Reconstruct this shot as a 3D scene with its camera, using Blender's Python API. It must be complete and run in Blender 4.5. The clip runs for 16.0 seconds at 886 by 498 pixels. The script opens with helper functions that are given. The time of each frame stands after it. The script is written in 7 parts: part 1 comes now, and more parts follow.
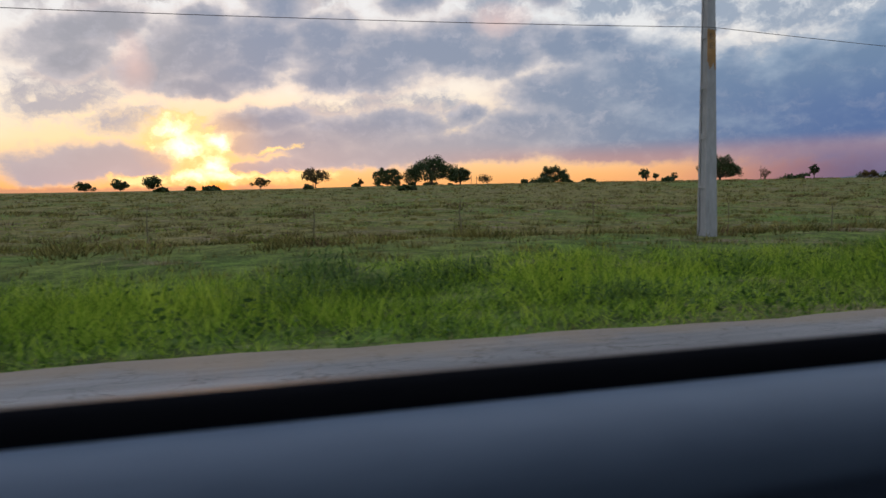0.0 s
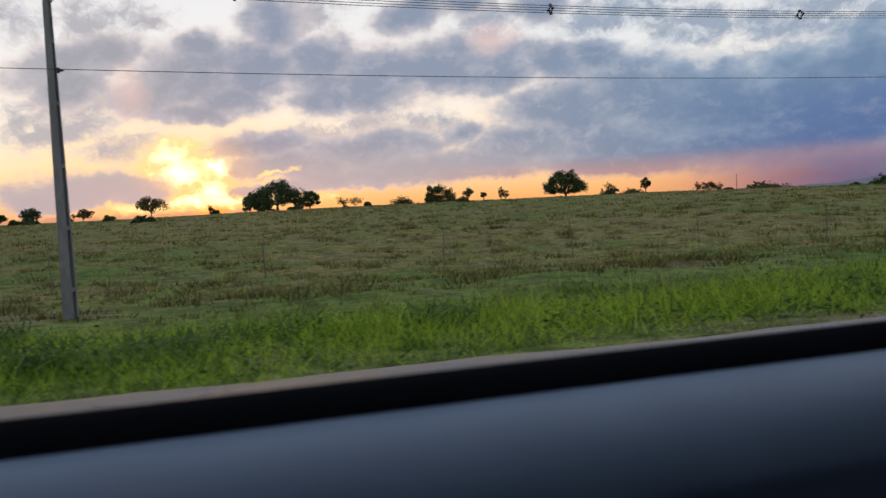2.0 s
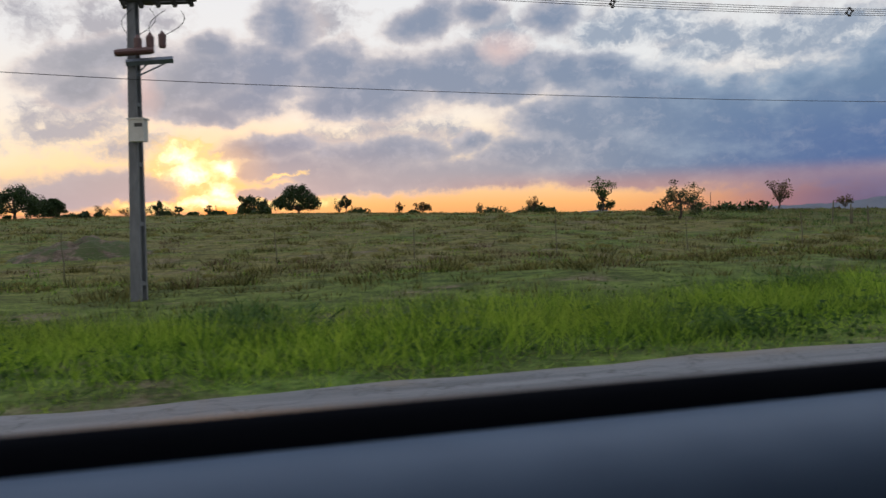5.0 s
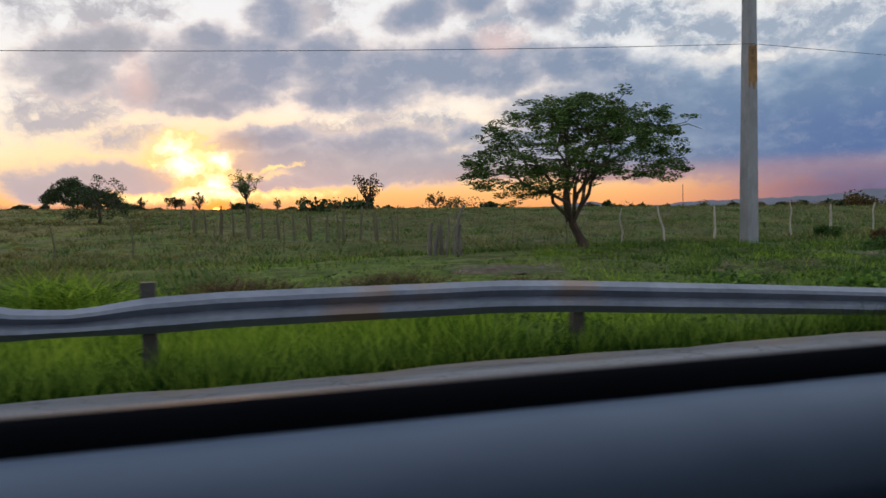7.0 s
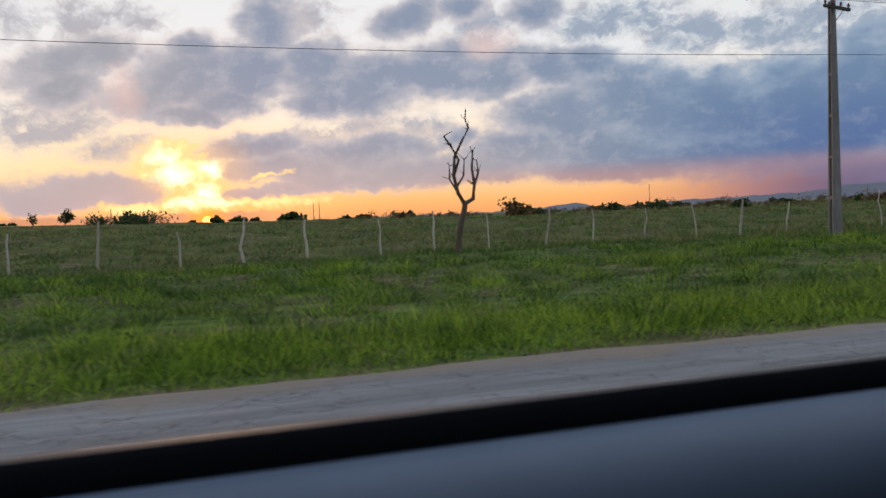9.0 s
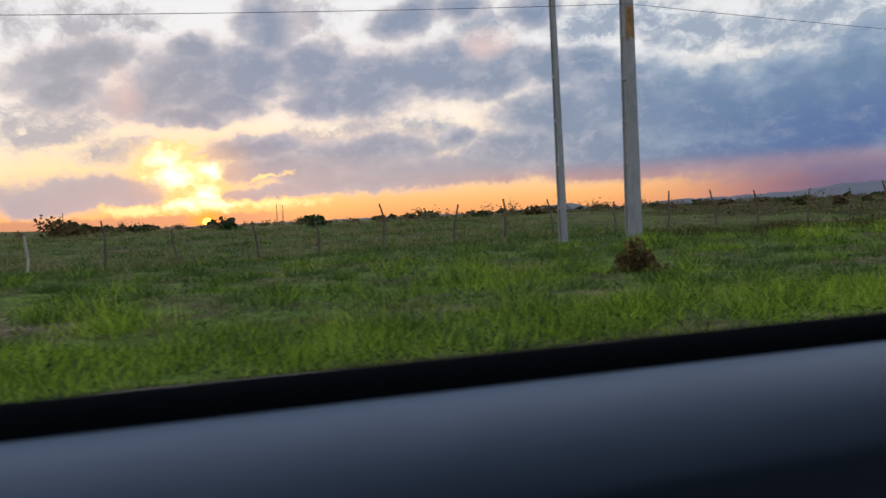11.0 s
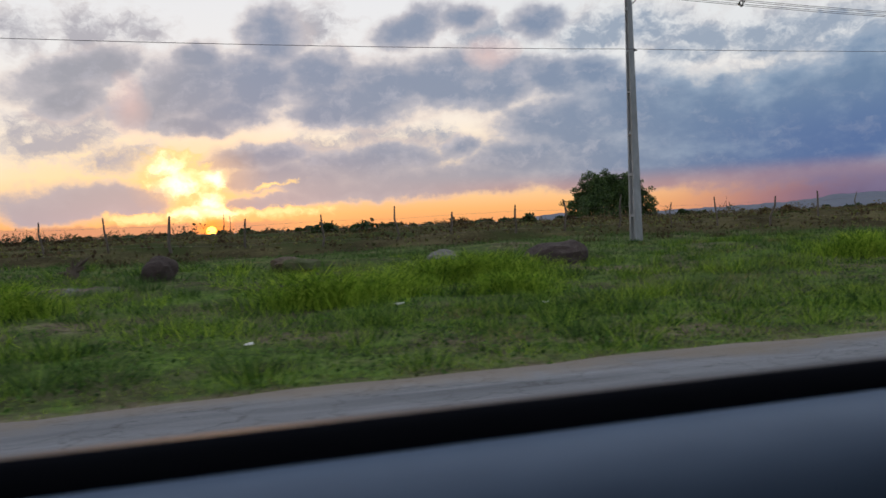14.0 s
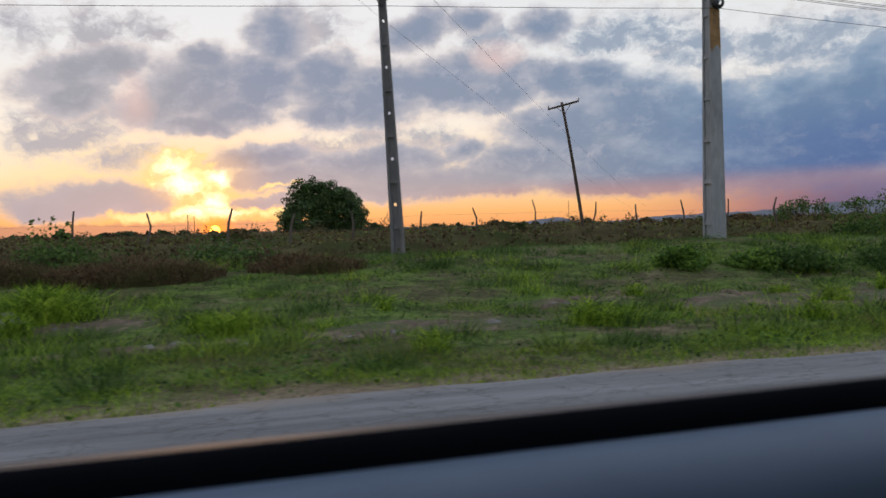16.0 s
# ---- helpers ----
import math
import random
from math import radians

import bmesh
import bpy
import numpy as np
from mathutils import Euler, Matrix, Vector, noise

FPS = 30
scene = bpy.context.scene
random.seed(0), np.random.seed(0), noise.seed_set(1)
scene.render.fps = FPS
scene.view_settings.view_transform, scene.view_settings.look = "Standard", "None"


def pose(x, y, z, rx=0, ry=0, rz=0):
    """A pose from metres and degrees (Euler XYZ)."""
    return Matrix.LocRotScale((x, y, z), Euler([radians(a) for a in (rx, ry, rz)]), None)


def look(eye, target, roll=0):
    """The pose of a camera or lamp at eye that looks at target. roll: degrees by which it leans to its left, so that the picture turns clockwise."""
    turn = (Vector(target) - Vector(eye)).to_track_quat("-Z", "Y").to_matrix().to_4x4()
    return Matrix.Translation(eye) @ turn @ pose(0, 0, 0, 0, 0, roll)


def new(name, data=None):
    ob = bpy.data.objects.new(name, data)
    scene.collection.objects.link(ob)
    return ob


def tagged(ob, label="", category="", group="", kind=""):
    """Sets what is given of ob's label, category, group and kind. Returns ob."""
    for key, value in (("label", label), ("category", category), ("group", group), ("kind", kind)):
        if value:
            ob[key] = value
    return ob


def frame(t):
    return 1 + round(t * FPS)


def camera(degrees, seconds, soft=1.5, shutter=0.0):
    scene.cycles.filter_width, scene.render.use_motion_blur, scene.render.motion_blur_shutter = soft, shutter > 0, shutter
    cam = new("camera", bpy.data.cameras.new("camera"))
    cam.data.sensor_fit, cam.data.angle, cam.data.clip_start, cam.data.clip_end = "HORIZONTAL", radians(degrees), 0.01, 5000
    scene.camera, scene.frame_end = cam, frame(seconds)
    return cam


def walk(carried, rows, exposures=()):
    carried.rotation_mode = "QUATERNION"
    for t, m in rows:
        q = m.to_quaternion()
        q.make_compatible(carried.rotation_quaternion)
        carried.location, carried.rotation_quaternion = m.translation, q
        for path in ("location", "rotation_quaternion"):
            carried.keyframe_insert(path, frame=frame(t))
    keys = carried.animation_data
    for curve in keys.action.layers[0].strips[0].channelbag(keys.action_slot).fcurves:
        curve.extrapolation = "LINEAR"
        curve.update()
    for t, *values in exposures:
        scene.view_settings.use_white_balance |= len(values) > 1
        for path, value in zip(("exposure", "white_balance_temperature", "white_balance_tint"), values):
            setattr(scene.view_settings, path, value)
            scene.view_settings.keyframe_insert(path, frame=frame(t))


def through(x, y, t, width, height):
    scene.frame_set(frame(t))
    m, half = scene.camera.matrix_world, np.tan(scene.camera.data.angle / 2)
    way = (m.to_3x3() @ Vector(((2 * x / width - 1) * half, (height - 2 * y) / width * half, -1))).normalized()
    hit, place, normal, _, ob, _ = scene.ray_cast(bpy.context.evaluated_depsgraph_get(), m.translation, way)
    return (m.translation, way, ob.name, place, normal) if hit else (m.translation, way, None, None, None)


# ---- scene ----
cam = camera(62.3, 16.0, soft=1.5, shutter=0.05)
cam.data.dof.use_dof = True
cam.data.dof.focus_distance = 40.0
cam.data.dof.aperture_fstop = 9.0
PATH = [
    (0, pose(4.56, 0, 1.350, 85.66, 1.16, -15.75)),
    (0.5, pose(15.00, 0, 1.350, 86.49, 1.34, -15.89)),
    (1, pose(25.44, 0, 1.364, 87.09, 2.47, -16.00)),
    (1.5, pose(35.86, 0, 1.350, 86.88, 2.38, -16.01)),
    (2, pose(46.35, 0, 1.340, 87.04, 2.95, -15.86)),
    (2.5, pose(56.86, 0, 1.334, 86.97, 3.11, -15.64)),
    (3, pose(67.40, 0, 1.325, 86.74, 2.99, -15.39)),
    (3.5, pose(78.06, 0, 1.345, 87.11, 2.52, -15.37)),
    (4, pose(88.76, 0, 1.365, 87.43, 2.07, -15.45)),
    (4.2, pose(93.06, 0, 1.353, 87.64, 1.83, -15.37)),
    (6.3, pose(138.26, 0, 1.347, 87.41, 0.89, -15.47)),
    (6.5, pose(142.57, 0, 1.345, 87.19, 1.14, -15.54)),
    (7, pose(153.35, 0, 1.346, 87.06, 1.15, -15.70)),
    (7.5, pose(164.30, 0, 1.357, 87.16, 1.31, -15.75)),
    (8, pose(175.23, 0, 1.356, 87.36, 2.18, -15.70)),
    (8.5, pose(186.17, 0, 1.354, 87.32, 2.05, -16.05)),
    (9, pose(197.10, 0, 1.359, 87.35, 2.36, -16.35)),
    (11.3, pose(247.43, 0, 1.330, 87.37, 2.76, -16.34)),
    (11.5, pose(251.81, 0, 1.335, 87.17, 2.98, -16.44)),
    (12, pose(262.76, 0, 1.333, 87.43, 2.53, -16.34)),
    (12.5, pose(273.71, 0, 1.340, 87.71, 2.75, -16.13)),
    (13, pose(284.65, 0, 1.339, 87.80, 2.15, -16.09)),
    (13.5, pose(295.59, 0, 1.339, 88.15, 2.54, -16.06)),
    (14, pose(306.56, 0, 1.353, 88.11, 2.45, -16.07)),
    (14.5, pose(317.58, 0, 1.360, 87.96, 2.14, -16.04)),
    (15, pose(328.64, 0, 1.357, 88.32, 2.17, -15.79)),
    (15.5, pose(339.72, 0, 1.357, 88.39, 1.91, -15.70)),
    (16, pose(350.84, 0, 1.359, 88.31, 1.67, -15.82)),
]
walk(cam, PATH, [(0, 0.06), (3, 0.08), (4, 0.02), (7, 0.12), (8.5, 0.14), (9.2, 0.05), (11.5, 0.10), (13, 0.05), (15, 0.0), (16, 0.04)])

# ---- light ----


def lin(r, g, b):
    """An sRGB colour of 0 to 255 as a linear one."""
    return tuple(((c / 255 + 0.055) / 1.055) ** 2.4 if c > 10 else c / 3294 for c in (r, g, b)) + (1.0,)


class Nodes:
    """A short hand for building a node tree."""

    def __init__(self, tree):
        self.t = tree
        tree.nodes.clear()

    def add(self, kind, inputs=(), out=0, **props):
        n = self.t.nodes.new(kind)
        for k, v in props.items():
            setattr(n, k, v)
        for k, v in (inputs.items() if isinstance(inputs, dict) else enumerate(inputs)):
            if v is None:
                continue
            if isinstance(v, bpy.types.NodeSocket):
                self.t.links.new(v, n.inputs[k])
            else:
                n.inputs[k].default_value = v
        return n.outputs[out] if len(n.outputs) else None

    def math(self, op, a, b=None, c=None, clamp=False):
        return self.add("ShaderNodeMath", (a, b, c), operation=op, use_clamp=clamp)

    def vec(self, op, a, b=None):
        o = self.add("ShaderNodeVectorMath", (a, b), operation=op)
        return o

    def mix(self, f, a, b, blend="MIX"):
        n = self.t.nodes.new("ShaderNodeMix")
        n.data_type, n.blend_type = "RGBA", blend
        for k, v in ((0, f), (6, a), (7, b)):
            if isinstance(v, bpy.types.NodeSocket):
                self.t.links.new(v, n.inputs[k])
            else:
                n.inputs[k].default_value = v
        return n.outputs[2]

    def step(self, v, lo, hi, a=0.0, b=1.0):
        n = self.t.nodes.new("ShaderNodeMapRange")
        n.interpolation_type = "SMOOTHSTEP"
        self.t.links.new(v, n.inputs[0])
        for k, x in ((1, lo), (2, hi), (3, a), (4, b)):
            n.inputs[k].default_value = x
        return n.outputs[0]

    def ramp(self, f, stops):
        n = self.t.nodes.new("ShaderNodeValToRGB")
        self.t.links.new(f, n.inputs[0])
        e = n.color_ramp.elements
        while len(e) < len(stops):
            e.new(0.5)
        for k, (p, c) in enumerate(sorted(stops, key=lambda q: q[0])):
            e[k].position, e[k].color = p, c
        return n.outputs[0]

    def noise(self, vector, scale, detail=4.0, rough=0.55, distort=0.0, out=0):
        return self.add("ShaderNodeTexNoise", {"Vector": vector, "Scale": scale, "Detail": detail, "Roughness": rough, "Distortion": distort}, out)


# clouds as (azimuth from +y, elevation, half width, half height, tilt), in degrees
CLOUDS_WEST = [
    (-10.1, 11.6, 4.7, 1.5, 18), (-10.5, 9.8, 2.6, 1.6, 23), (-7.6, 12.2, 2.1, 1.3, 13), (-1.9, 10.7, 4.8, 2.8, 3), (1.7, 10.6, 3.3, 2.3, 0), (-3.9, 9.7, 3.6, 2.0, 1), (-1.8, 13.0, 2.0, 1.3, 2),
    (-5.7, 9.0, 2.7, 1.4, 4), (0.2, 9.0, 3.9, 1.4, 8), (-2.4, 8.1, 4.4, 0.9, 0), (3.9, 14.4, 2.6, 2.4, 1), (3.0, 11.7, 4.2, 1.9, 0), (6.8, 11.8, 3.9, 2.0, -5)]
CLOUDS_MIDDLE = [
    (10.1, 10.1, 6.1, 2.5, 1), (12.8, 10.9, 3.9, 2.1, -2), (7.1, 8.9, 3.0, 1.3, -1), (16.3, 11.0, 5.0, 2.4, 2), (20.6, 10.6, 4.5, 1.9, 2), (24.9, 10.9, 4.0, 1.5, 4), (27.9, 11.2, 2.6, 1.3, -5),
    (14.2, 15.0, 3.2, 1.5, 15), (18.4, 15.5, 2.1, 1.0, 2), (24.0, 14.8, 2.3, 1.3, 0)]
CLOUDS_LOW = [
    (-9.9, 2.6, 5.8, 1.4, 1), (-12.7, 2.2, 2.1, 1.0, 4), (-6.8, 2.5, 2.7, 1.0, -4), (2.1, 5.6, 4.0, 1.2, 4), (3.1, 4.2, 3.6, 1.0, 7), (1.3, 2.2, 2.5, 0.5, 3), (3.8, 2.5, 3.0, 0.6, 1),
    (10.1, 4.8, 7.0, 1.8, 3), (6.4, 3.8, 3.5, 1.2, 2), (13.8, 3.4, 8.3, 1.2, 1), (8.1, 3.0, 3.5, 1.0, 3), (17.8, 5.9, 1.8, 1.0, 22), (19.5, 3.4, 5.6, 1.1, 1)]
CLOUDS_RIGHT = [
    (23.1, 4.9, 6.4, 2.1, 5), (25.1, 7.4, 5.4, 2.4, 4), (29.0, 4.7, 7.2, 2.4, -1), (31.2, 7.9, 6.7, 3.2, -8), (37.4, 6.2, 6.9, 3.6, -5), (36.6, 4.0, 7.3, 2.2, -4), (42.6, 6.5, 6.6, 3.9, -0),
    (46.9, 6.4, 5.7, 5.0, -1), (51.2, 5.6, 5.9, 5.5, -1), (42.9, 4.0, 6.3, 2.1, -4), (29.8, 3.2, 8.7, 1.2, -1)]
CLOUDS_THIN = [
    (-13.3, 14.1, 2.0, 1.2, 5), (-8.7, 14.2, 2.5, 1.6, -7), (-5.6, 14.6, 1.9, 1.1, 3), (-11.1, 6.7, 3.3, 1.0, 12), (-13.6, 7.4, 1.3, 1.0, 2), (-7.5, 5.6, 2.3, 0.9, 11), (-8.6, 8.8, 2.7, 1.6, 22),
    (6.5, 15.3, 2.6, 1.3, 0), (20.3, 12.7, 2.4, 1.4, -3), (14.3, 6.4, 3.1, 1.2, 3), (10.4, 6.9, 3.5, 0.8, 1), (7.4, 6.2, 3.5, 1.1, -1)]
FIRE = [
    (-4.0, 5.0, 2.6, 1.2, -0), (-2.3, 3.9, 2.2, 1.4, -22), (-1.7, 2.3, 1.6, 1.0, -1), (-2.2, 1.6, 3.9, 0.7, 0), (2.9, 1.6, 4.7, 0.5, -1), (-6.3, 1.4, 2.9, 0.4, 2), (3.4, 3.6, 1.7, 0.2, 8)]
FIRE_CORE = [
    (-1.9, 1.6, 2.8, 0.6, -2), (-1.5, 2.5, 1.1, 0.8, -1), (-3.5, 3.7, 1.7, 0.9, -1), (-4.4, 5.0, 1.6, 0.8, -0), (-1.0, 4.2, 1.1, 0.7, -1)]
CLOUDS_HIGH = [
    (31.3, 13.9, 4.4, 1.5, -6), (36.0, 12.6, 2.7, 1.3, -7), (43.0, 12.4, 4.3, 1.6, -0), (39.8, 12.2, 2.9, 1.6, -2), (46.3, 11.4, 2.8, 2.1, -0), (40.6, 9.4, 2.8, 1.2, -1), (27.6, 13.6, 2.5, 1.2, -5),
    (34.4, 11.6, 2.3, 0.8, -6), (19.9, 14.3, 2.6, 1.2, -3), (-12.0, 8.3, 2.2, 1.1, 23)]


def build_sky():
    w = bpy.data.worlds.new("sunset_sky")
    w.use_nodes = True
    scene.world = w
    n = Nodes(w.node_tree)
    d = n.add("ShaderNodeTexCoord")
    s = n.t.nodes.new("ShaderNodeSeparateXYZ")
    n.t.links.new(d, s.inputs[0])
    x, y, zz = s.outputs
    az = n.math("MULTIPLY", n.math("ARCTAN2", x, y), 57.2958)
    el = n.math("MULTIPLY", n.math("ARCSINE", zz), 57.2958)
    flat = n.add("ShaderNodeCombineXYZ", (az, el, 0.0))

    def warp(scale, detail, rough, amount):
        o = n.vec("SCALE", n.vec("SUBTRACT", n.noise(flat, scale, detail, rough, out=1), (0.5, 0.5, 0.5)))
        o.node.inputs[3].default_value = amount
        return o
    fine = warp(0.8, 5.0, 0.55, 1.1)
    p = n.vec("ADD", flat, n.vec("ADD", warp(0.22, 2.0, 0.5, 1.2), fine))

    def field(blobs, before=None):
        """The clouds' strength; each one waits for the one before, which keeps the shader small."""
        f = None
        for a, e, ra, re, tilt in blobs:
            prior = f if f is not None else before
            q = p if prior is None else n.add("ShaderNodeVectorMath", (prior, (1e-6, 1e-6, 1e-6), p), operation="MULTIPLY_ADD")
            m = n.add("ShaderNodeMapping", {"Vector": q, "Location": (a, e, 0), "Rotation": (0, 0, radians(tilt)), "Scale": (ra, re, 1)}, vector_type="TEXTURE")
            length = n.t.nodes.new("ShaderNodeVectorMath")
            length.operation = "LENGTH"
            n.t.links.new(m, length.inputs[0])
            one = n.math("SUBTRACT", 1.0, length.outputs[1])
            f = one if f is None else n.math("SMOOTH_MAX", f, one, 0.22)
        return f

    def glow(a, e, ra, re, power, where=None):
        """A soft patch that fades out from its middle."""
        m = n.add("ShaderNodeMapping", {"Vector": where or p, "Location": (a, e, 0), "Scale": (ra, re, 1)}, vector_type="TEXTURE")
        length = n.t.nodes.new("ShaderNodeVectorMath")
        length.operation = "LENGTH"
        n.t.links.new(m, length.inputs[0])
        return n.math("POWER", n.math("SUBTRACT", 1.0, length.outputs[1], clamp=True), power)

    # billows: one wide and one fine, drawn out a little along the horizon
    drawn = n.add("ShaderNodeMapping", {"Vector": flat, "Scale": (0.75, 1.25, 1)})
    billow = n.math("SUBTRACT", n.noise(drawn, 0.42, 8.0, 0.56), 0.5)
    wisp = n.math("SUBTRACT", n.noise(n.vec("ADD", drawn, fine), 1.5, 6.0, 0.6), 0.5)
    ragged = n.math("ADD", n.math("MULTIPLY", billow, 0.85), n.math("MULTIPLY", wisp, 0.36))
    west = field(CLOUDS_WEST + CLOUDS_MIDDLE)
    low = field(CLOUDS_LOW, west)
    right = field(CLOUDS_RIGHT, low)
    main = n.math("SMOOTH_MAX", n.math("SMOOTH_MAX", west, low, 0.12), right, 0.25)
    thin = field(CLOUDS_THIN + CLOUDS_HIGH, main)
    # a broken deck goes on outside these
    outside = n.math("MAXIMUM", n.step(el, 15.5, 20.0), n.math("MAXIMUM", n.step(az, 53.0, 62.0), n.step(az, -16.0, -24.0)))
    inside = n.math("SUBTRACT", 1.0, outside)
    deck = n.math("MULTIPLY", n.math("SUBTRACT", n.noise(d, 3.2, 6.0, 0.6), 0.52), 3.5)
    main = n.math("ADD", n.math("MULTIPLY", main, inside), n.math("MULTIPLY", deck, outside))
    body = n.step(n.math("ADD", main, n.math("MULTIPLY", ragged, 0.85)), -0.34, 0.26)
    tatters = n.math("SUBTRACT", n.noise(n.vec("ADD", n.add("ShaderNodeMapping", {"Vector": p, "Rotation": (0, 0, radians(-14)), "Scale": (0.7, 1.3, 1)}), fine), 0.62, 7.0, 0.6), 0.5)
    veil = n.math("MULTIPLY", n.step(n.math("ADD", n.math("MULTIPLY", thin, 0.8), n.math("ADD", n.math("MULTIPLY", tatters, 3.2), ragged)), -0.55, 0.70), n.math("MULTIPLY", inside, 0.95))

    # clear air between the clouds
    k = n.math("DIVIDE", el, 40.0)
    clear = n.ramp(k, [(0.0, lin(240, 160, 104)), (0.03, lin(250, 184, 118)), (0.06, lin(250, 204, 152)), (0.11, lin(253, 228, 190)),
                       (0.20, lin(246, 234, 220)), (0.32, lin(234, 233, 233)), (1.0, lin(216, 226, 242))])
    clear = n.mix(n.math("MULTIPLY", n.step(az, 26.0, 44.0), n.step(el, 4.5, 1.0)), clear, lin(192, 132, 122))
    clear = n.mix(n.math("MULTIPLY", n.step(az, 33.0, 47.0), n.step(el, 5.0, 1.0)), clear, lin(106, 97, 128))
    clear = n.mix(n.math("MULTIPLY", n.step(az, 14.0, 28.0), n.step(el, 9.0, 13.0)), clear, lin(226, 228, 230))
    # the sun's fire behind the gap
    clear = n.mix(n.math("MULTIPLY", glow(-3.0, 3.0, 15.0, 6.5, 1.0), 0.75), clear, lin(255, 206, 128))
    blaze = n.math("ADD", n.math("MULTIPLY", wisp, 1.5), n.math("MULTIPLY", tatters, 2.6))
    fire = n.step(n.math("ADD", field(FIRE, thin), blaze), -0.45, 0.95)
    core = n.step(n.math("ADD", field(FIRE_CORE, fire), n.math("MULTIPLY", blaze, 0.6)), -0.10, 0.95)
    clear = n.mix(n.math("MULTIPLY", n.step(fire, 0.0, 0.6), 0.9), clear, (1.0, 0.68, 0.28, 1))
    clear = n.mix(n.step(fire, 0.40, 0.95, 0.0, 0.8), clear, (1.12, 0.88, 0.40, 1))
    clear = n.mix(core, clear, (1.9, 1.65, 1.0, 1))

    # cloud bodies: slate in their thick parts, paler and warmer where they thin out
    thick = n.math("ADD", main, n.math("MULTIPLY", billow, 1.5))
    slate = n.mix(n.step(az, -8.0, 3.0), lin(150, 154, 166), lin(128, 142, 166))
    slate = n.mix(n.step(az, 18.0, 40.0), slate, lin(98, 126, 160))
    slate = n.mix(n.math("MULTIPLY", n.step(az, 28.0, 46.0), n.step(el, 9.5, 4.5)), slate, lin(66, 102, 154))
    pale = n.mix(n.step(az, 20.0, 36.0), lin(192, 188, 194), lin(150, 168, 190))
    grey = n.mix(n.step(thick, -0.25, 0.75), pale, slate)
    grey = n.mix(n.math("MULTIPLY", n.step(tatters, -0.02, 0.25, 0.0, 0.45), n.step(az, 42.0, 24.0, 0.35, 1.0)), grey, lin(186, 186, 198))
    # low clouds, dusted with the evening's red
    grey = n.mix(n.math("MULTIPLY", n.step(el, 6.2, 3.0, 0.0, 0.7), n.step(az, 30.0, 16.0)), grey, lin(172, 166, 174))
    grey = n.mix(n.math("MULTIPLY", n.step(el, 3.9, 2.0, 0.0, 0.85), n.step(az, 9.0, 24.0)), grey, lin(178, 138, 138))
    grey = n.mix(n.math("MULTIPLY", n.step(el, 3.6, 1.8, 0.0, 0.8), n.step(az, 34.0, 45.0)), grey, lin(100, 102, 142))
    grey = n.mix(n.math("MULTIPLY", n.step(el, 4.2, 1.0, 0.0, 0.5), n.step(az, -3.0, -7.0)), grey, lin(164, 164, 178))
    grey = n.mix(n.math("MULTIPLY", glow(-2.2, 4.2, 5.0, 3.4, 0.8), 0.6), grey, lin(226, 174, 122))
    rim = n.math("MULTIPLY", n.step(body, 0.98, 0.30, 0.0, 0.6), glow(2.0, 5.0, 30.0, 12.0, 0.6))
    grey = n.mix(rim, grey, lin(248, 214, 190))
    haze_grey = n.mix(n.step(az, 4.0, 30.0), lin(172, 171, 180), lin(146, 160, 180))
    sky = n.mix(n.math("MULTIPLY", veil, n.math("SUBTRACT", 1.0, fire)), clear, n.mix(n.step(n.math("ADD", thin, tatters), -0.4, 0.5), lin(212, 206, 206), haze_grey))
    sky = n.mix(n.math("MULTIPLY", n.math("SUBTRACT", 1.0, n.step(fire, 0.05, 0.6, 0.0, 0.9)), n.math("MULTIPLY", body, 0.97)), sky, grey)
    # pink tops of the two towers, and a low bank of haze on the skyline
    sky = n.mix(n.math("MULTIPLY", n.math("MAXIMUM", glow(20.4, 12.9, 2.6, 1.4, 0.7), glow(-6.6, 9.4, 1.6, 2.6, 0.8)), 0.55), sky, lin(238, 200, 190))
    bank = n.math("MULTIPLY", n.step(n.math("ADD", el, n.math("MULTIPLY", wisp, 0.7)), 1.05, 0.75), n.step(az, 8.0, 0.0))
    sky = n.mix(n.math("MULTIPLY", bank, 0.8), sky, lin(192, 140, 118))
    # the sun's own disc, just over the horizon
    def ring(a, e, r):
        m = n.add("ShaderNodeMapping", {"Vector": flat, "Location": (a, e, 0), "Scale": (r, r, 1)}, vector_type="TEXTURE")
        length = n.t.nodes.new("ShaderNodeVectorMath")
        length.operation = "LENGTH"
        n.t.links.new(m, length.inputs[0])
        return length.outputs[1]
    sky = n.mix(n.step(ring(-1.45, 0.30, 2.0), 1.0, 0.1, 0.0, 0.8), sky, (1.5, 0.42, 0.04, 1))
    sky = n.mix(n.step(ring(-1.45, 0.27, 0.40), 1.0, 0.7), sky, (6.0, 2.6, 0.35, 1))
    # overhead it is the brighter, as an open evening sky is
    gain = n.step(el, 16.0, 60.0, 1.0, SKY_TOP)
    sky = n.vec("SCALE", sky)
    n.t.links.new(gain, sky.node.inputs[3])
    air = n.add("ShaderNodeTexSky", sky_type="NISHITA", sun_disc=False, sun_elevation=radians(0.8), sun_rotation=radians(-1.5))
    glow_bg = n.add("ShaderNodeBackground", {"Color": sky, "Strength": 1.0})
    air_bg = n.add("ShaderNodeBackground", {"Color": air, "Strength": 0.012})
    both = n.add("ShaderNodeAddShader", (glow_bg, air_bg))
    n.add("ShaderNodeOutputWorld", {"Surface": both})
    sun = new("sun", bpy.data.lights.new("sun", "SUN"))
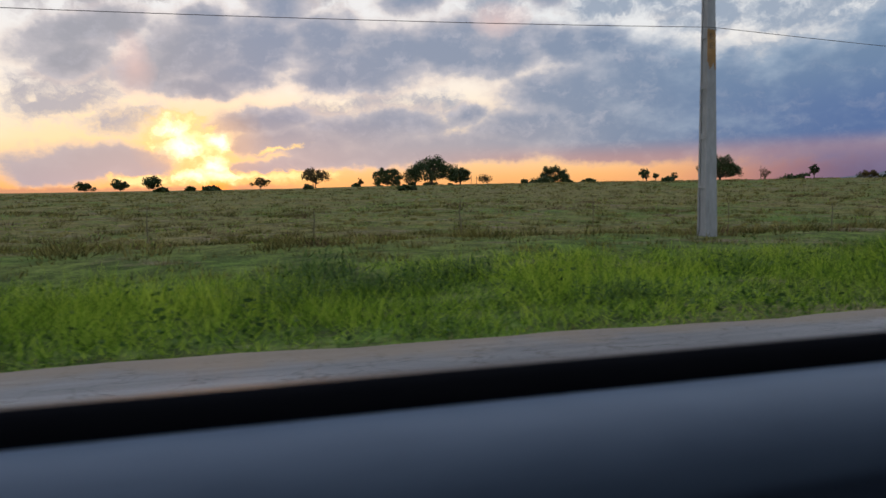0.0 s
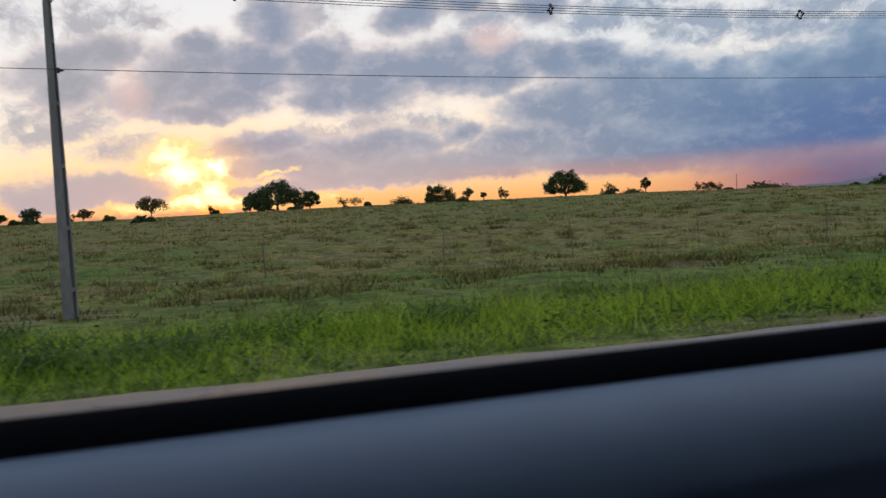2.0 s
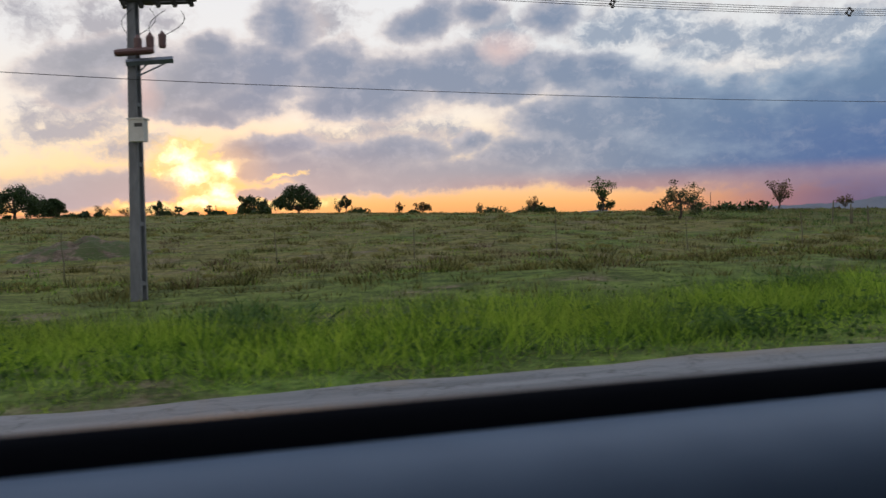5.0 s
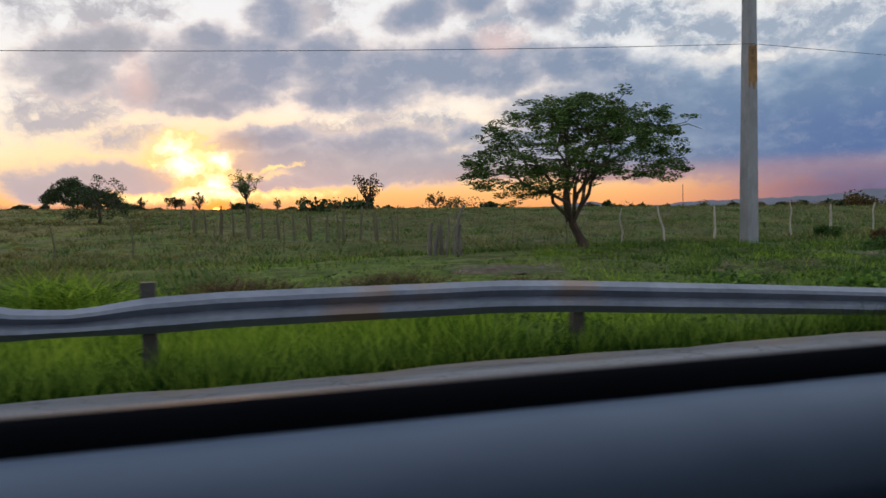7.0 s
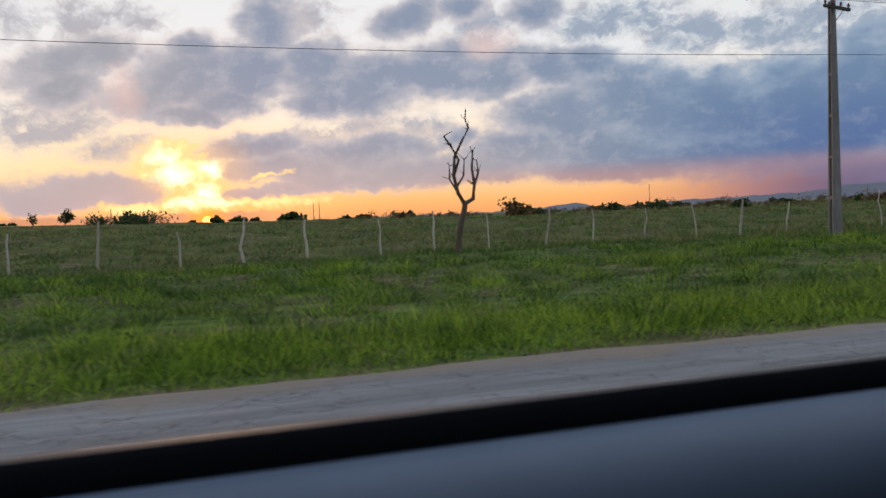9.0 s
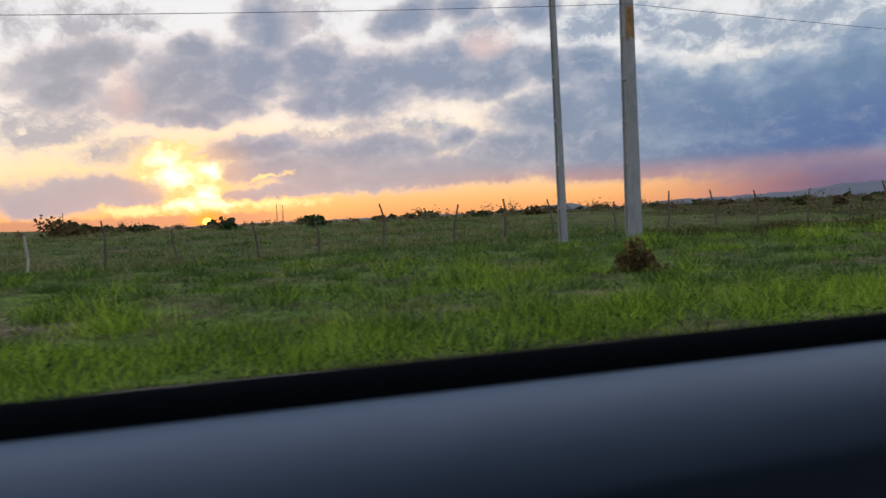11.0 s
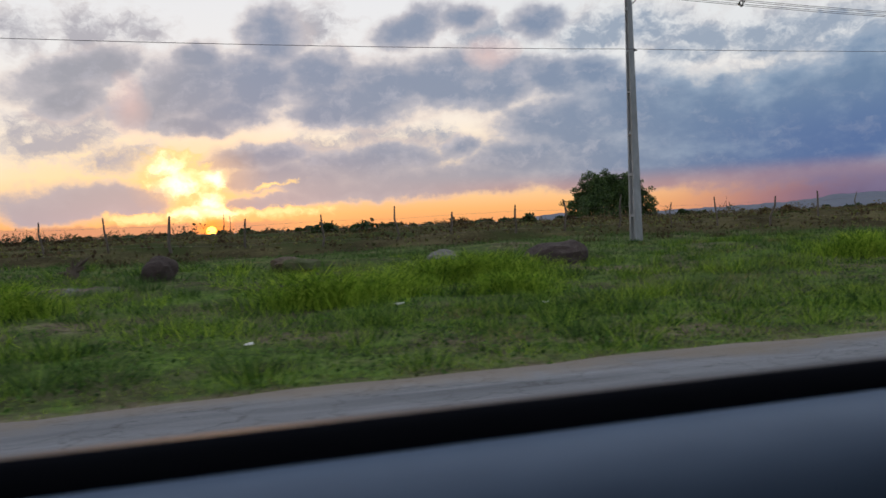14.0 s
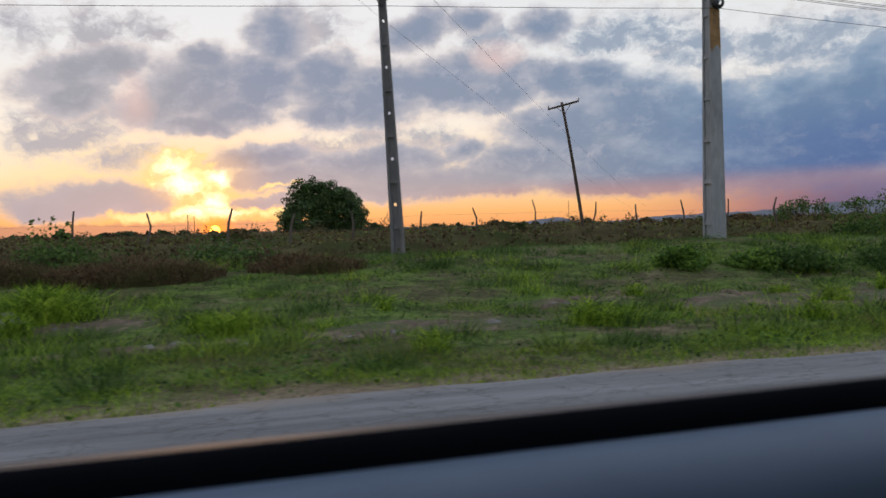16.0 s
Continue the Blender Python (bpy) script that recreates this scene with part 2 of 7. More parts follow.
    sun.data.energy, sun.data.angle, sun.data.color = 1.2, radians(1.5), (1.0, 0.52, 0.2)
    sun.matrix_world = look((0, 0, 50), (50 * math.sin(radians(1.45)), -50, 50 - 50 * math.tan(radians(1.2))))


SKY_TOP = 1.35
build_sky()

# ---- materials ----


def surface(name, stops, scale=1.0, rough=0.9, bump=0.3, detail=6.0, metal=0.0, fine=8.0, island=0.0, through=0.0, stretch=(1, 1, 1), tint=None, spec=0.5):
    """A mottled surface: colour from noise at two sizes, relief from the finer one. island: how much each piece differs; through: light that shines through."""
    m = bpy.data.materials.new(name)
    m.use_nodes = True
    n = Nodes(m.node_tree)
    co = n.add("ShaderNodeTexCoord", out=3)
    co = n.add("ShaderNodeMapping", {"Vector": co, "Scale": stretch})
    big = n.noise(co, scale, detail, 0.6)
    small = n.noise(co, scale * fine, 5.0, 0.65)
    f = n.math("ADD", n.math("MULTIPLY", big, 0.65), n.math("MULTIPLY", small, 0.35))
    if island:
        g = n.t.nodes.new("ShaderNodeNewGeometry")
        r = n.math("SUBTRACT", g.outputs["Random Per Island"], 0.5)
        f = n.math("ADD", f, n.math("MULTIPLY", r, island))
    col = n.ramp(f, stops)
    if tint:
        t_scale, t_col, lo, hi, amount = tint
        patch = n.step(n.noise(co, t_scale, 3.0, 0.55), lo, hi, 0.0, amount)
        col = n.mix(patch, col, t_col)
    b = n.add("ShaderNodeBump", {"Strength": bump, "Distance": 0.05, "Height": small})
    sh = n.add("ShaderNodeBsdfPrincipled", {"Base Color": col, "Roughness": rough, "Metallic": metal, "Normal": b, "Specular IOR Level": spec})
    if through:
        tr = n.add("ShaderNodeBsdfTranslucent", {"Color": col})
        sh = n.add("ShaderNodeMixShader", (through, sh, tr))
    n.add("ShaderNodeOutputMaterial", {"Surface": sh})
    return m


def rgb(r, g, b):
    return (r, g, b, 1.0)


M = {}
M["grass"] = surface("green_grass", [(0.22, rgb(.035, .085, .011)), (0.5, rgb(.17, .295, .028)), (0.78, rgb(.37, .50, .06))], 0.35, 0.75, 0.0, island=0.6, through=0.6,
                     tint=(0.06, rgb(.20, .20, .06), 0.52, 0.70, 0.4), spec=0.1)
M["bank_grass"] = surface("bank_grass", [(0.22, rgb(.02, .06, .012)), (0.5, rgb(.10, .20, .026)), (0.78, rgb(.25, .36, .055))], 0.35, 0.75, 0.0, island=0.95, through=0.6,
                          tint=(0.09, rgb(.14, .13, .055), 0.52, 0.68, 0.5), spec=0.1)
M["olive"] = surface("olive_tussock", [(0.25, rgb(.032, .037, .014)), (0.5, rgb(.10, .102, .032)), (0.75, rgb(.20, .18, .064))], 0.3, 0.85, 0.0, island=0.5, through=0.3, spec=0.05)
M["mound"] = surface("pasture_tussock", [(0.22, rgb(.035, .042, .014)), (0.5, rgb(.115, .108, .034)), (0.78, rgb(.22, .19, .075))], 0.5, 1.0, 1.0, fine=20.0, island=0.25, spec=0.02)
M["thicket"] = surface("scrub_tangle", [(0.34, rgb(.022, .020, .011)), (0.5, rgb(.066, .058, .030)), (0.66, rgb(.12, .108, .054))], 0.5, 1.0, 1.0, fine=14.0, tint=(0.16, rgb(.035, .05, .016), 0.44, 0.62, 0.8), spec=0.02)
M["herb"] = surface("low_herb", [(0.25, rgb(.018, .05, .012)), (0.5, rgb(.06, .14, .028)), (0.75, rgb(.13, .24, .055))], 0.4, 0.7, 0.0, island=0.8, through=0.4, tint=(0.12, rgb(.09, .075, .04), 0.52, 0.66, 0.6), spec=0.2)
M["weed"] = surface("dark_weed", [(0.25, rgb(.02, .05, .012)), (0.5, rgb(.055, .115, .026)), (0.75, rgb(.11, .18, .05))], 0.5, 0.7, 0.0, island=0.5, through=0.5, spec=0.2)
M["pink"] = surface("pink_plastic", [(0.3, rgb(.42, .24, .24)), (0.7, rgb(.60, .40, .40))], 6.0, 0.5, 0.2)
M["black_plastic"] = surface("black_plastic", [(0.3, rgb(.01, .01, .012)), (0.7, rgb(.03, .03, .033))], 6.0, 0.4, 0.2)
M["dry"] = surface("dry_grass", [(0.2, rgb(.07, .075, .03)), (0.5, rgb(.15, .15, .06)), (0.8, rgb(.28, .24, .11))], 0.5, 0.85, 0.0, island=0.6, through=0.3, spec=0.1)
M["leaf"] = surface("tree_leaf", [(0.25, rgb(.026, .058, .013)), (0.55, rgb(.06, .12, .026)), (0.8, rgb(.115, .185, .045))], 0.8, 0.6, 0.0, island=0.5, through=0.3, spec=0.3)
M["withered"] = surface("withered_weed", [(0.25, rgb(.05, .033, .022)), (0.5, rgb(.125, .085, .052)), (0.75, rgb(.20, .155, .09))], 0.5, 0.9, 0.0, island=0.6, through=0.35, tint=(0.5, rgb(.07, .085, .03), 0.5, 0.65, 0.6), spec=0.05)
M["lush"] = surface("lush_leaf", [(0.25, rgb(.03, .075, .012)), (0.5, rgb(.085, .18, .026)), (0.75, rgb(.18, .30, .05))], 0.6, 0.6, 0.0, island=0.6, through=0.45, spec=0.3)
M["leaf_dense"] = surface("glossy_leaf", [(0.25, rgb(.018, .04, .011)), (0.55, rgb(.042, .088, .02)), (0.8, rgb(.085, .145, .035))], 0.6, 0.55, 0.0, island=0.5, through=0.15, spec=0.4)
M["scrub_mix"] = surface("mixed_scrub_leaf", [(0.2, rgb(.045, .032, .022)), (0.45, rgb(.115, .085, .050)), (0.62, rgb(.085, .10, .036)), (0.85, rgb(.17, .18, .065))], 0.22, 0.85, 0.0, island=0.7, through=0.3, spec=0.1)
# paler browns: the haze over the far belt is put into its leaf colour
M["scrub_far"] = surface("hazed_scrub_leaf", [(0.25, rgb(.06, .055, .034)), (0.5, rgb(.12, .105, .06)), (0.75, rgb(.20, .165, .09))], 0.06, 0.9, 0.0, island=0.4, through=0.15, spec=0.05)
M["leaf_dark"] = surface("dark_leaf", [(0.25, rgb(.014, .028, .009)), (0.55, rgb(.028, .055, .015)), (0.8, rgb(.06, .09, .025))], 0.5, 0.6, 0.0, island=0.5, through=0.2, spec=0.3)
M["leaf_brown"] = surface("brown_leaf", [(0.25, rgb(.05, .035, .018)), (0.55, rgb(.10, .075, .035)), (0.8, rgb(.15, .13, .05))], 0.5, 0.8, 0.0, island=0.5, through=0.25, spec=0.1)
M["bark"] = surface("bark", [(0.3, rgb(.035, .026, .02)), (0.6, rgb(.09, .07, .055)), (0.8, rgb(.15, .125, .10))], 3.0, 0.95, 0.6, stretch=(1, 1, 0.3))
M["old_post"] = surface("dark_old_post", [(0.3, rgb(.05, .042, .035)), (0.55, rgb(.10, .088, .075)), (0.8, rgb(.17, .155, .135))], 2.5, 0.95, 0.5, stretch=(1, 1, 0.25))
M["brown_post"] = surface("brown_post", [(0.3, rgb(.075, .07, .04)), (0.55, rgb(.12, .112, .07)), (0.8, rgb(.17, .16, .11))], 2.5, 0.95, 0.5, stretch=(1, 1, 0.25))
M["stake"] = surface("grey_stake", [(0.3, rgb(.075, .068, .06)), (0.55, rgb(.15, .14, .125)), (0.8, rgb(.27, .26, .24))], 3.0, 0.95, 0.6, stretch=(1, 1, 0.25))
M["scrub"] = surface("dry_scrub_leaf", [(0.25, rgb(.035, .026, .016)), (0.55, rgb(.062, .048, .028)), (0.8, rgb(.10, .082, .045))], 0.25, 0.9, 0.0, island=0.15, through=0.2, spec=0.05)
M["scrub_green"] = surface("green_scrub_leaf", [(0.25, rgb(.022, .034, .012)), (0.55, rgb(.042, .06, .02)), (0.8, rgb(.075, .095, .03))], 0.25, 0.9, 0.0, island=0.15, through=0.2, spec=0.05)
M["post"] = surface("weathered_post", [(0.3, rgb(.22, .205, .18)), (0.55, rgb(.38, .36, .325)), (0.8, rgb(.52, .50, .46))], 2.5, 0.95, 0.5, stretch=(1, 1, 0.25))
M["concrete"] = surface("concrete", [(0.3, rgb(.165, .18, .20)), (0.55, rgb(.265, .288, .318)), (0.8, rgb(.37, .395, .425))], 0.9, 0.9, 0.35, stretch=(1, 1, 0.35), tint=(0.5, rgb(.16, .14, .12), 0.52, 0.7, 0.6))
M["dark_concrete"] = surface("dark_concrete", [(0.3, rgb(.085, .088, .094)), (0.55, rgb(.155, .16, .17)), (0.8, rgb(.25, .255, .265))], 0.9, 0.9, 0.4, stretch=(1, 1, 0.35), tint=(0.6, rgb(.12, .085, .06), 0.5, 0.7, 0.6))
M["orange"] = surface("faded_orange_paint", [(0.32, rgb(.13, .085, .05)), (0.55, rgb(.27, .155, .055)), (0.72, rgb(.26, .24, .21))], 4.0, 0.8, 0.3)
M["steel"] = surface("galvanised_steel", [(0.3, rgb(.10, .12, .16)), (0.6, rgb(.17, .20, .255)), (0.8, rgb(.27, .305, .36))], 1.5, 0.45, 0.15, metal=0.35, tint=(0.7, rgb(.22, .14, .09), 0.58, 0.72, 0.7))
M["iron"] = surface("dark_iron", [(0.3, rgb(.03, .03, .03)), (0.7, rgb(.08, .075, .07))], 4.0, 0.7, 0.2, metal=0.3)
M["porcelain"] = surface("brown_porcelain", [(0.3, rgb(.07, .03, .028)), (0.7, rgb(.115, .052, .05))], 6.0, 0.4, 0.0)
M["grey_paint"] = surface("grey_paint", [(0.3, rgb(.24, .285, .34)), (0.7, rgb(.35, .40, .46))], 3.0, 0.45, 0.1, tint=(2.0, rgb(.2, .15, .12), 0.66, 0.8, 0.4))
M["ivory_paint"] = surface("ivory_paint", [(0.3, rgb(.40, .39, .36)), (0.7, rgb(.52, .50, .46))], 3.0, 0.5, 0.1, tint=(2.0, rgb(.2, .15, .10), 0.62, 0.78, 0.5))
M["cable"] = surface("black_cable", [(0.3, rgb(.015, .015, .017)), (0.7, rgb(.03, .03, .033))], 5.0, 0.6, 0.0)
M["wire"] = surface("rusty_wire", [(0.3, rgb(.10, .085, .075)), (0.7, rgb(.20, .175, .16))], 5.0, 0.7, 0.0)
M["rock"] = surface("dark_rock", [(0.3, rgb(.024, .017, .016)), (0.55, rgb(.05, .036, .034)), (0.8, rgb(.10, .08, .075))], 2.5, 0.95, 0.8)
M["pale_rock"] = surface("pale_rock", [(0.3, rgb(.11, .108, .106)), (0.55, rgb(.19, .187, .183)), (0.8, rgb(.30, .295, .29))], 2.5, 0.95, 0.8)
M["bare_earth"] = surface("bare_earth", [(0.36, rgb(.035, .026, .018)), (0.5, rgb(.095, .068, .048)), (0.64, rgb(.19, .145, .105))], 1.6, 1.0, 0.9, tint=(1.1, rgb(.045, .065, .016), 0.44, 0.56, 0.9))
M["litter"] = surface("white_litter", [(0.3, rgb(.55, .55, .55)), (0.7, rgb(.8, .8, .79))], 6.0, 0.6, 0.3)
M["paint_white"] = surface("worn_white_paint", [(0.38, rgb(.10, .10, .11)), (0.5, rgb(.20, .20, .205)), (0.64, rgb(.36, .36, .355))], 3.0, 0.8, 0.1, stretch=(0.5, 1, 1))
# the blue-grey of distance haze is put into the hills' colour
M["hill"] = surface("haze_blue_hill", [(0.3, rgb(.085, .10, .14)), (0.7, rgb(.12, .135, .175))], 0.004, 1.0, 0.0)
M["seal"] = surface("black_rubber", [(0.3, rgb(.008, .009, .012)), (0.7, rgb(.013, .014, .018))], 20.0, 1.0, 0.0, spec=0.0)
M["car_paint"] = surface("grey_car_paint", [(0.3, rgb(.08, .084, .095)), (0.7, rgb(.10, .104, .115))], 2.0, 0.8, 0.0, spec=0.06)
M["door_card"] = surface("blue_grey_plastic", [(0.35, rgb(.09, .135, .215)), (0.65, rgb(.125, .18, .275))], 40.0, 0.6, 0.0, spec=0.25)


def asphalt():
    m = bpy.data.materials.new("old_asphalt")
    m.use_nodes = True
    n = Nodes(m.node_tree)
    co = n.add("ShaderNodeTexCoord", out=3)
    grain = n.noise(co, 60.0, 4.0, 0.7)
    big = n.noise(n.add("ShaderNodeMapping", {"Vector": co, "Scale": (0.12, 1.6, 1)}), 1.6, 6.0, 0.68)
    f = n.math("ADD", n.math("MULTIPLY", big, 0.6), n.math("MULTIPLY", grain, 0.4))
    col = n.ramp(f, [(0.36, rgb(.06, .065, .076)), (0.5, rgb(.13, .138, .155)), (0.64, rgb(.22, .23, .252))])
    # cracks, and dust towards the verge
    vor = n.add("ShaderNodeTexVoronoi", {"Vector": n.vec("ADD", co, n.vec("SCALE", n.noise(co, 2.0, 3.0, 0.6, out=1))), "Scale": 1.7}, feature="DISTANCE_TO_EDGE")
    y = n.t.nodes.new("ShaderNodeSeparateXYZ")
    n.t.links.new(co, y.inputs[0])
    shoulder = n.step(n.math("ADD", y.outputs[1], n.math("MULTIPLY", big, 0.5)), 4.9, 5.4)
    crack = n.math("MULTIPLY", n.step(vor, 0.022, 0.004), shoulder)
    col = n.mix(n.math("MULTIPLY", crack, 0.55), col, rgb(.025, .024, .023))
    dust = n.math("MULTIPLY", n.step(n.math("ADD", y.outputs[1], n.math("MULTIPLY", n.noise(co, 0.9, 6.0, 0.68), 1.4)), 6.45, 7.0), 0.75)
    col = n.mix(dust, col, rgb(.17, .135, .10))
    b = n.add("ShaderNodeBump", {"Strength": 0.35, "Distance": 0.02, "Height": n.math("SUBTRACT", grain, crack)})
    sh = n.add("ShaderNodeBsdfPrincipled", {"Base Color": col, "Roughness": 0.8, "Normal": b, "Specular IOR Level": 0.35})
    n.add("ShaderNodeOutputMaterial", {"Surface": sh})
    return m


def soil():
    m = bpy.data.materials.new("field_ground")
    m.use_nodes = True
    n = Nodes(m.node_tree)
    co = n.add("ShaderNodeTexCoord", out=3)
    stretched = n.add("ShaderNodeMapping", {"Vector": co, "Scale": (0.85, 1.0, 1.0)})
    mid = n.noise(stretched, 0.22, 6.0, 0.62)
    mid = n.math("ADD", n.math("MULTIPLY", mid, 0.55), n.math("MULTIPLY", n.noise(stretched, 0.035, 3.0, 0.5), 0.45))
    tuft = n.noise(stretched, 1.9, 8.0, 0.74)
    grit = n.noise(co, 11.0, 4.0, 0.65)
    f = n.math("ADD", n.math("MULTIPLY", tuft, 0.6), n.math("MULTIPLY", grit, 0.4))
    green = n.ramp(f, [(0.40, rgb(.022, .04, .010)), (0.5, rgb(.066, .125, .022)), (0.60, rgb(.125, .20, .04))])
    straw = n.ramp(f, [(0.38, rgb(.045, .040, .017)), (0.5, rgb(.145, .13, .048)), (0.64, rgb(.26, .225, .095))])
    yy = n.t.nodes.new("ShaderNodeSeparateXYZ")
    n.t.links.new(co, yy.inputs[0])
    far = n.math("MULTIPLY", n.step(yy.outputs[1], 14.0, 34.0, 0.3, 1.0), n.step(yy.outputs[0], 140.0, 195.0, 1.0, 0.40))
    col = n.mix(n.math("MULTIPLY", n.step(mid, 0.37, 0.54, 0.12, 0.95), far), green, straw)
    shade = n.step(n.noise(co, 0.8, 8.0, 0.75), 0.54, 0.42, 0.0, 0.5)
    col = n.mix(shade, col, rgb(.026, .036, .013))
    foot = n.math("MULTIPLY", n.step(yy.outputs[0], 158.0, 166.0), n.step(yy.outputs[1], 24.0, 19.0))
    col = n.mix(n.math("MULTIPLY", foot, n.step(n.noise(co, 0.5, 6.0, 0.7), 0.42, 0.60, 0.0, 0.8)), col, n.ramp(f, [(0.38, rgb(.03, .025, .016)), (0.5, rgb(.07, .06, .036)), (0.62, rgb(.125, .11, .07))]))
    rough = n.math("MULTIPLY", n.step(yy.outputs[0], 140.0, 165.0), n.step(yy.outputs[1], 20.0, 27.0))
    col = n.mix(n.math("MULTIPLY", rough, n.step(n.noise(co, 0.3, 6.0, 0.7), 0.40, 0.58, 0.35, 0.85)), col, n.ramp(f, [(0.38, rgb(.018, .02, .009)), (0.5, rgb(.052, .058, .022)), (0.62, rgb(.095, .095, .04))]))
    # bare earth in patches, and along the asphalt
    bare = n.math("MULTIPLY", n.step(n.noise(stretched, 0.33, 5.0, 0.6, 0.6), 0.54, 0.66), n.step(tuft, 0.40, 0.52))
    edge = n.step(n.math("ADD", yy.outputs[1], n.math("MULTIPLY", tuft, 1.4)), 7.55, 6.95)
    edge = n.math("MULTIPLY", edge, n.math("MULTIPLY", n.step(yy.outputs[0], 150.0, 172.0), n.step(yy.outputs[1], 4.6, 5.4)))
    bare = n.math("MAXIMUM", bare, edge)
    earth = n.ramp(f, [(0.36, rgb(.05, .036, .026)), (0.5, rgb(.13, .098, .072)), (0.62, rgb(.22, .175, .135))])
    col = n.mix(n.math("MULTIPLY", bare, 0.8), col, earth)
    pale = n.ramp(f, [(0.38, rgb(.10, .08, .055)), (0.5, rgb(.20, .165, .12)), (0.62, rgb(.30, .25, .19))])
    col = n.mix(n.math("MULTIPLY", edge, 0.85), col, pale)
    b = n.add("ShaderNodeBump", {"Strength": 0.6, "Distance": 0.15, "Height": f})
    sh = n.add("ShaderNodeBsdfPrincipled", {"Base Color": col, "Roughness": 1.0, "Normal": b, "Specular IOR Level": 0.1})
    n.add("ShaderNodeOutputMaterial", {"Surface": sh})
    return m


M["asphalt"] = asphalt()
M["soil"] = soil()

# ---- building blocks ----
RNG = np.random.default_rng(7)


class Acc:
    """Collects corners and faces of one mesh."""

    def __init__(self):
        self.v, self.f = [], []

    def add(self, verts, faces):
        k = len(self.v)
        self.v += [tuple(p) for p in verts]
        self.f += [tuple(i + k for i in f) for f in faces]

    def box(self, c, size, turn=None, taper=1.0):
        x, y, z = (q / 2 for q in size)
        pts = [Vector((sx * x * (taper if sz > 0 else 1), sy * y * (taper if sz > 0 else 1), sz * z)) for sz in (-1, 1) for sx, sy in ((-1, -1), (1, -1), (1, 1), (-1, 1))]
        if turn is not None:
            pts = [turn @ p for p in pts]
        self.add([p + Vector(c) for p in pts], [(0, 3, 2, 1), (4, 5, 6, 7), (0, 1, 5, 4), (1, 2, 6, 5), (2, 3, 7, 6), (3, 0, 4, 7)])

    def tube(self, pts, radii, sides=6):
        pts = [Vector(p) for p in pts]
        if not hasattr(radii, "__len__"):
            radii = [radii] * len(pts)
        rings = []
        for i, p in enumerate(pts):
            way = (pts[min(i + 1, len(pts) - 1)] - pts[max(i - 1, 0)]).normalized()
            a = way.orthogonal().normalized() if abs(way.z) > 0.9 else way.cross(Vector((0, 0, 1))).normalized()
            if abs(way.z) > 0.9:
                a = Vector((1, 0, 0)) - way * way.x
                a.normalize()
            b = way.cross(a)
            rings.append([p + (a * math.cos(q) + b * math.sin(q)) * radii[i] for q in (2 * math.pi * k / sides for k in range(sides))])
        faces = []
        for i in range(len(pts) - 1):
            for k in range(sides):
                faces.append((i * sides + k, i * sides + (k + 1) % sides, (i + 1) * sides + (k + 1) % sides, (i + 1) * sides + k))
        faces.append(tuple(range(sides))[::-1])
        faces.append(tuple((len(pts) - 1) * sides + k for k in range(sides)))
        self.add([p for r in rings for p in r], faces)

    def mesh(self, name, material, smooth=False):
        me = bpy.data.meshes.new(name)
        me.from_pydata(self.v, [], self.f)
        me.materials.append(material)
        if smooth:
            me.shade_smooth()
        me.update()
        return me


def raw_mesh(name, verts, faces, material):
    """A mesh from arrays of corners (n, 3) and of faces (m, k)."""
    me = bpy.data.meshes.new(name)
    k = faces.shape[1]
    me.vertices.add(len(verts))
    me.vertices.foreach_set("co", np.ascontiguousarray(verts, np.float32).ravel())
    me.loops.add(faces.size)
    me.loops.foreach_set("vertex_index", np.ascontiguousarray(faces, np.int32).ravel())
    me.polygons.add(len(faces))
    me.polygons.foreach_set("loop_start", np.arange(0, faces.size, k, dtype=np.int32))
    me.materials.append(material)
    me.update(calc_edges=True)
    return me


def part(name, acc, material, parent, label="", smooth=False):
    ob = new(name, acc.mesh(name, material, smooth) if isinstance(acc, Acc) else acc)
    ob.parent = parent
    return tagged(ob, label)


def thing(name, place, label, category, group="", turn=0.0):
    ob = new(name)
    ob.empty_display_size = 0.2
    ob.matrix_world = pose(*place, 0, 0, turn)
    return tagged(ob, label, category, group)


# ---- the lie of the land: heights by stations along the road (rows: distance from the car's line) ----
ALONG = np.array([-150, 15, 45, 90, 125, 150, 185, 225, 285, 320, 355, 460.0])
ACROSS = np.array([6.3, 8, 12.5, 20.5, 30, 62, 110, 160, 240, 340, 700, 5000.0])
LAND_NEAR = [
    (-.06,) * 12,
    (-.1, -.1, -.15, -.15, -.12, -.1, -.05, -.05, 0, -.05, -.08, 0),
    (-.2, -.25, -.6, -.55, -.4, -.25, -.1, 0, .15, -.02, -.2, .1),
    (0, .05, -.8, -.55, -.2, -.05, .05, .1, .5, .40, .62, .8),
    (-.6, -.6, -1.1, -.8, -.3, -.2, -.2, -.2, .5, .55, .6, .7),
    (.2, .2, .1, .6, 1.2, 1.5, 1.35, .9, .9, .95, 1.0, 1.1),
    (1.3, 1.5, 1.8, 2.4, 2.6, 2.05, 1.75, 1.05, 1.0, 1.05, 1.15, 1.2)]
LAND_FAR = [
    (2.4, 2.6, 3.0, 3.3, 3.1, 2.4, 2.0, 1.1, 1.1, 1.1, 1.2, 1.2),
    (3.6, 3.7, 4.1, 4.2, 3.7, 2.9, 2.2, 1.1, 1.1, 1.1, 1.2, 1.2),
    (4.8, 4.6, 4.3, 4.0, 3.3, 2.6, 2.0, 1.1, 1.1, 1.1, 1.1, 1.1),
    (1.0,) * 12,
    (1.0,) * 12]
LAND = LAND_NEAR + LAND_FAR


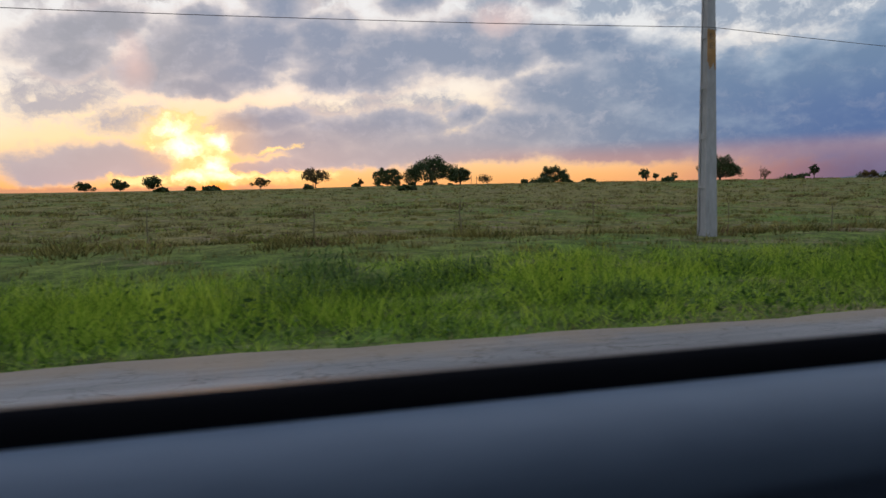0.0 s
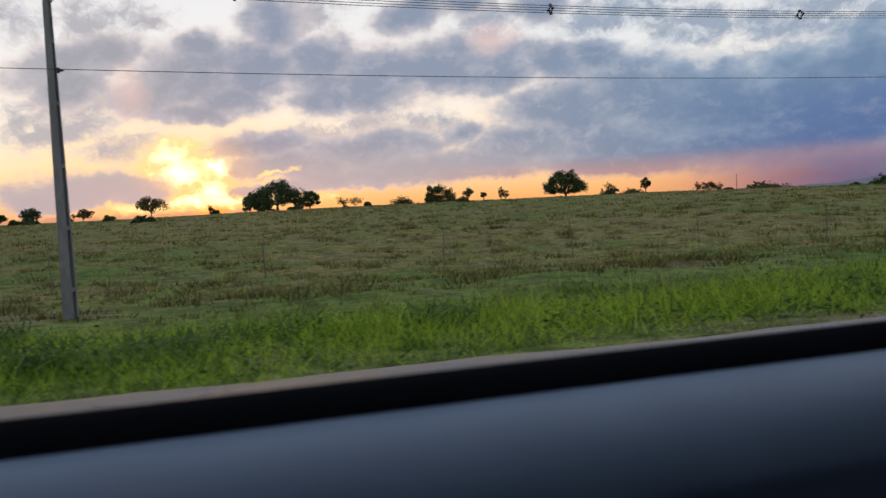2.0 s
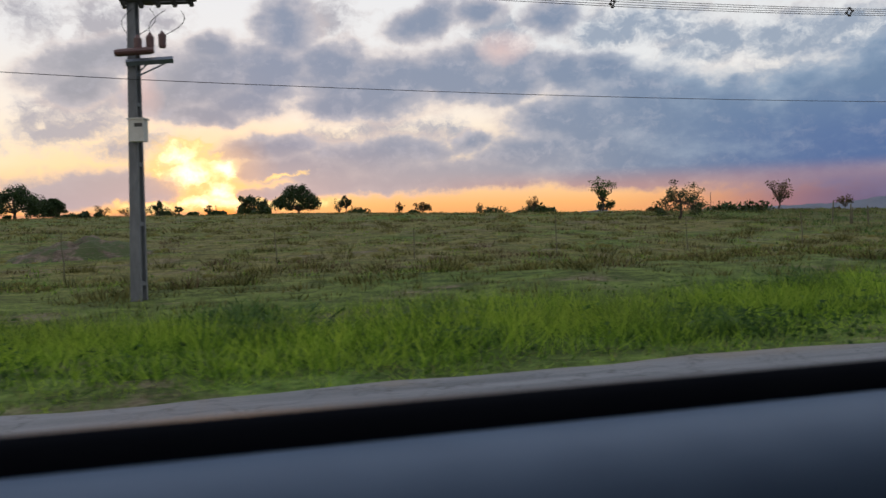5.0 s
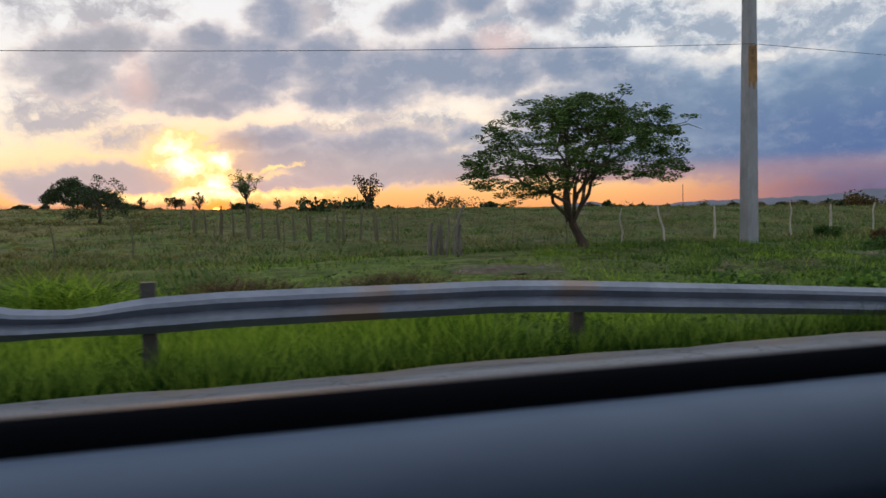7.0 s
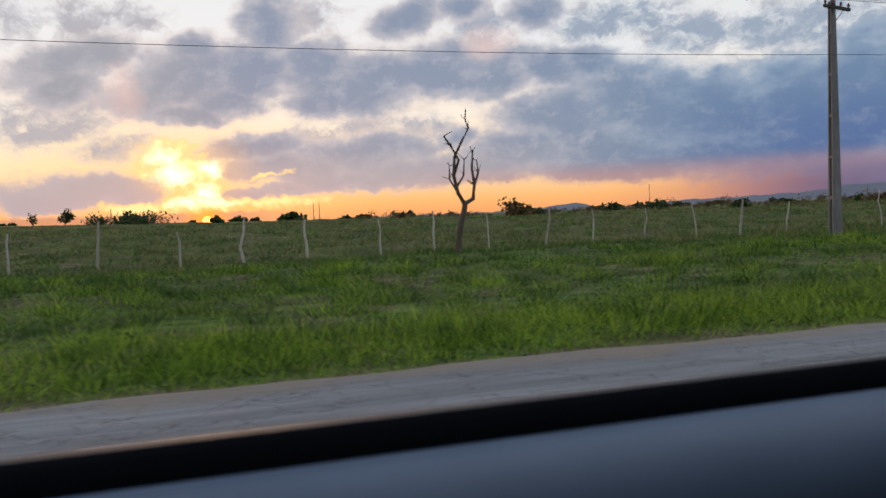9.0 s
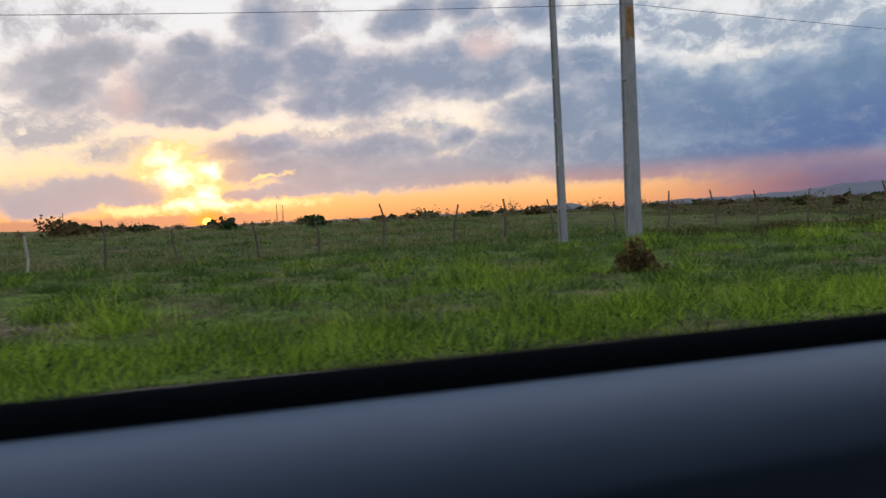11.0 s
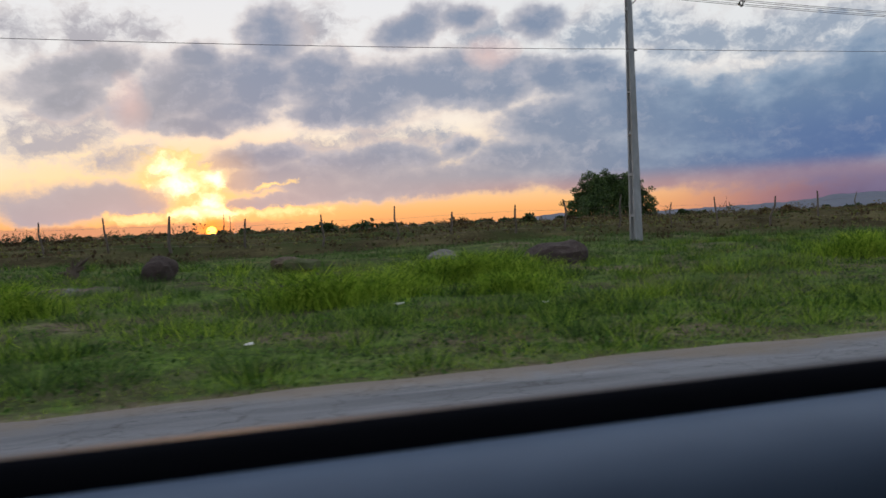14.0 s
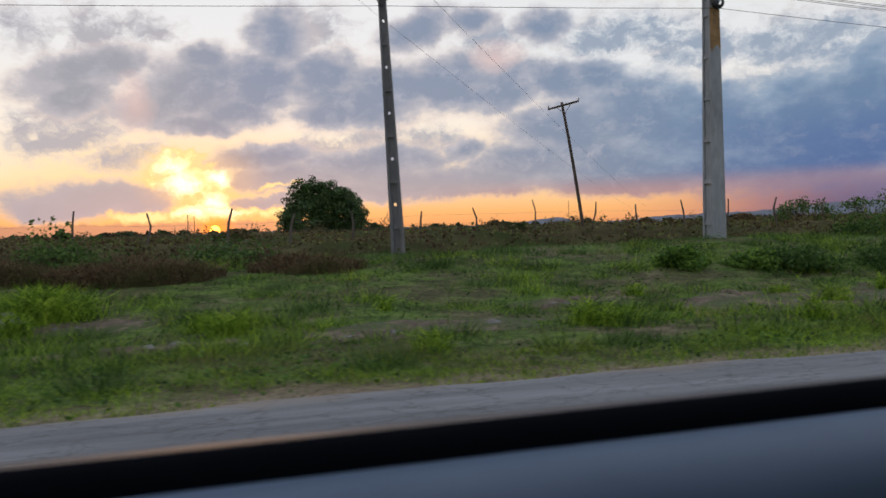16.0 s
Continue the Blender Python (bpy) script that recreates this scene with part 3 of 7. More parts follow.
def wave(x, y):
    """Small bumps of the ground, by sines that don't repeat."""
    return (np.sin(x * 0.9 + 1.3 * np.sin(y * 0.37)) * np.sin(y * 1.1 + 0.8 * np.sin(x * 0.31)) * 0.05
            + np.sin(x * 0.23 + 2 * np.sin(y * 0.11)) * np.sin(y * 0.29 + x * 0.05) * 0.10)


def land(x, y, bumps=True):
    """The ground's height at x, y (numbers or arrays)."""
    x, y = np.broadcast_arrays(np.asarray(x, float), np.asarray(y, float))
    rows = np.array([np.interp(x, ALONG, r) for r in LAND])
    k = np.clip(np.searchsorted(ACROSS, y) - 1, 0, len(ACROSS) - 2)
    y0, y1 = ACROSS[k], ACROSS[k + 1]
    s = np.clip((y - y0) / (y1 - y0), 0, 1)

    def row(i):
        return np.take_along_axis(rows, np.clip(i, 0, len(ACROSS) - 1)[None], 0)[0]
    a, b = row(k), row(k + 1)
    # slopes at both ends, by the neighbours
    ym, yp = ACROSS[np.clip(k - 1, 0, None)], ACROSS[np.clip(k + 2, None, len(ACROSS) - 1)]
    ma = np.where(k > 0, (b - row(k - 1)) / np.maximum(y1 - ym, 1e-6), 0) * (y1 - y0)
    mb = np.where(k < len(ACROSS) - 2, (row(k + 2) - a) / np.maximum(yp - y0, 1e-6), 0) * (y1 - y0)
    lim = 3 * np.abs(b - a)
    ma, mb = np.clip(ma, -lim, lim), np.clip(mb, -lim, lim)
    z = (2 * s**3 - 3 * s**2 + 1) * a + (s**3 - 2 * s**2 + s) * ma + (3 * s**2 - 2 * s**3) * b + (s**3 - s**2) * mb
    if bumps:
        z = z + wave(x, y) * np.clip((y - 7.5) / 6, 0, 1) * np.clip(2 - y / 200, 0, 1)
    return z


def at(x, y):
    return float(land(x, y))


def build_ground():
    xs = np.concatenate([-np.geomspace(3500, 60, 14), np.arange(-45, 520, 1.5), np.geomspace(540, 4800, 14)])
    ys = np.concatenate([[-4500, -800, -100, -12, 5.0], np.arange(5.8, 32, 0.6), np.arange(33, 90, 1.8), np.geomspace(93, 360, 34), np.geomspace(400, 4900, 14)])
    gx, gy = np.meshgrid(xs, ys, indexing="ij")
    gz = np.where(gy < 6.0, -0.08, land(gx, np.maximum(gy, 6.3)))
    v = np.stack([gx, gy, gz], -1).reshape(-1, 3)
    i, j = np.meshgrid(np.arange(len(xs) - 1), np.arange(len(ys) - 1), indexing="ij")
    a = (i * len(ys) + j).ravel()
    f = np.stack([a, a + len(ys), a + len(ys) + 1, a + 1], 1)
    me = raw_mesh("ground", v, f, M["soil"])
    me.shade_smooth()
    return tagged(new("ground", me), "rough pasture of green and straw grass with bare earth", "ground", kind="structure")


def verge(x):
    """Where the asphalt ends."""
    return 6.3 + 0.25 * np.sin(x * 0.021 + 2.2) + 0.10 * np.sin(x * 0.45) + 0.05 * np.sin(x * 1.7 + 1) + 0.03 * np.sin(x * 4.3) - 0.25 * np.clip((np.asarray(x) - 290) / 60, 0, 1)


def build_road():
    xs = np.arange(-160, 640, 0.5)
    e = verge(xs)
    cols = [np.full_like(xs, -9), np.full_like(xs, 1.7), e - 0.08, e, e + 0.03]
    zs = [0, 0, 0, -0.015, -0.10]
    v = np.stack([np.stack([xs, c, np.full_like(xs, z)], 1) for c, z in zip(cols, zs)], 1).reshape(-1, 3)
    i, j = np.meshgrid(np.arange(len(xs) - 1), np.arange(4), indexing="ij")
    a = (i * 5 + j).ravel()
    me = raw_mesh("road", v, np.stack([a, a + 5, a + 6, a + 1], 1), M["asphalt"])
    tagged(new("road", me), "old grey asphalt road with a cracked shoulder", "road", kind="structure")
    ys = 4.85 + 0.03 * np.sin(xs * 0.1)
    v = np.concatenate([np.stack([xs, ys - 0.08, 0 * xs + 0.005], 1), np.stack([xs, ys + 0.08, 0 * xs + 0.005], 1)])
    a = np.arange(len(xs) - 1)
    me = raw_mesh("edge_line", v, np.stack([a, a + 1, a + 1 + len(xs), a + len(xs)], 1), M["paint_white"])
    tagged(new("edge_line", me), "worn white edge line painted on the asphalt", "road marking", kind="structure")


def build_hills():
    """Far ridges on the horizon."""
    acc = Acc()
    az = np.arange(-40, 80, 0.4)
    top = np.interp(az, [-40, -10, 22, 24.5, 26.3, 28.5, 31, 34, 38, 43, 45.3, 49, 56, 65, 80], [.05, .05, .1, .32, .55, .12, .12, .40, .45, .62, .95, 1.0, 1.3, .9, .5])
    top = top + 0.03 * np.sin(az * 3.1) + 0.02 * np.sin(az * 7.7 + 1)
    centre = Vector((210, 0, 0))
    for dist, drop in ((4300, 0.0),):
        pts = []
        for a, t in zip(az, top):
            c, s = math.cos(radians(a)), math.sin(radians(a))
            for r, h in ((dist - 350, -20), (dist, 1.35 + dist * math.tan(radians(t))), (dist + 350, -20)):
                pts.append((centre.x + s * r, c * r, h))
        faces = []
        for i in range(len(az) - 1):
            for k in (0, 1):
                faces.append((i * 3 + k, i * 3 + 3 + k, i * 3 + 4 + k, i * 3 + 1 + k))
        acc.add(pts, faces)
    tagged(new("backdrop", acc.mesh("backdrop", M["hill"], True)), "low hills on the far horizon with haze blue in their colour", "hills", kind="structure")


build_ground()
build_road()
build_hills()


# ---- the car window's sill, along the whole drive ----
def sill_strip(name, profile, material, parent, label):
    acc = Acc()
    xs = (-25.0, 395.0)
    n = len(profile)
    acc.add([(x, y, 1.2600 + z) for x in xs for y, z in profile], [(k, k + 1, n + k + 1, n + k) for k in range(n - 1)])
    return part(name, acc, material, parent, label, True)


def arc(p0, p1, p2, n=10):
    """A smooth curve from p0 to p2 that bends towards p1."""
    return [((1 - t) ** 2 * p0[0] + 2 * t * (1 - t) * p1[0] + t * t * p2[0], (1 - t) ** 2 * p0[1] + 2 * t * (1 - t) * p1[1] + t * t * p2[1]) for t in (k / n for k in range(n + 1))]


sill = new("car_window_sill")
tagged(sill, "black rubber window seal over a blue-grey car door panel", "car door", kind="structure")
sill_strip("outer_ledge", [(0.402, -0.09), (0.401, -0.016)] + arc((0.399, -0.011), (0.394, -0.007), (0.362, -0.004), 5), M["car_paint"], sill, "grey outer door ledge")
sill_strip("rubber_seal", arc((0.362, -0.006), (0.358, 0.003), (0.350, -0.004)) + [(0.343, -0.0135), (0.341, -0.03)], M["seal"], sill, "matt black rubber seal")
sill_strip("door_panel", arc((0.3435, -0.0150), (0.292, -0.010), (0.272, -0.05), 16) + [(0.274, -0.2), (0.276, -0.5)], M["door_card"], sill, "smooth blue-grey plastic panel")
# unseen roof strip, added to keep sky light off the door panel
sill_strip("shading_roof_strip", [(0.26, 0.36), (0.20, 0.365), (-0.3, 0.37), (-0.62, 0.33), (-0.72, 0.1), (-0.74, -0.4)], M["seal"], sill, "unseen dark roof strip added to shade the door panel")


# ---- plants ----
# bare patches of the bank: x, y, width, depth
BARE = [(178.3, 12.5, 2.6, 1.6), (183.7, 11.6, 2.4, 1.3), (186.0, 18.6, 5.0, 1.6), (189.5, 17.8, 4.0, 1.4), (172.1, 16.6, 4.5, 2.0), (302.6, 16.3, 3.4, 1.4), (361.6, 11.4, 6.4, 3.8), (353.6, 10.6, 3.8, 2.2), (356.9, 12.8, 2.4, 1.1), (350.2, 10.2, 2.2, 1.0), (348.2, 13.0, 2.6, 1.4), (345.6, 10.9, 2.0, 0.9), 
        (262.0, 9.3, 2.2, 0.8), (252.4, 9.2, 2.4, 0.9), (276.5, 11.5, 3.0, 1.2), (330.5, 12.0, 2.6, 1.0), (159.8, 16.4, 3.4, 1.8), (159.9, 13.5, 1.4, 1.0)]


def blades(x, y, z, h, w, lean, rng, way=None, plain=False):
    """Arrays of narrow bent blades of grass."""
    n = len(x)
    a = rng.uniform(0, 2 * math.pi, n)
    b = rng.uniform(0, 2 * math.pi, n) if way is None else way
    dx, dy = np.cos(a) * w / 2, np.sin(a) * w / 2
    lx, ly = np.cos(b) * lean * h, np.sin(b) * lean * h
    base = np.stack([x, y, z - 0.02], 1)
    side = np.stack([dx, dy, 0 * dx], 1)
    mid = base + np.stack([lx * 0.35, ly * 0.35, h * 0.6], 1)
    tip = base + np.stack([lx, ly, h * (1 - 0.25 * lean)], 1)
    if plain:
        v = np.stack([base - side, base + side, tip], 1).reshape(-1, 3)
        return v, np.arange(n * 3).reshape(-1, 3)
    v = np.stack([base - side, base + side, mid - side, mid + side, tip], 1).reshape(-1, 3)
    k = np.arange(n)[:, None] * 5
    tri = np.concatenate([k + [0, 1, 3], k + [2, 3, 4]], 0)
    return v, tri


def worn(x, y):
    """How trodden and bare the bank is at x, y."""
    return np.sin(x * 0.55 + 1.7 * np.sin(y * 0.8 + 0.2 * x)) * np.sin(y * 1.05 + 1.9 * np.sin(x * 0.37)) + 0.25 * np.sin(x * 2.3 + y) * np.sin(y * 2.9)


def sward(name, count, xr, yr, height, width, material, label, clump=0, spread=0.3, lean=0.45, keep=None, seed=1, bias=1.0, round_top=False, plain=False):
    """One sheet of grass: blades strewn over a stretch of ground, in clumps if wanted."""
    rng = np.random.default_rng(seed)
    if clump:
        m = count // clump
        cx, cy = rng.uniform(*xr, m), yr[0] + (yr[1] - yr[0]) * rng.random(m) ** bias
        ch = rng.uniform(0.5, 1.3, m)
        x = np.repeat(cx, clump) + rng.normal(0, spread, m * clump)
        y = np.repeat(cy, clump) + rng.normal(0, spread, m * clump)
        s = np.repeat(ch, clump)
    else:
        x, y = rng.uniform(*xr, count), yr[0] + (yr[1] - yr[0]) * rng.random(count) ** bias
        s = np.ones(count)
    ok = y > verge(x) + 0.12
    for px, py, pw, pd in BARE:
        ok &= ((x - px) / pw * 2) ** 2 + ((y - py) / pd * 2) ** 2 + 0.5 * np.sin(x * 2.3 + y) * np.sin(y * 3.1) > rng.uniform(0.3, 1.2, len(x))
    if keep is not None:
        ok &= keep(x, y, rng)
    if xr[0] >= 160:
        ok &= worn(x, y) + rng.normal(0, 0.18, len(x)) < 0.95 - 0.4 * np.clip((x - 336) / 8, 0, 1)
    way = None
    if round_top:
        ox, oy = x - np.repeat(cx, clump), y - np.repeat(cy, clump)
        s = s * np.exp(-(ox ** 2 + oy ** 2) / (2.6 * spread) ** 2)
        way = (np.arctan2(oy, ox) + rng.normal(0, 0.7, len(x)))[ok]
    x, y, s = x[ok], y[ok], s[ok]
    h = height(x, y) * s * rng.uniform(0.55, 1.2, len(x))
    wide = width * rng.uniform(0.6, 1.3, len(x))
    v, f = blades(x, y, land(x, y), h, wide, rng.uniform(0.1, 1.0, len(x)) * lean * 2, rng, way, plain)
    return tagged(new(name, raw_mesh(name, v, f, material)), label, "grass", kind="stuff")


def leafage(centres, spread, count, size, rng, flat=1.0):
    """Many small leaves round given centres."""
    c = centres[rng.integers(0, len(centres), count)]
    q = rng.normal(0, 1, (count, 3))
    q *= (rng.random((count, 1)) ** 0.4) * 1.7 / np.linalg.norm(q, axis=1)[:, None]
    p = c + q * spread
    a = rng.normal(0, 1, (count, 3))
    a /= np.linalg.norm(a, axis=1)[:, None]
    b = np.cross(a, rng.normal(0, 1, (count, 3)))
    b /= np.linalg.norm(b, axis=1)[:, None]
    s = size * rng.uniform(0.5, 1.3, (count, 1))
    a, b = a * s, b * s * 0.6
    a[:, 2] *= flat
    b[:, 2] *= flat
    v = np.stack([p - a, p + b, p + a, p - b], 1).reshape(-1, 3)
    return v, np.arange(count * 4).reshape(-1, 4)


def branch_path(a, b, rng, wig=0.08, n=4, sag=0.0):
    a, b = np.array(a, float), np.array(b, float)
    length = np.linalg.norm(b - a)
    pts = [a]
    for k in range(1, n):
        t = k / n
        pts.append(a + (b - a) * t + rng.normal(0, wig * length, 3) * (1 - t * 0.4) + np.array([0, 0, sag * length * math.sin(math.pi * t)]))
    return pts + [b]


def crown_points(n, radii, rng, shell=0.45, floor=-0.5, lumpy=1.0):
    """Points in an uneven ellipsoid, nearer its skin than its middle."""
    out = []
    while len(out) < n:
        p = rng.normal(0, 1, 3)
        p /= np.linalg.norm(p)
        lump = 0.82 + 0.1 * (1 - lumpy) + lumpy * (0.16 * math.sin(p[0] * 4.1 + p[1] * 3.3 + p[2] * 2.0 + n) + 0.06 * rng.normal())
        p = p * lump * rng.uniform(shell, 1.0)
        if p[2] > floor:
            out.append(p * radii)
    return np.array(out)


def tree(name, x, y, label, category, h, w, trunk_h, leaf, seed, leaves=1600, size=0.3, clumps=40, lumps=None, sink=0.1, depth=None, group="", floor=-0.55, trunk_r=None, spread=0.085, gap=0.3, twigs=True, leanx=0.0, dome=0.0):
    """A tree: a forked trunk with limbs out to the clumps of leaves of its crown."""
    rng = np.random.default_rng(seed)
    root = thing(name, (x, y, at(x, y) - sink), label, category, group)
    depth = depth or w
    rad = np.array([w * 0.5, depth * 0.5, (h - trunk_h) / 2 * 1.1])
    mid = np.array([leanx, 0, trunk_h + (h - trunk_h) * 0.5])
    if dome:
        rad[2], mid[2] = h * (1.03 - dome), h * dome
    centres = []
    for ox, oy, oz, s in (lumps or [(0, 0, 0, 1)]):
        centres.append(crown_points(max(6, int(clumps * s)), rad * s, rng, shell=0.75 if dome else 0.45, floor=floor, lumpy=0.85 if dome else 1.0) + mid + np.array([ox * w, oy * depth, oz * h]))
    centres = np.concatenate(centres)
    wood = Acc()
    r = trunk_r or h * 0.028
    fork = np.array([leanx * 0.4, 0, trunk_h * 0.9])
    wood.tube(branch_path((0, 0, -0.15), fork, rng, 0.05, 5), np.linspace(r * 1.35, r * 0.8, 6), 7)
    limbs = min(len(centres), 9 if not twigs else 16)
    pick = rng.choice(len(centres), limbs, replace=False)
    for i in pick:
        p = branch_path(fork, centres[i], rng, 0.07, 4, 0.06)
        wood.tube(p, np.linspace(r * 0.55, r * 0.1, 5), 5)
        if twigs:
            near = centres[np.argsort(np.linalg.norm(centres - centres[i], axis=1))[1:4]]
            for q in near:
                wood.tube(branch_path(p[2], q, rng, 0.06, 3), np.linspace(r * 0.24, r * 0.06, 4), 4)
    part("trunk", wood, M["bark"], root, "dark rough bark")
    v, f = leafage(centres, np.array([1, 1, 0.8]) * w * spread, int(leaves * 1.7), size * 0.8, rng)
    part("crown", raw_mesh("crown", v, f, leaf), None, root, "")
    return root


def bush(name, x, y, label, h, w, leaf, seed, leaves=500, size=0.12, group="", depth=None):
    rng = np.random.default_rng(seed)
    root = thing(name, (x, y, at(x, y) - 0.05), label, "bush", group)
    rad = np.array([w / 2, (depth or w) / 2, h * 0.75])
    centres = crown_points(14, rad, rng, shell=0.3, floor=-0.05) + np.array([0, 0, h * 0.12])
    wood = Acc()
    for c in centres[:9]:
        wood.tube(branch_path((rng.normal(0, w * 0.04), rng.normal(0, w * 0.04), -0.1), c * 1.02, rng, 0.08, 3), np.linspace(0.025, 0.006, 4) * max(0.5, h), 4)
    part("stem", wood, M["bark"], root, "thin woody stems")
    v, f = leafage(centres, np.array([1, 1, 0.6]) * w * 0.13, leaves, size, rng)
    part("foliage", raw_mesh("foliage", v, f, leaf), None, root)
    return root


def bare_shrub(name, x, y, label, h, w, seed, stems=14, twigs=5, leaf=None, leaves=0, r=0.012, category="shrub", lean=0.0):
    """Leafless stems that split into fine twigs."""
    rng = np.random.default_rng(seed)
    root = thing(name, (x, y, at(x, y) - 0.05), label, category)
    wood = Acc()
    tips = []
    for k in range(stems):
        end = np.array([rng.normal(0, w * 0.26) + lean, rng.normal(0, w * 0.2), h * rng.uniform(0.55, 1.0)])
        start = (rng.normal(0, w * 0.07), rng.normal(0, w * 0.07), -0.05)
        p = branch_path(start, end, rng, 0.05, 5, 0.0)
        wood.tube(p, np.linspace(r, r * 0.3, 6), 4)
        for q in range(twigs):
            a = p[rng.integers(2, 6)]
            b = a + np.array([rng.normal(0, 0.16 * w), rng.normal(0, 0.12 * w), rng.uniform(0.02, 0.22) * h])
            wood.tube(branch_path(a, b, rng, 0.06, 3), np.linspace(r * 0.4, r * 0.15, 4), 3)
            tips.append(b)
    part("stem", wood, M["bark"], root, "bare brown twigs")
    if leaf is not None:
        low = np.array([t for t in tips if t[2] < 0.68 * h and abs(t[0]) < 0.3 * w])
        v, f = leafage(low, 0.035 * w, leaves, 0.034, rng)
        part("foliage", raw_mesh("foliage", v, f, leaf), None, root)
    return root


# the tall verge, then the short one
def tall(x, y):
    near = np.clip((np.asarray(y) - 6.4) / 1.2, 0.25, 1) * np.clip((19 - y) / 7, 0.35, 1)
    patch = 0.72 + 0.5 * np.sin(x * 0.35 + 1.5 * np.sin(x * 0.11)) * np.sin(y * 0.8 + x * 0.07)
    return 0.54 * near * patch


def short(x, y):
    near = np.clip((np.asarray(y) - 6.3) / 1.8, 0.4, 1)
    patch = 0.7 + 0.5 * np.clip(np.sin(x * 0.27 + 2 * np.sin(x * 0.07)) * np.sin(y * 0.7 + x * 0.1), -0.6, 1)
    return (0.19 + 0.08 * np.clip(1 - np.abs(np.asarray(x) - 316) / 14, 0, 1)) * near * patch


def gaps(x, y, rng):
    """Leaves bare spots in the short verge."""
    f = np.sin(x * 0.5 + 1.8 * np.sin(y * 0.4)) * np.sin(y * 0.9 + 1.3 * np.sin(x * 0.23)) + 0.4 * np.sin(x * 1.9) * np.sin(y * 2.3)
    return f + rng.normal(0, 0.25, len(x)) < 0.5


sward("verge_grass", 190000, (-25, 159), (6.35, 15), tall, 0.018, M["grass"], "tall bright green verge grass beside the road", clump=22, spread=0.24, seed=3, bias=1.25, lean=0.75, plain=True)
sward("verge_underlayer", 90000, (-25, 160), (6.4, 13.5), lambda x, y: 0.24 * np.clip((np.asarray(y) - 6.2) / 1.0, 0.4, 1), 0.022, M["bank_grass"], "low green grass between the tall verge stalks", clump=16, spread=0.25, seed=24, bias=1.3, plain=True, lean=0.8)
sward("hollow_grass", 44000, (-30, 138), (14.5, 27), lambda x, y: 0.24 + 0 * x, 0.028, M["olive"], "olive-brown grass and weeds in the hollow behind the verge", clump=24, spread=0.2, seed=34, round_top=True, plain=True)
sward("ditch_grass", 26000, (130, 200), (12, 27), lambda x, y: 0.22 + 0 * x, 0.028, M["bank_grass"], "low grass and weeds in the hollow behind the verge", clump=24, spread=0.2, seed=4, round_top=True, plain=True)
sward("roadside_grass", 390000, (160, 380), (6.3, 19), short, 0.017, M["bank_grass"], "short patchy green grass on the roadside bank", clump=24, spread=0.24, keep=gaps, seed=5, bias=1.5, plain=True, lean=0.7)
sward("bank_top_grass", 90000, (165, 380), (17, 31), lambda x, y: 0.2 + 0 * x, 0.03, M["weed"], "low dark green grass on the top of the bank", clump=20, spread=0.3, seed=25, plain=True, lean=0.7)
sward("bank_weeds", 80000, (165, 380), (8.5, 24), lambda x, y: 0.22 + 0 * x, 0.026, M["weed"], "dark green weeds in tufts on the bank", clump=44, spread=0.22, seed=6, round_top=True, plain=True, lean=0.7)
sward("green_tussocks", 160000, (163, 380), (7.0, 21), lambda x, y: 0.34 + 0 * x, 0.017, M["bank_grass"], "round green tussocks dotted over the bank", clump=105, spread=0.2, seed=18, bias=1.3, round_top=True, plain=True, lean=0.6)
sward("grass_tussocks", 90000, (163, 380), (7.4, 21), lambda x, y: 0.36 + 0 * x, 0.018, M["weed"], "round dark tussocks dotted over the bank", clump=110, spread=0.18, seed=12, bias=1.3, round_top=True, plain=True, lean=0.6)
sward("bright_tussocks", 52000, (160, 380), (8.6, 20), lambda x, y: 0.40 + 0 * x, 0.016, M["grass"], "bright tall tussocks dotted over the bank", clump=130, spread=0.32, seed=13, lean=0.8, plain=True)
sward("dry_tussocks", 34000, (165, 380), (7.5, 22), lambda x, y: 0.22 + 0 * x, 0.018, M["dry"], "dry brown tussocks dotted over the bank", clump=50, spread=0.2, seed=15, round_top=True, plain=True, lean=0.7)
sward("verge_tussocks", 36000, (-25, 158), (8.0, 13), lambda x, y: 0.62 + 0 * x, 0.016, M["grass"], "taller bright tussocks in the verge", clump=150, spread=0.38, seed=14, lean=0.7, plain=True)
sward("verge_weeds", 22000, (-25, 168), (7.6, 15), lambda x, y: 0.48 + 0 * x, 0.04, M["weed"], "patches of dark leafy weeds in the verge", clump=160, spread=0.4, seed=17, lean=0.9)
sward("near_bank_grass", 130000, (160, 380), (6.4, 10.5), lambda x, y: 0.13 * np.clip((np.asarray(y) - 6.2) / 1.0, 0.5, 1), 0.015, M["bank_grass"], "close green grass on the foot of the bank", clump=14, spread=0.3, seed=28, bias=1.2, plain=True, lean=0.8)
sward("strip_grass", 80000, (160, 262), (6.7, 9.2), lambda x, y: 0.30 * np.clip((np.asarray(y) - 6.4) / 0.8, 0.4, 1), 0.016, M["grass"], "bright knee-high grass along the foot of the bank", clump=34, spread=0.3, seed=31, bias=1.2, plain=True, lean=0.7)
sward("rail_grass", 26000, (145.5, 164), (6.15, 6.62), lambda x, y: 0.32 + 0 * x, 0.017, M["bank_grass"], "green grass growing up under the crash barrier", clump=30, spread=0.16, seed=38, plain=True, lean=0.5)
sward("deep_grass", 30000, (128, 146.5), (6.2, 6.7), lambda x, y: 0.36 + 0.34 * np.clip((146.2 - np.asarray(x)) / 2, 0, 1), 0.018, M["grass"], "deep yellow-green grass that swallows the barrier's end", clump=40, spread=0.18, seed=40, plain=True, lean=0.5)
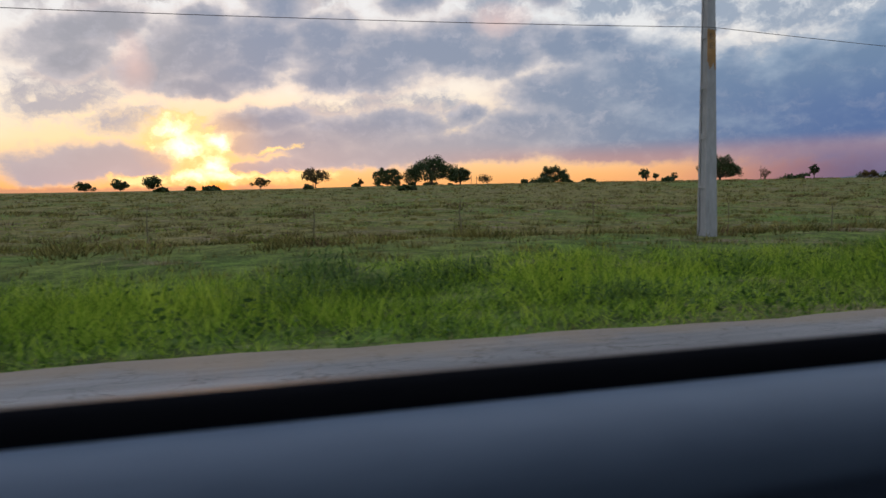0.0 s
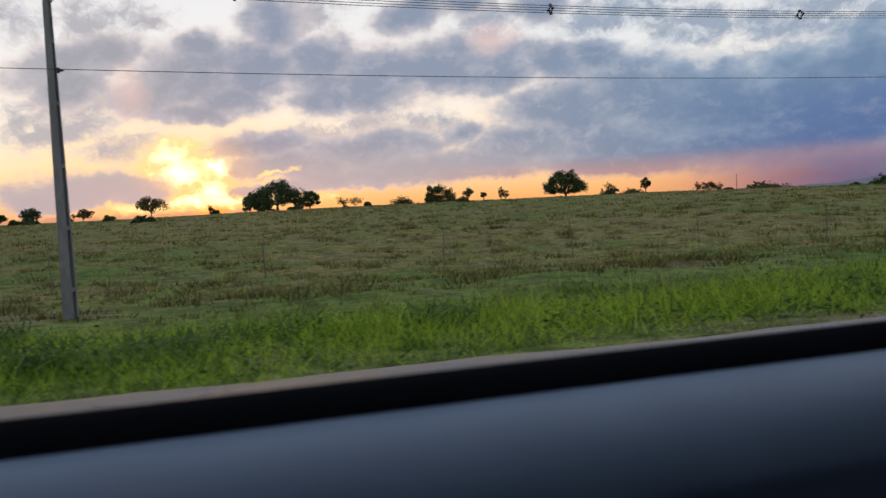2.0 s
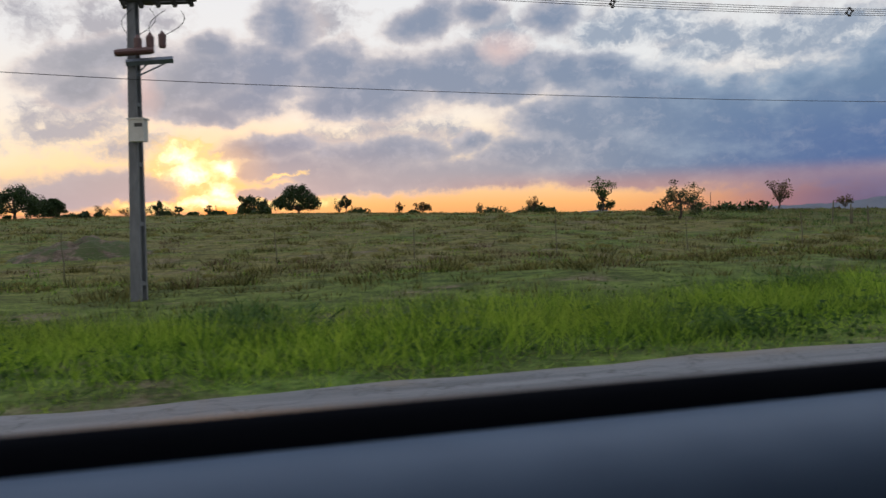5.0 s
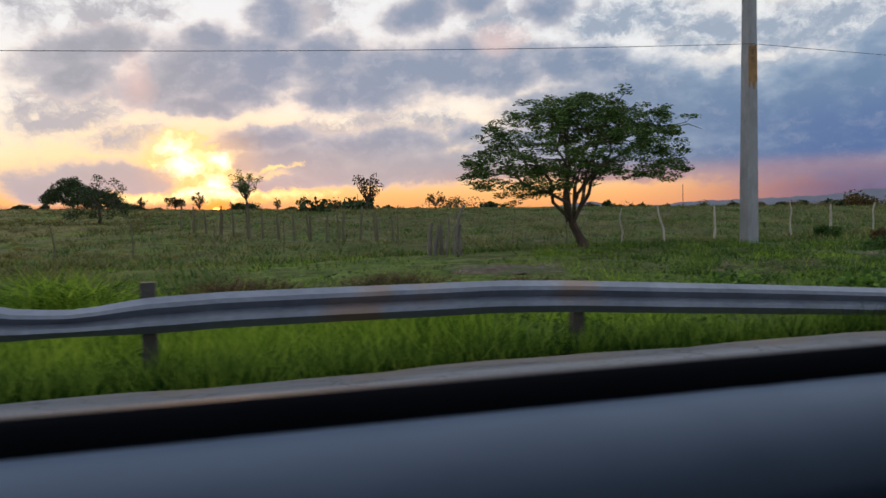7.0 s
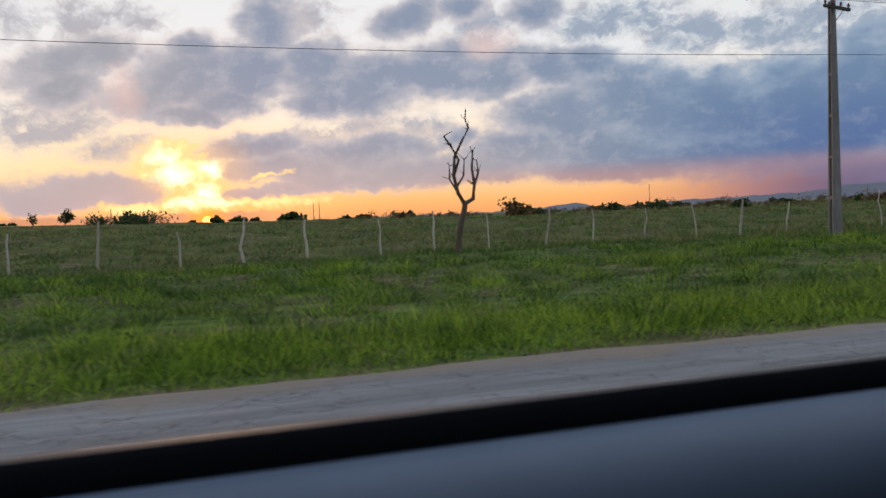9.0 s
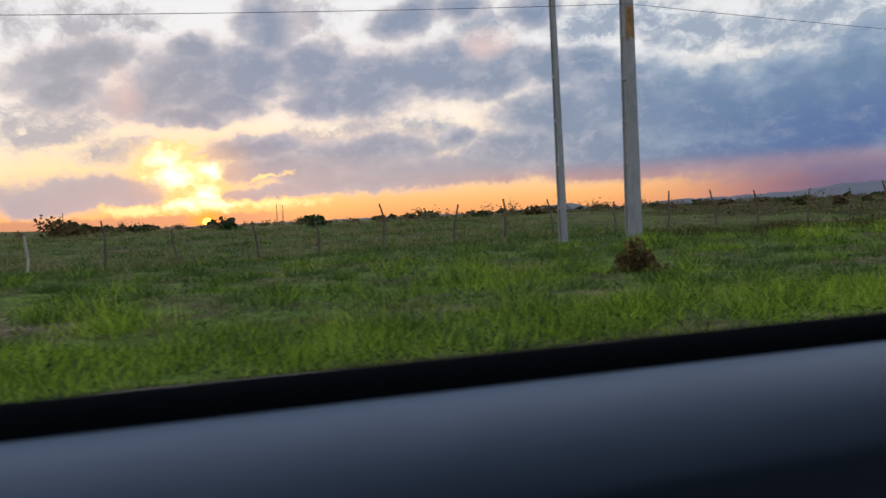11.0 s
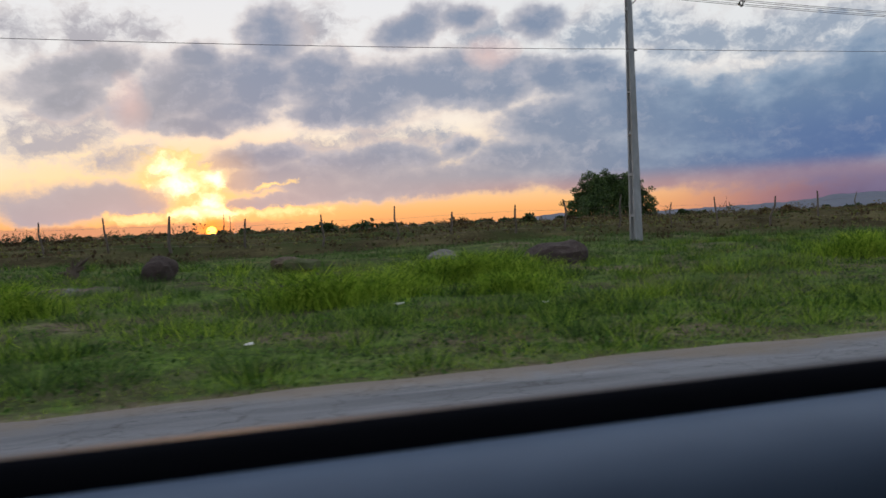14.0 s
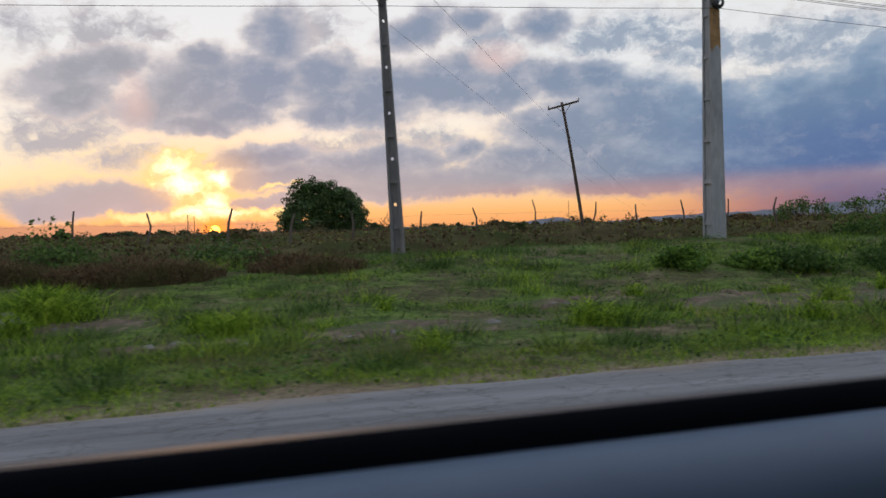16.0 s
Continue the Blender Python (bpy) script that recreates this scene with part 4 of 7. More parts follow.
sward("barrier_grass", 30000, (128, 156), (6.7, 9.5), lambda x, y: 0.52 + 0 * x, 0.018, M["grass"], "tall yellow-green grass behind the crash barrier", clump=60, spread=0.3, seed=39, plain=True, lean=0.6)
sward("edge_lawn", 80000, (160, 380), (6.3, 8.0), lambda x, y: 0.075 + 0 * x, 0.013, M["grass"], "short yellow-green lawn along the asphalt", clump=24, spread=0.15, seed=19, bias=1.2, plain=True, lean=0.7)
sward("bright_lawn", 60000, (322, 380), (6.2, 7.9), lambda x, y: 0.09 + 0 * x, 0.016, M["grass"], "bright yellow-green lawn along the asphalt", clump=30, spread=0.13, seed=20, plain=True, lean=0.7)
sward("dry_fringe", 36000, (-25, 470), (6.3, 7.1), lambda x, y: 0.09 + 0 * x, 0.014, M["dry"], "short dry grass along the asphalt's edge", seed=8, plain=True)
sward("pasture_tufts", 60000, (-60, 300), (22, 75), lambda x, y: 0.20 + 0 * x, 0.04, M["bank_grass"], "tufts of grass over the near pasture", clump=12, spread=0.26, seed=9, bias=1.4, plain=True, lean=0.7)
sward("straw_tufts", 42000, (-60, 175), (22, 80), lambda x, y: 0.24 + 0 * x, 0.04, M["dry"], "dry straw-coloured tufts over the pasture", clump=14, spread=0.28, seed=10, bias=1.4, plain=True, lean=0.7)
sward("far_tufts", 20000, (-120, 180), (60, 200), lambda x, y: 0.22 + 0 * x, 0.16, M["dry"], "rough straw tufts on the far slope", clump=6, spread=0.5, seed=11, bias=1.2, plain=True)


def herb_cover(name, count, xr, yr, size, high, material, label, seed, clump=26, spread=0.28, bias=1.4):
    """Low broad-leaved herbs: many small leaves close over the ground, in loose patches."""
    rng = np.random.default_rng(seed)
    m = count // clump
    cx, cy = rng.uniform(*xr, m), yr[0] + (yr[1] - yr[0]) * rng.random(m) ** bias
    tall_one = rng.uniform(0.4, 1.6, m)
    x, y = np.repeat(cx, clump) + rng.normal(0, spread, m * clump), np.repeat(cy, clump) + rng.normal(0, spread, m * clump)
    off = np.hypot(x - np.repeat(cx, clump), y - np.repeat(cy, clump))
    ok = y > verge(x) + 0.15
    for px, py, pw, pd in BARE:
        ok &= ((x - px) / pw * 2) ** 2 + ((y - py) / pd * 2) ** 2 > rng.uniform(0.4, 1.3, len(x))
    z = land(x, y) + high * np.repeat(tall_one, clump) * np.exp(-(off / (1.6 * spread)) ** 2) * rng.uniform(0.15, 1.0, len(x))
    c = np.stack([x, y, z], 1)[ok]
    v, f = leafage(c, 0.0, len(c), size, rng, 0.7)
    tagged(new(name, raw_mesh(name, v, f, material)), label, "weeds", kind="stuff")


herb_cover("bank_herbs", 90000, (161, 380), (6.8, 22), 0.034, 0.16, M["herb"], "low leafy green herbs covering the bank", 26)
herb_cover("verge_herbs", 40000, (-25, 168), (6.9, 15), 0.045, 0.34, M["weed"], "leafy green herbs among the verge grass", 27)


sward("field_weeds", 60000, (145, 262), (23, 66), lambda x, y: 0.34 + 0 * x, 0.045, M["weed"], "dark rough weeds over the field behind the fence", clump=26, spread=0.4, seed=29, bias=1.4, round_top=True, plain=True, lean=0.7)
sward("field_straw", 34000, (145, 262), (23, 66), lambda x, y: 0.36 + 0 * x, 0.04, M["dry"], "dry brown grass over the field behind the fence", clump=30, spread=0.5, seed=30, bias=1.3, plain=True, lean=0.7)


def tussock_mounds(count, xr, yr, seed):
    """Low uneven domes of matted grass over the pasture."""
    rng = np.random.default_rng(seed)
    x, y = rng.uniform(*xr, count), yr[0] + (yr[1] - yr[0]) * rng.random(count) ** 1.5
    clump = np.sin(x * 0.21 + 1.7 * np.sin(y * 0.13)) * np.sin(y * 0.31 + 1.1 * np.sin(x * 0.09)) + rng.normal(0, 0.45, count)
    x, y = x[clump > -0.1], y[clump > -0.1]
    n = len(x)
    size = rng.uniform(0.06, 0.20, n) * (1 + y / 180)
    high = size * rng.uniform(0.4, 0.8, n)
    z = land(x, y)
    k = 6
    q = 2 * math.pi * np.arange(k) / k
    verts = []
    for r, h in ((1.1, -0.25), (0.7, 0.6)):
        rr = r * size[:, None] * rng.uniform(0.75, 1.25, (n, k))
        verts.append(np.stack([x[:, None] + rr * np.cos(q) * 1.25, y[:, None] + rr * np.sin(q), z[:, None] + high[:, None] * h * rng.uniform(0.8, 1.2, (n, k))], -1))
    top = np.stack([x, y, z + high], -1)[:, None]
    v = np.concatenate(verts + [top], 1).reshape(-1, 3)
    tri = []
    for a in range(k):
        b = (a + 1) % k
        tri += [(a, b, k + b), (a, k + b, k + a), (k + a, k + b, 2 * k)]
    f = (np.array(tri)[None] + (np.arange(n) * (2 * k + 1))[:, None, None]).reshape(-1, 3)
    me = raw_mesh("pasture_tussocks", v, f, M["mound"])
    me.shade_smooth()
    tagged(new("pasture_tussocks", me), "matted tussocks of straw and green grass over the pasture", "grass", kind="stuff")


tussock_mounds(8000, (-110, 152), (23, 170), 16)
sward("pasture_clumps", 66000, (-60, 150), (19, 62), lambda x, y: 0.46 + 0 * x, 0.04, M["olive"], "dark olive clumps of rough grass over the pasture", clump=66, spread=0.36, seed=35, bias=1.5, round_top=True, plain=True, lean=0.6)
sward("withered_clumps", 26000, (-60, 150), (19, 70), lambda x, y: 0.36 + 0 * x, 0.04, M["withered"], "withered brown clumps of grass over the pasture", clump=50, spread=0.42, seed=36, bias=1.4, round_top=True, plain=True, lean=0.6)
sward("far_clumps", 36000, (-110, 170), (55, 165), lambda x, y: 0.42 + 0 * x, 0.10, M["olive"], "dark clumps of rough grass on the far slope", clump=22, spread=0.5, seed=37, bias=1.2, round_top=True, plain=True, lean=0.6)
sward("dry_stalks", 4500, (136, 153), (14, 21), lambda x, y: 0.4 + 0 * x, 0.016, M["dry"], "tall dry brown grass behind the crash barrier", clump=40, spread=0.4, seed=21)


# ---- utility poles ----
def pole(x, y, base_w, top_w, top_z, label, turn, colour, wide=0.75, band=None, solid=False, group="poles along the road", step=1.45, first=1.35):
    """A tapered concrete pole of double-T section: two flanges, and a thin web with holes and cross ribs between them."""
    z0 = at(x, y)
    root = thing("utility_pole", (x, y, z0), label, "utility pole", group, turn)
    h = top_z - z0
    acc = Acc()

    def w_at(z):
        return base_w + (top_w - base_w) * z / h

    def slab(xa, xb, ya, yb, za, zb):
        """A piece whose sides follow the pole's taper; x and y as shares of half the width and half the depth."""
        pts = []
        for z in (za, zb):
            a, d = w_at(z) / 2, w_at(z) * wide / 2
            pts += [(xa * a, ya * d, z), (xb * a, ya * d, z), (xb * a, yb * d, z), (xa * a, yb * d, z)]
        acc.add(pts, [(0, 3, 2, 1), (4, 5, 6, 7), (0, 1, 5, 4), (1, 2, 6, 5), (2, 3, 7, 6), (3, 0, 4, 7)])
    lip, web, rib = (0.72, 0.74, 0.16) if band else (0.55, 0.30, 0.10)
    if solid:
        slab(-lip, lip, -0.97, 0.97, -0.4, h)
    slab(-1, -lip, -1, 1, -0.4, h)
    slab(lip, 1, -1, 1, -0.4, h)
    z = first - z0 - step * math.ceil((first - z0 + 0.4) / step)
    while z < h and not solid:
        zb = min(z + step, h)
        slab(-lip, lip, -0.97, 0.97, z, min(z + rib * 0.4, h))
        slab(-lip, lip, -0.88, 0.88, z + rib * 0.4, min(z + rib, h))
        m = (z + zb) / 2 + 0.05
        if m + 0.06 < h and not band:
            slab(-lip, lip, -web, web, z + rib, m - 0.05)
            slab(-lip, -0.22, -web, web, m - 0.05, m + 0.05)
            slab(0.22, lip, -web, web, m - 0.05, m + 0.05)
            slab(-lip, lip, -web, web, m + 0.05, zb)
        elif z + rib < zb:
            slab(-lip, lip, -web, web, z + rib, zb)
        z = zb
    part("shaft", acc, colour, root)
    if band:
        lo, hi = band[0] - z0, band[1] - z0
        b = Acc()
        rng = np.random.default_rng(int(x))
        cols = 7
        pts = []
        for k in range(cols + 1):
            for q in (lo + rng.uniform(-0.14, 0.22), hi + rng.uniform(-0.05, 0.02)):
                pts.append((-w_at(q) / 2 - 0.004, (2 * k / cols - 1) * w_at(q) * wide / 2, q))
        b.add(pts, [(2 * k, 2 * k + 2, 2 * k + 3, 2 * k + 1) for k in range(cols)])
        ring = part("paint_band", b, M["orange"], root, "faded orange painted band")
        for k in range(2):
            q = hi - 0.22 - 0.26 * k
            d = w_at(q) / 2 + 0.009
            marks = Acc()
            for dx, dz, sw, sh in ((0, 0.07, 0.10, 0.018), (0, -0.07, 0.10, 0.018), (0.045, 0, 0.018, 0.12), (0, 0.0, 0.09, 0.016)):
                marks.box((-d, dx, q + dz), (0.004, sw, sh))
            part("mark", marks, M["iron"], ring, "black painted mark")
    return root


def pin_insulator(parent, p, scale=1.0):
    acc = Acc()
    x, y, z = p
    prof = [(0.0, 0.02), (0.04, 0.02), (0.05, 0.055), (0.07, 0.03), (0.10, 0.06), (0.12, 0.03), (0.15, 0.045), (0.18, 0.02)]
    acc.tube([(x, y, z + a * scale) for a, _ in prof], [r * scale for _, r in prof], 8)
    return part("insulator", acc, M["porcelain"], parent, "brown ribbed insulator", True)


def cross_arm(root, z, length, turn=0.0, offset=(0, -0.16), thick=0.09, material=None, tilt=0.0, pins=4):
    acc = Acc()
    r = Matrix.Rotation(radians(turn), 3, "Z") @ Matrix.Rotation(radians(tilt), 3, "Y")
    acc.box((offset[0], offset[1], z), (length, thick, thick * 1.1), r)
    for s in (-1, 1):
        p = r @ Vector((s * length * 0.28, 0, 0)) + Vector((offset[0], offset[1], z))
        acc.tube([p, (offset[0], offset[1] + 0.02, z - 0.42)], 0.014, 4)
    arm = part("cross_arm", acc, material or M["iron"], root, "dark cross arm with braces")
    for k in range(pins):
        s = (k / (pins - 1) - 0.5) * 0.92
        p = r @ Vector((s * length, 0, thick * 0.5)) + Vector((offset[0], offset[1], z))
        pin_insulator(arm, p)
    return arm


def bracket(root, z, reach=0.35):
    """The small arm that carries the bundled line."""
    acc = Acc()
    acc.box((0.0, -0.10 - reach / 2, z), (0.05, reach, 0.06))
    acc.tube([(0, -0.10 - reach, z), (0, -0.08, z - 0.35)], 0.016, 5)
    arm = part("bracket", acc, M["iron"], root, "dark line bracket")
    for k in range(3):
        pin_insulator(arm, (0.0, -0.14 - reach * (0.35 + 0.3 * k), z + 0.02), 0.8)


def knob(root, z, d=0.16):
    acc = Acc()
    acc.tube([(0, -d, z), (0, -d - 0.10, z)], 0.03, 8)
    acc.box((0, -d + 0.01, z), (0.05, 0.05, 0.12))
    part("cable_clamp", acc, M["iron"], root, "dark cable clamp")


GREY, DARK = M["concrete"], M["dark_concrete"]
WIDE = "thick grey concrete pole with a faded orange band"
SLIM = "slim grey concrete pole standing in the grass"
HOLED = "dark concrete pole with a row of round holes"
pA = pole(18.03, 18.87, 0.42, 0.22, 9.6, WIDE, 90, GREY, 0.95, (4.8, 5.95))
pB = pole(42.5, 18.94, 0.31, 0.15, 7.15, SLIM, 75, DARK)
pC = pole(75.95, 19.44, 0.31, 0.15, 7.5, SLIM, 75, DARK)
pD = pole(91.63, 19.27, 0.41, 0.27, 9.4, WIDE, 90, GREY, 0.95, (4.3, 5.5), True)
pE = pole(107.8, 19.26, 0.36, 0.22, 8.1, "grey concrete pole carrying switches and a meter box", 70, DARK)
pF = pole(142.48, 20.47, 0.42, 0.24, 9.2, HOLED, -12, DARK, 0.6, first=1.2)
pG = pole(170.17, 21.28, 0.45, 0.31, 10.4, WIDE, 90, GREY, 0.95, (5.35, 6.7), True)
pH = pole(180.1, 21.26, 0.31, 0.17, 9.4, SLIM, 80, DARK)
pI = pole(217.8, 21.1, 0.42, 0.22, 8.3, "dark concrete pole with a short cross arm", 70, DARK)
pJ = pole(251.6, 22.42, 0.28, 0.17, 11.0, SLIM, 90, GREY)
pK = pole(254.4, 22.64, 0.44, 0.33, 11.2, WIDE, 90, GREY, 0.95, (7.0, 8.2))
pL = pole(285.66, 22.57, 0.46, 0.26, 9.0, "concrete pole with a transformer and a grey box", -14, DARK, 0.6, step=1.38, first=1.71)
pM = pole(320.3, 23.06, 0.40, 0.21, 9.3, SLIM, 88, GREY)
pN = pole(355.84, 22.95, 0.44, 0.24, 9.1, HOLED, -18, DARK, 0.6, first=1.36)
pO = pole(367.05, 22.2, 0.58, 0.38, 10.8, WIDE, 90, GREY, 0.95, (7.2, 8.68), first=1.17)
for p, lean in ((pL, -2.2), (pN, -2.0), (pE, 0.8), (pJ, -0.6)):
    p.matrix_world = p.matrix_world.copy() @ Matrix.Identity(4)
    m = p.matrix_world.copy()
    p.matrix_world = Matrix.Translation(m.translation) @ Matrix.Rotation(radians(lean), 4, "Y") @ m.to_3x3().to_4x4()


# ---- cables from pole to pole ----
def cable(name, pts, sag, r, label, category, material, n=14, group=""):
    acc = Acc()
    line = []
    for a, b in zip(pts[:-1], pts[1:]):
        a, b = np.array(a, float), np.array(b, float)
        s = sag * (np.linalg.norm(b - a) / 30) ** 2
        for k in range(n):
            t = k / n
            line.append(a + (b - a) * t - np.array([0, 0, 4 * s * t * (1 - t)]))
    line.append(np.array(pts[-1], float))
    acc.tube(line, r, 5)
    ob = new(name, acc.mesh(name, material))
    return tagged(ob, label, category, group)


cable("telephone_cable", [(-30, 18.4, 6.1), (18.0, 18.66, 5.98), (42.5, 18.75, 5.05), (75.95, 19.25, 5.11), (91.63, 19.05, 5.52), (107.8, 19.1, 4.88), (142.48, 20.3, 5.31),
                          (170.15, 21.05, 6.73), (180.1, 21.1, 6.48), (217.9, 20.95, 6.40), (254.36, 22.4, 8.23), (285.4, 22.4, 7.12), (320.3, 22.9, 7.2), (355.5, 22.8, 8.36),
                          (367.1, 21.85, 8.62), (410, 22.5, 8.0), (460, 22.5, 7.6)], 0.16, 0.009, "thin black telephone cable strung from pole to pole", "cable", M["cable"])
LINE = [(-30, 18.6, 8.6), (18.0, 18.6, 8.1), (42.5, 18.6, 6.95), (75.95, 19.05, 7.25), (91.63, 18.9, 7.2), (107.8, 18.9, 7.45), (142.48, 20.1, 8.6), (170.15, 20.9, 9.1), (180.1, 20.9, 8.8),
        (217.8, 20.8, 8.35), (251.6, 22.1, 9.8), (285.3, 22.2, 8.7), (320.3, 22.7, 9.1), (355.4, 22.6, 9.1), (367.0, 21.9, 9.4), (410, 22.3, 9.3), (460, 22.3, 9.2)]
for k, (dy, dz) in enumerate(((0, 0.10), (-0.12, 0.0), (0.12, 0.0), (0, -0.10))):
    cable("power_line", [(x, y + dy, z + dz) for x, y, z in LINE], 0.30, 0.009, "dark power conductor of the bundled line overhead", "cable", M["cable"], group="bundled power line")


def spacer(p):
    root = thing("line_spacer", p, "small dark spacer that holds the bundled conductors apart", "line spacer", "line spacers")
    acc = Acc()
    for a, b in (((0, 0, 0.12), (0, -0.13, 0)), ((0, 0, 0.12), (0, 0.13, 0)), ((0, -0.13, 0), (0, 0, -0.12)), ((0, 0.13, 0), (0, 0, -0.12))):
        acc.tube([a, b], 0.022, 5)
    part("frame", acc, M["iron"], root)
    for a in ((0, 0, 0.12), (0, -0.13, 0), (0, 0.13, 0), (0, 0, -0.12)):
        c = Acc()
        c.tube([(-0.04, a[1], a[2]), (0.04, a[1], a[2])], 0.032, 6)
        part("clip", c, M["iron"], root)


for a, b in zip(LINE[1:-3], LINE[2:-2]):
    a, b = np.array(a), np.array(b)
    span = np.linalg.norm(b - a)
    m = max(1, int(span / 7.5))
    for k in range(m):
        t = (k + 0.5) / m
        s = 0.30 * (span / 30) ** 2
        spacer(tuple(a + (b - a) * t - np.array([0, 0, 4 * s * t * (1 - t)])))

for p, z in ((pB, 6.95), (pC, 7.25), (pD, 7.2), (pH, 8.8), (pM, 9.1), (pJ, 9.8)):
    bracket(p, z - p.location.z)
for p, z in ((pA, 5.98), (pD, 5.52), (pG, 6.73), (pB, 5.05), (pC, 5.11), (pF, 5.31), (pH, 6.48), (pM, 7.2), (pK, 8.2), (pO, 8.62)):
    knob(p, z - p.location.z)
cross_arm(pI, 8.05 - pI.location.z, 1.5, -70 + 14, (0, -0.18), 0.09, pins=4)
cross_arm(pN, 8.75 - pN.location.z, 1.1, 20, (0, -0.18), 0.09, pins=3)


def cable_coil(p):
    """Turns of spare cable hung on a pole."""
    root = thing("cable_coil", p, "round coil of black cable hung on the concrete pole", "cable coil")
    for k, (rad, thick, dy) in enumerate(((0.20, 0.045, 0.0), (0.155, 0.04, -0.03), (0.225, 0.03, 0.04))):
        acc = Acc()
        acc.tube([(rad * math.cos(t), dy + 0.015 * math.sin(3 * t), rad * math.sin(t)) for t in np.linspace(0, 2 * math.pi, 25)], thick, 7)
        part("turn", acc, M["cable"], root)
    hub = Acc()
    hub.tube([(0, -0.06, 0), (0, 0.12, 0)], [0.05, 0.06], 8)
    part("hook", hub, M["steel"], root, "grey steel hook")


cable_coil((367.12, 21.88, 8.86))


# the switch pole
def suspended(parent, p, q, r=0.045):
    """A ribbed strain insulator between two points."""
    p, q = np.array(p, float), np.array(q, float)
    acc = Acc()
    t = np.linspace(0, 1, 9)
    acc.tube([p + (q - p) * k for k in t], [r * (1.0 if i % 2 else 0.5) for i in range(9)], 8)
    part("insulator", acc, M["iron"], parent, "dark ribbed insulator")


def jumpers(root, ends, bulge):
    for k, (a, b) in enumerate(ends):
        a, b = np.array(a, float), np.array(b, float)
        side = np.array(bulge) * (1 if k % 2 else -0.8)
        acc = Acc()
        acc.tube([a + (b - a) * t + side * math.sin(math.pi * t) for t in np.linspace(0, 1, 7)], 0.009, 4)
        part("jumper", acc, M["cable"], root, "thin black jumper wire")


def switch_pole(root):
    z0 = root.location.z
    turn = Matrix.Rotation(radians(-70), 3, "Z")

    def at_world(x, y, z):
        """From offsets along and across the road to the pole's own frame."""
        v = turn @ Vector((x, y, 0))
        return Vector((v.x, v.y, z - z0))
    for z, a, b in ((7.42, -0.72, 1.05), (6.80, -0.28, 1.38)):
        acc = Acc()
        p, q = at_world(a, -0.16, z - 0.05), at_world(b, -0.28, z + 0.08)
        acc.tube([p, q], 0.06, 4)
        p2, q2 = at_world(a, 0.16, z - 0.05), at_world(b, 0.06, z + 0.08)
        acc.tube([p2, q2], 0.05, 4)
        arm = part("cross_arm", acc, M["iron"], root, "dark steel cross arm")
        for k in range(5):
            t = 0.04 + 0.23 * k
            c = p + (q - p) * t
            suspended(arm, c + Vector((0, 0, 0.04)), c + at_world(-0.10, 0, z0 + 0.22), 0.06)
            suspended(arm, c - Vector((0, 0, 0.03)), c + at_world(0.07, -0.05, z0 - 0.21), 0.065)
        for k in range(2):
            c = q + at_world(-0.12 + 0.16 * k, -0.06, z0 - 0.10)
            suspended(arm, c, c + at_world(0.03, 0, z0 + 0.26), 0.075)
        clamp = Acc()
        clamp.box((p + (q - p) * 0.35 + (p2 + (q2 - p2) * 0.35)) / 2, (0.30, 0.34, 0.10), turn.to_3x3())
        part("clamp", clamp, M["iron"], arm, "dark steel clamp")
    shelf = Acc()
    p, q = at_world(-0.15, -0.24, 5.25), at_world(0.92, -0.30, 5.37)
    shelf.tube([p, q], 0.085, 4)
    shelf.tube([q, at_world(0.08, -0.16, 4.95)], 0.02, 4)
    shelf.tube([(p + q) / 2, at_world(0.08, -0.16, 5.0)], 0.02, 4)
    part("shelf", shelf, M["steel"], root, "grey steel shelf on braces")
    for k in range(3):
        can = Acc()
        c = at_world(0.13 + 0.275 * k, -0.30, 5.52 + 0.06 * k)
        can.tube([c, c + Vector((0, 0, 0.05)), c + Vector((0, 0, 0.30)), c + Vector((0, 0, 0.34)), c + Vector((0, 0, 0.40))], [0.08, 0.09, 0.095, 0.06, 0.025], 10)
        part("capacitor", can, M["porcelain"], root, "red-brown upright capacitor can")
    roll = Acc()
    a, b = at_world(-0.38, -0.36, 5.44), at_world(0.50, -0.40, 5.55)
    roll.tube([a, a + (b - a) * 0.1, a + (b - a) * 0.9, b], [0.075, 0.09, 0.09, 0.07], 10)
    part("switch_barrel", roll, M["porcelain"], root, "red-brown switch barrel")
    box = Acc()
    c = at_world(0.10, -0.30, 3.63)
    box.box(c, (0.24, 0.36, 0.52))
    box.box(c + Vector((0, 0, 0.28)), (0.29, 0.42, 0.04))
    meter = part("meter_box", box, M["ivory_paint"], root, "ivory-white meter box")
    lens = Acc()
    lens.box(at_world(0.12, -0.425, 3.76), (0.02, 0.2, 0.09), None)
    part("window", lens, M["iron"], meter, "dark glazed slot")
    jumpers(root, [(at_world(-0.6 + 0.42 * k, -0.25, 7.3), at_world(-0.1 + 0.42 * k, -0.3, 6.8)) for k in range(4)] +
            [(at_world(0.05 + 0.36 * k, -0.3, 6.55), at_world(-0.1 + 0.27 * k, -0.3, 5.92)) for k in range(4)], at_world(0.25, -0.1, z0))


switch_pole(pE)


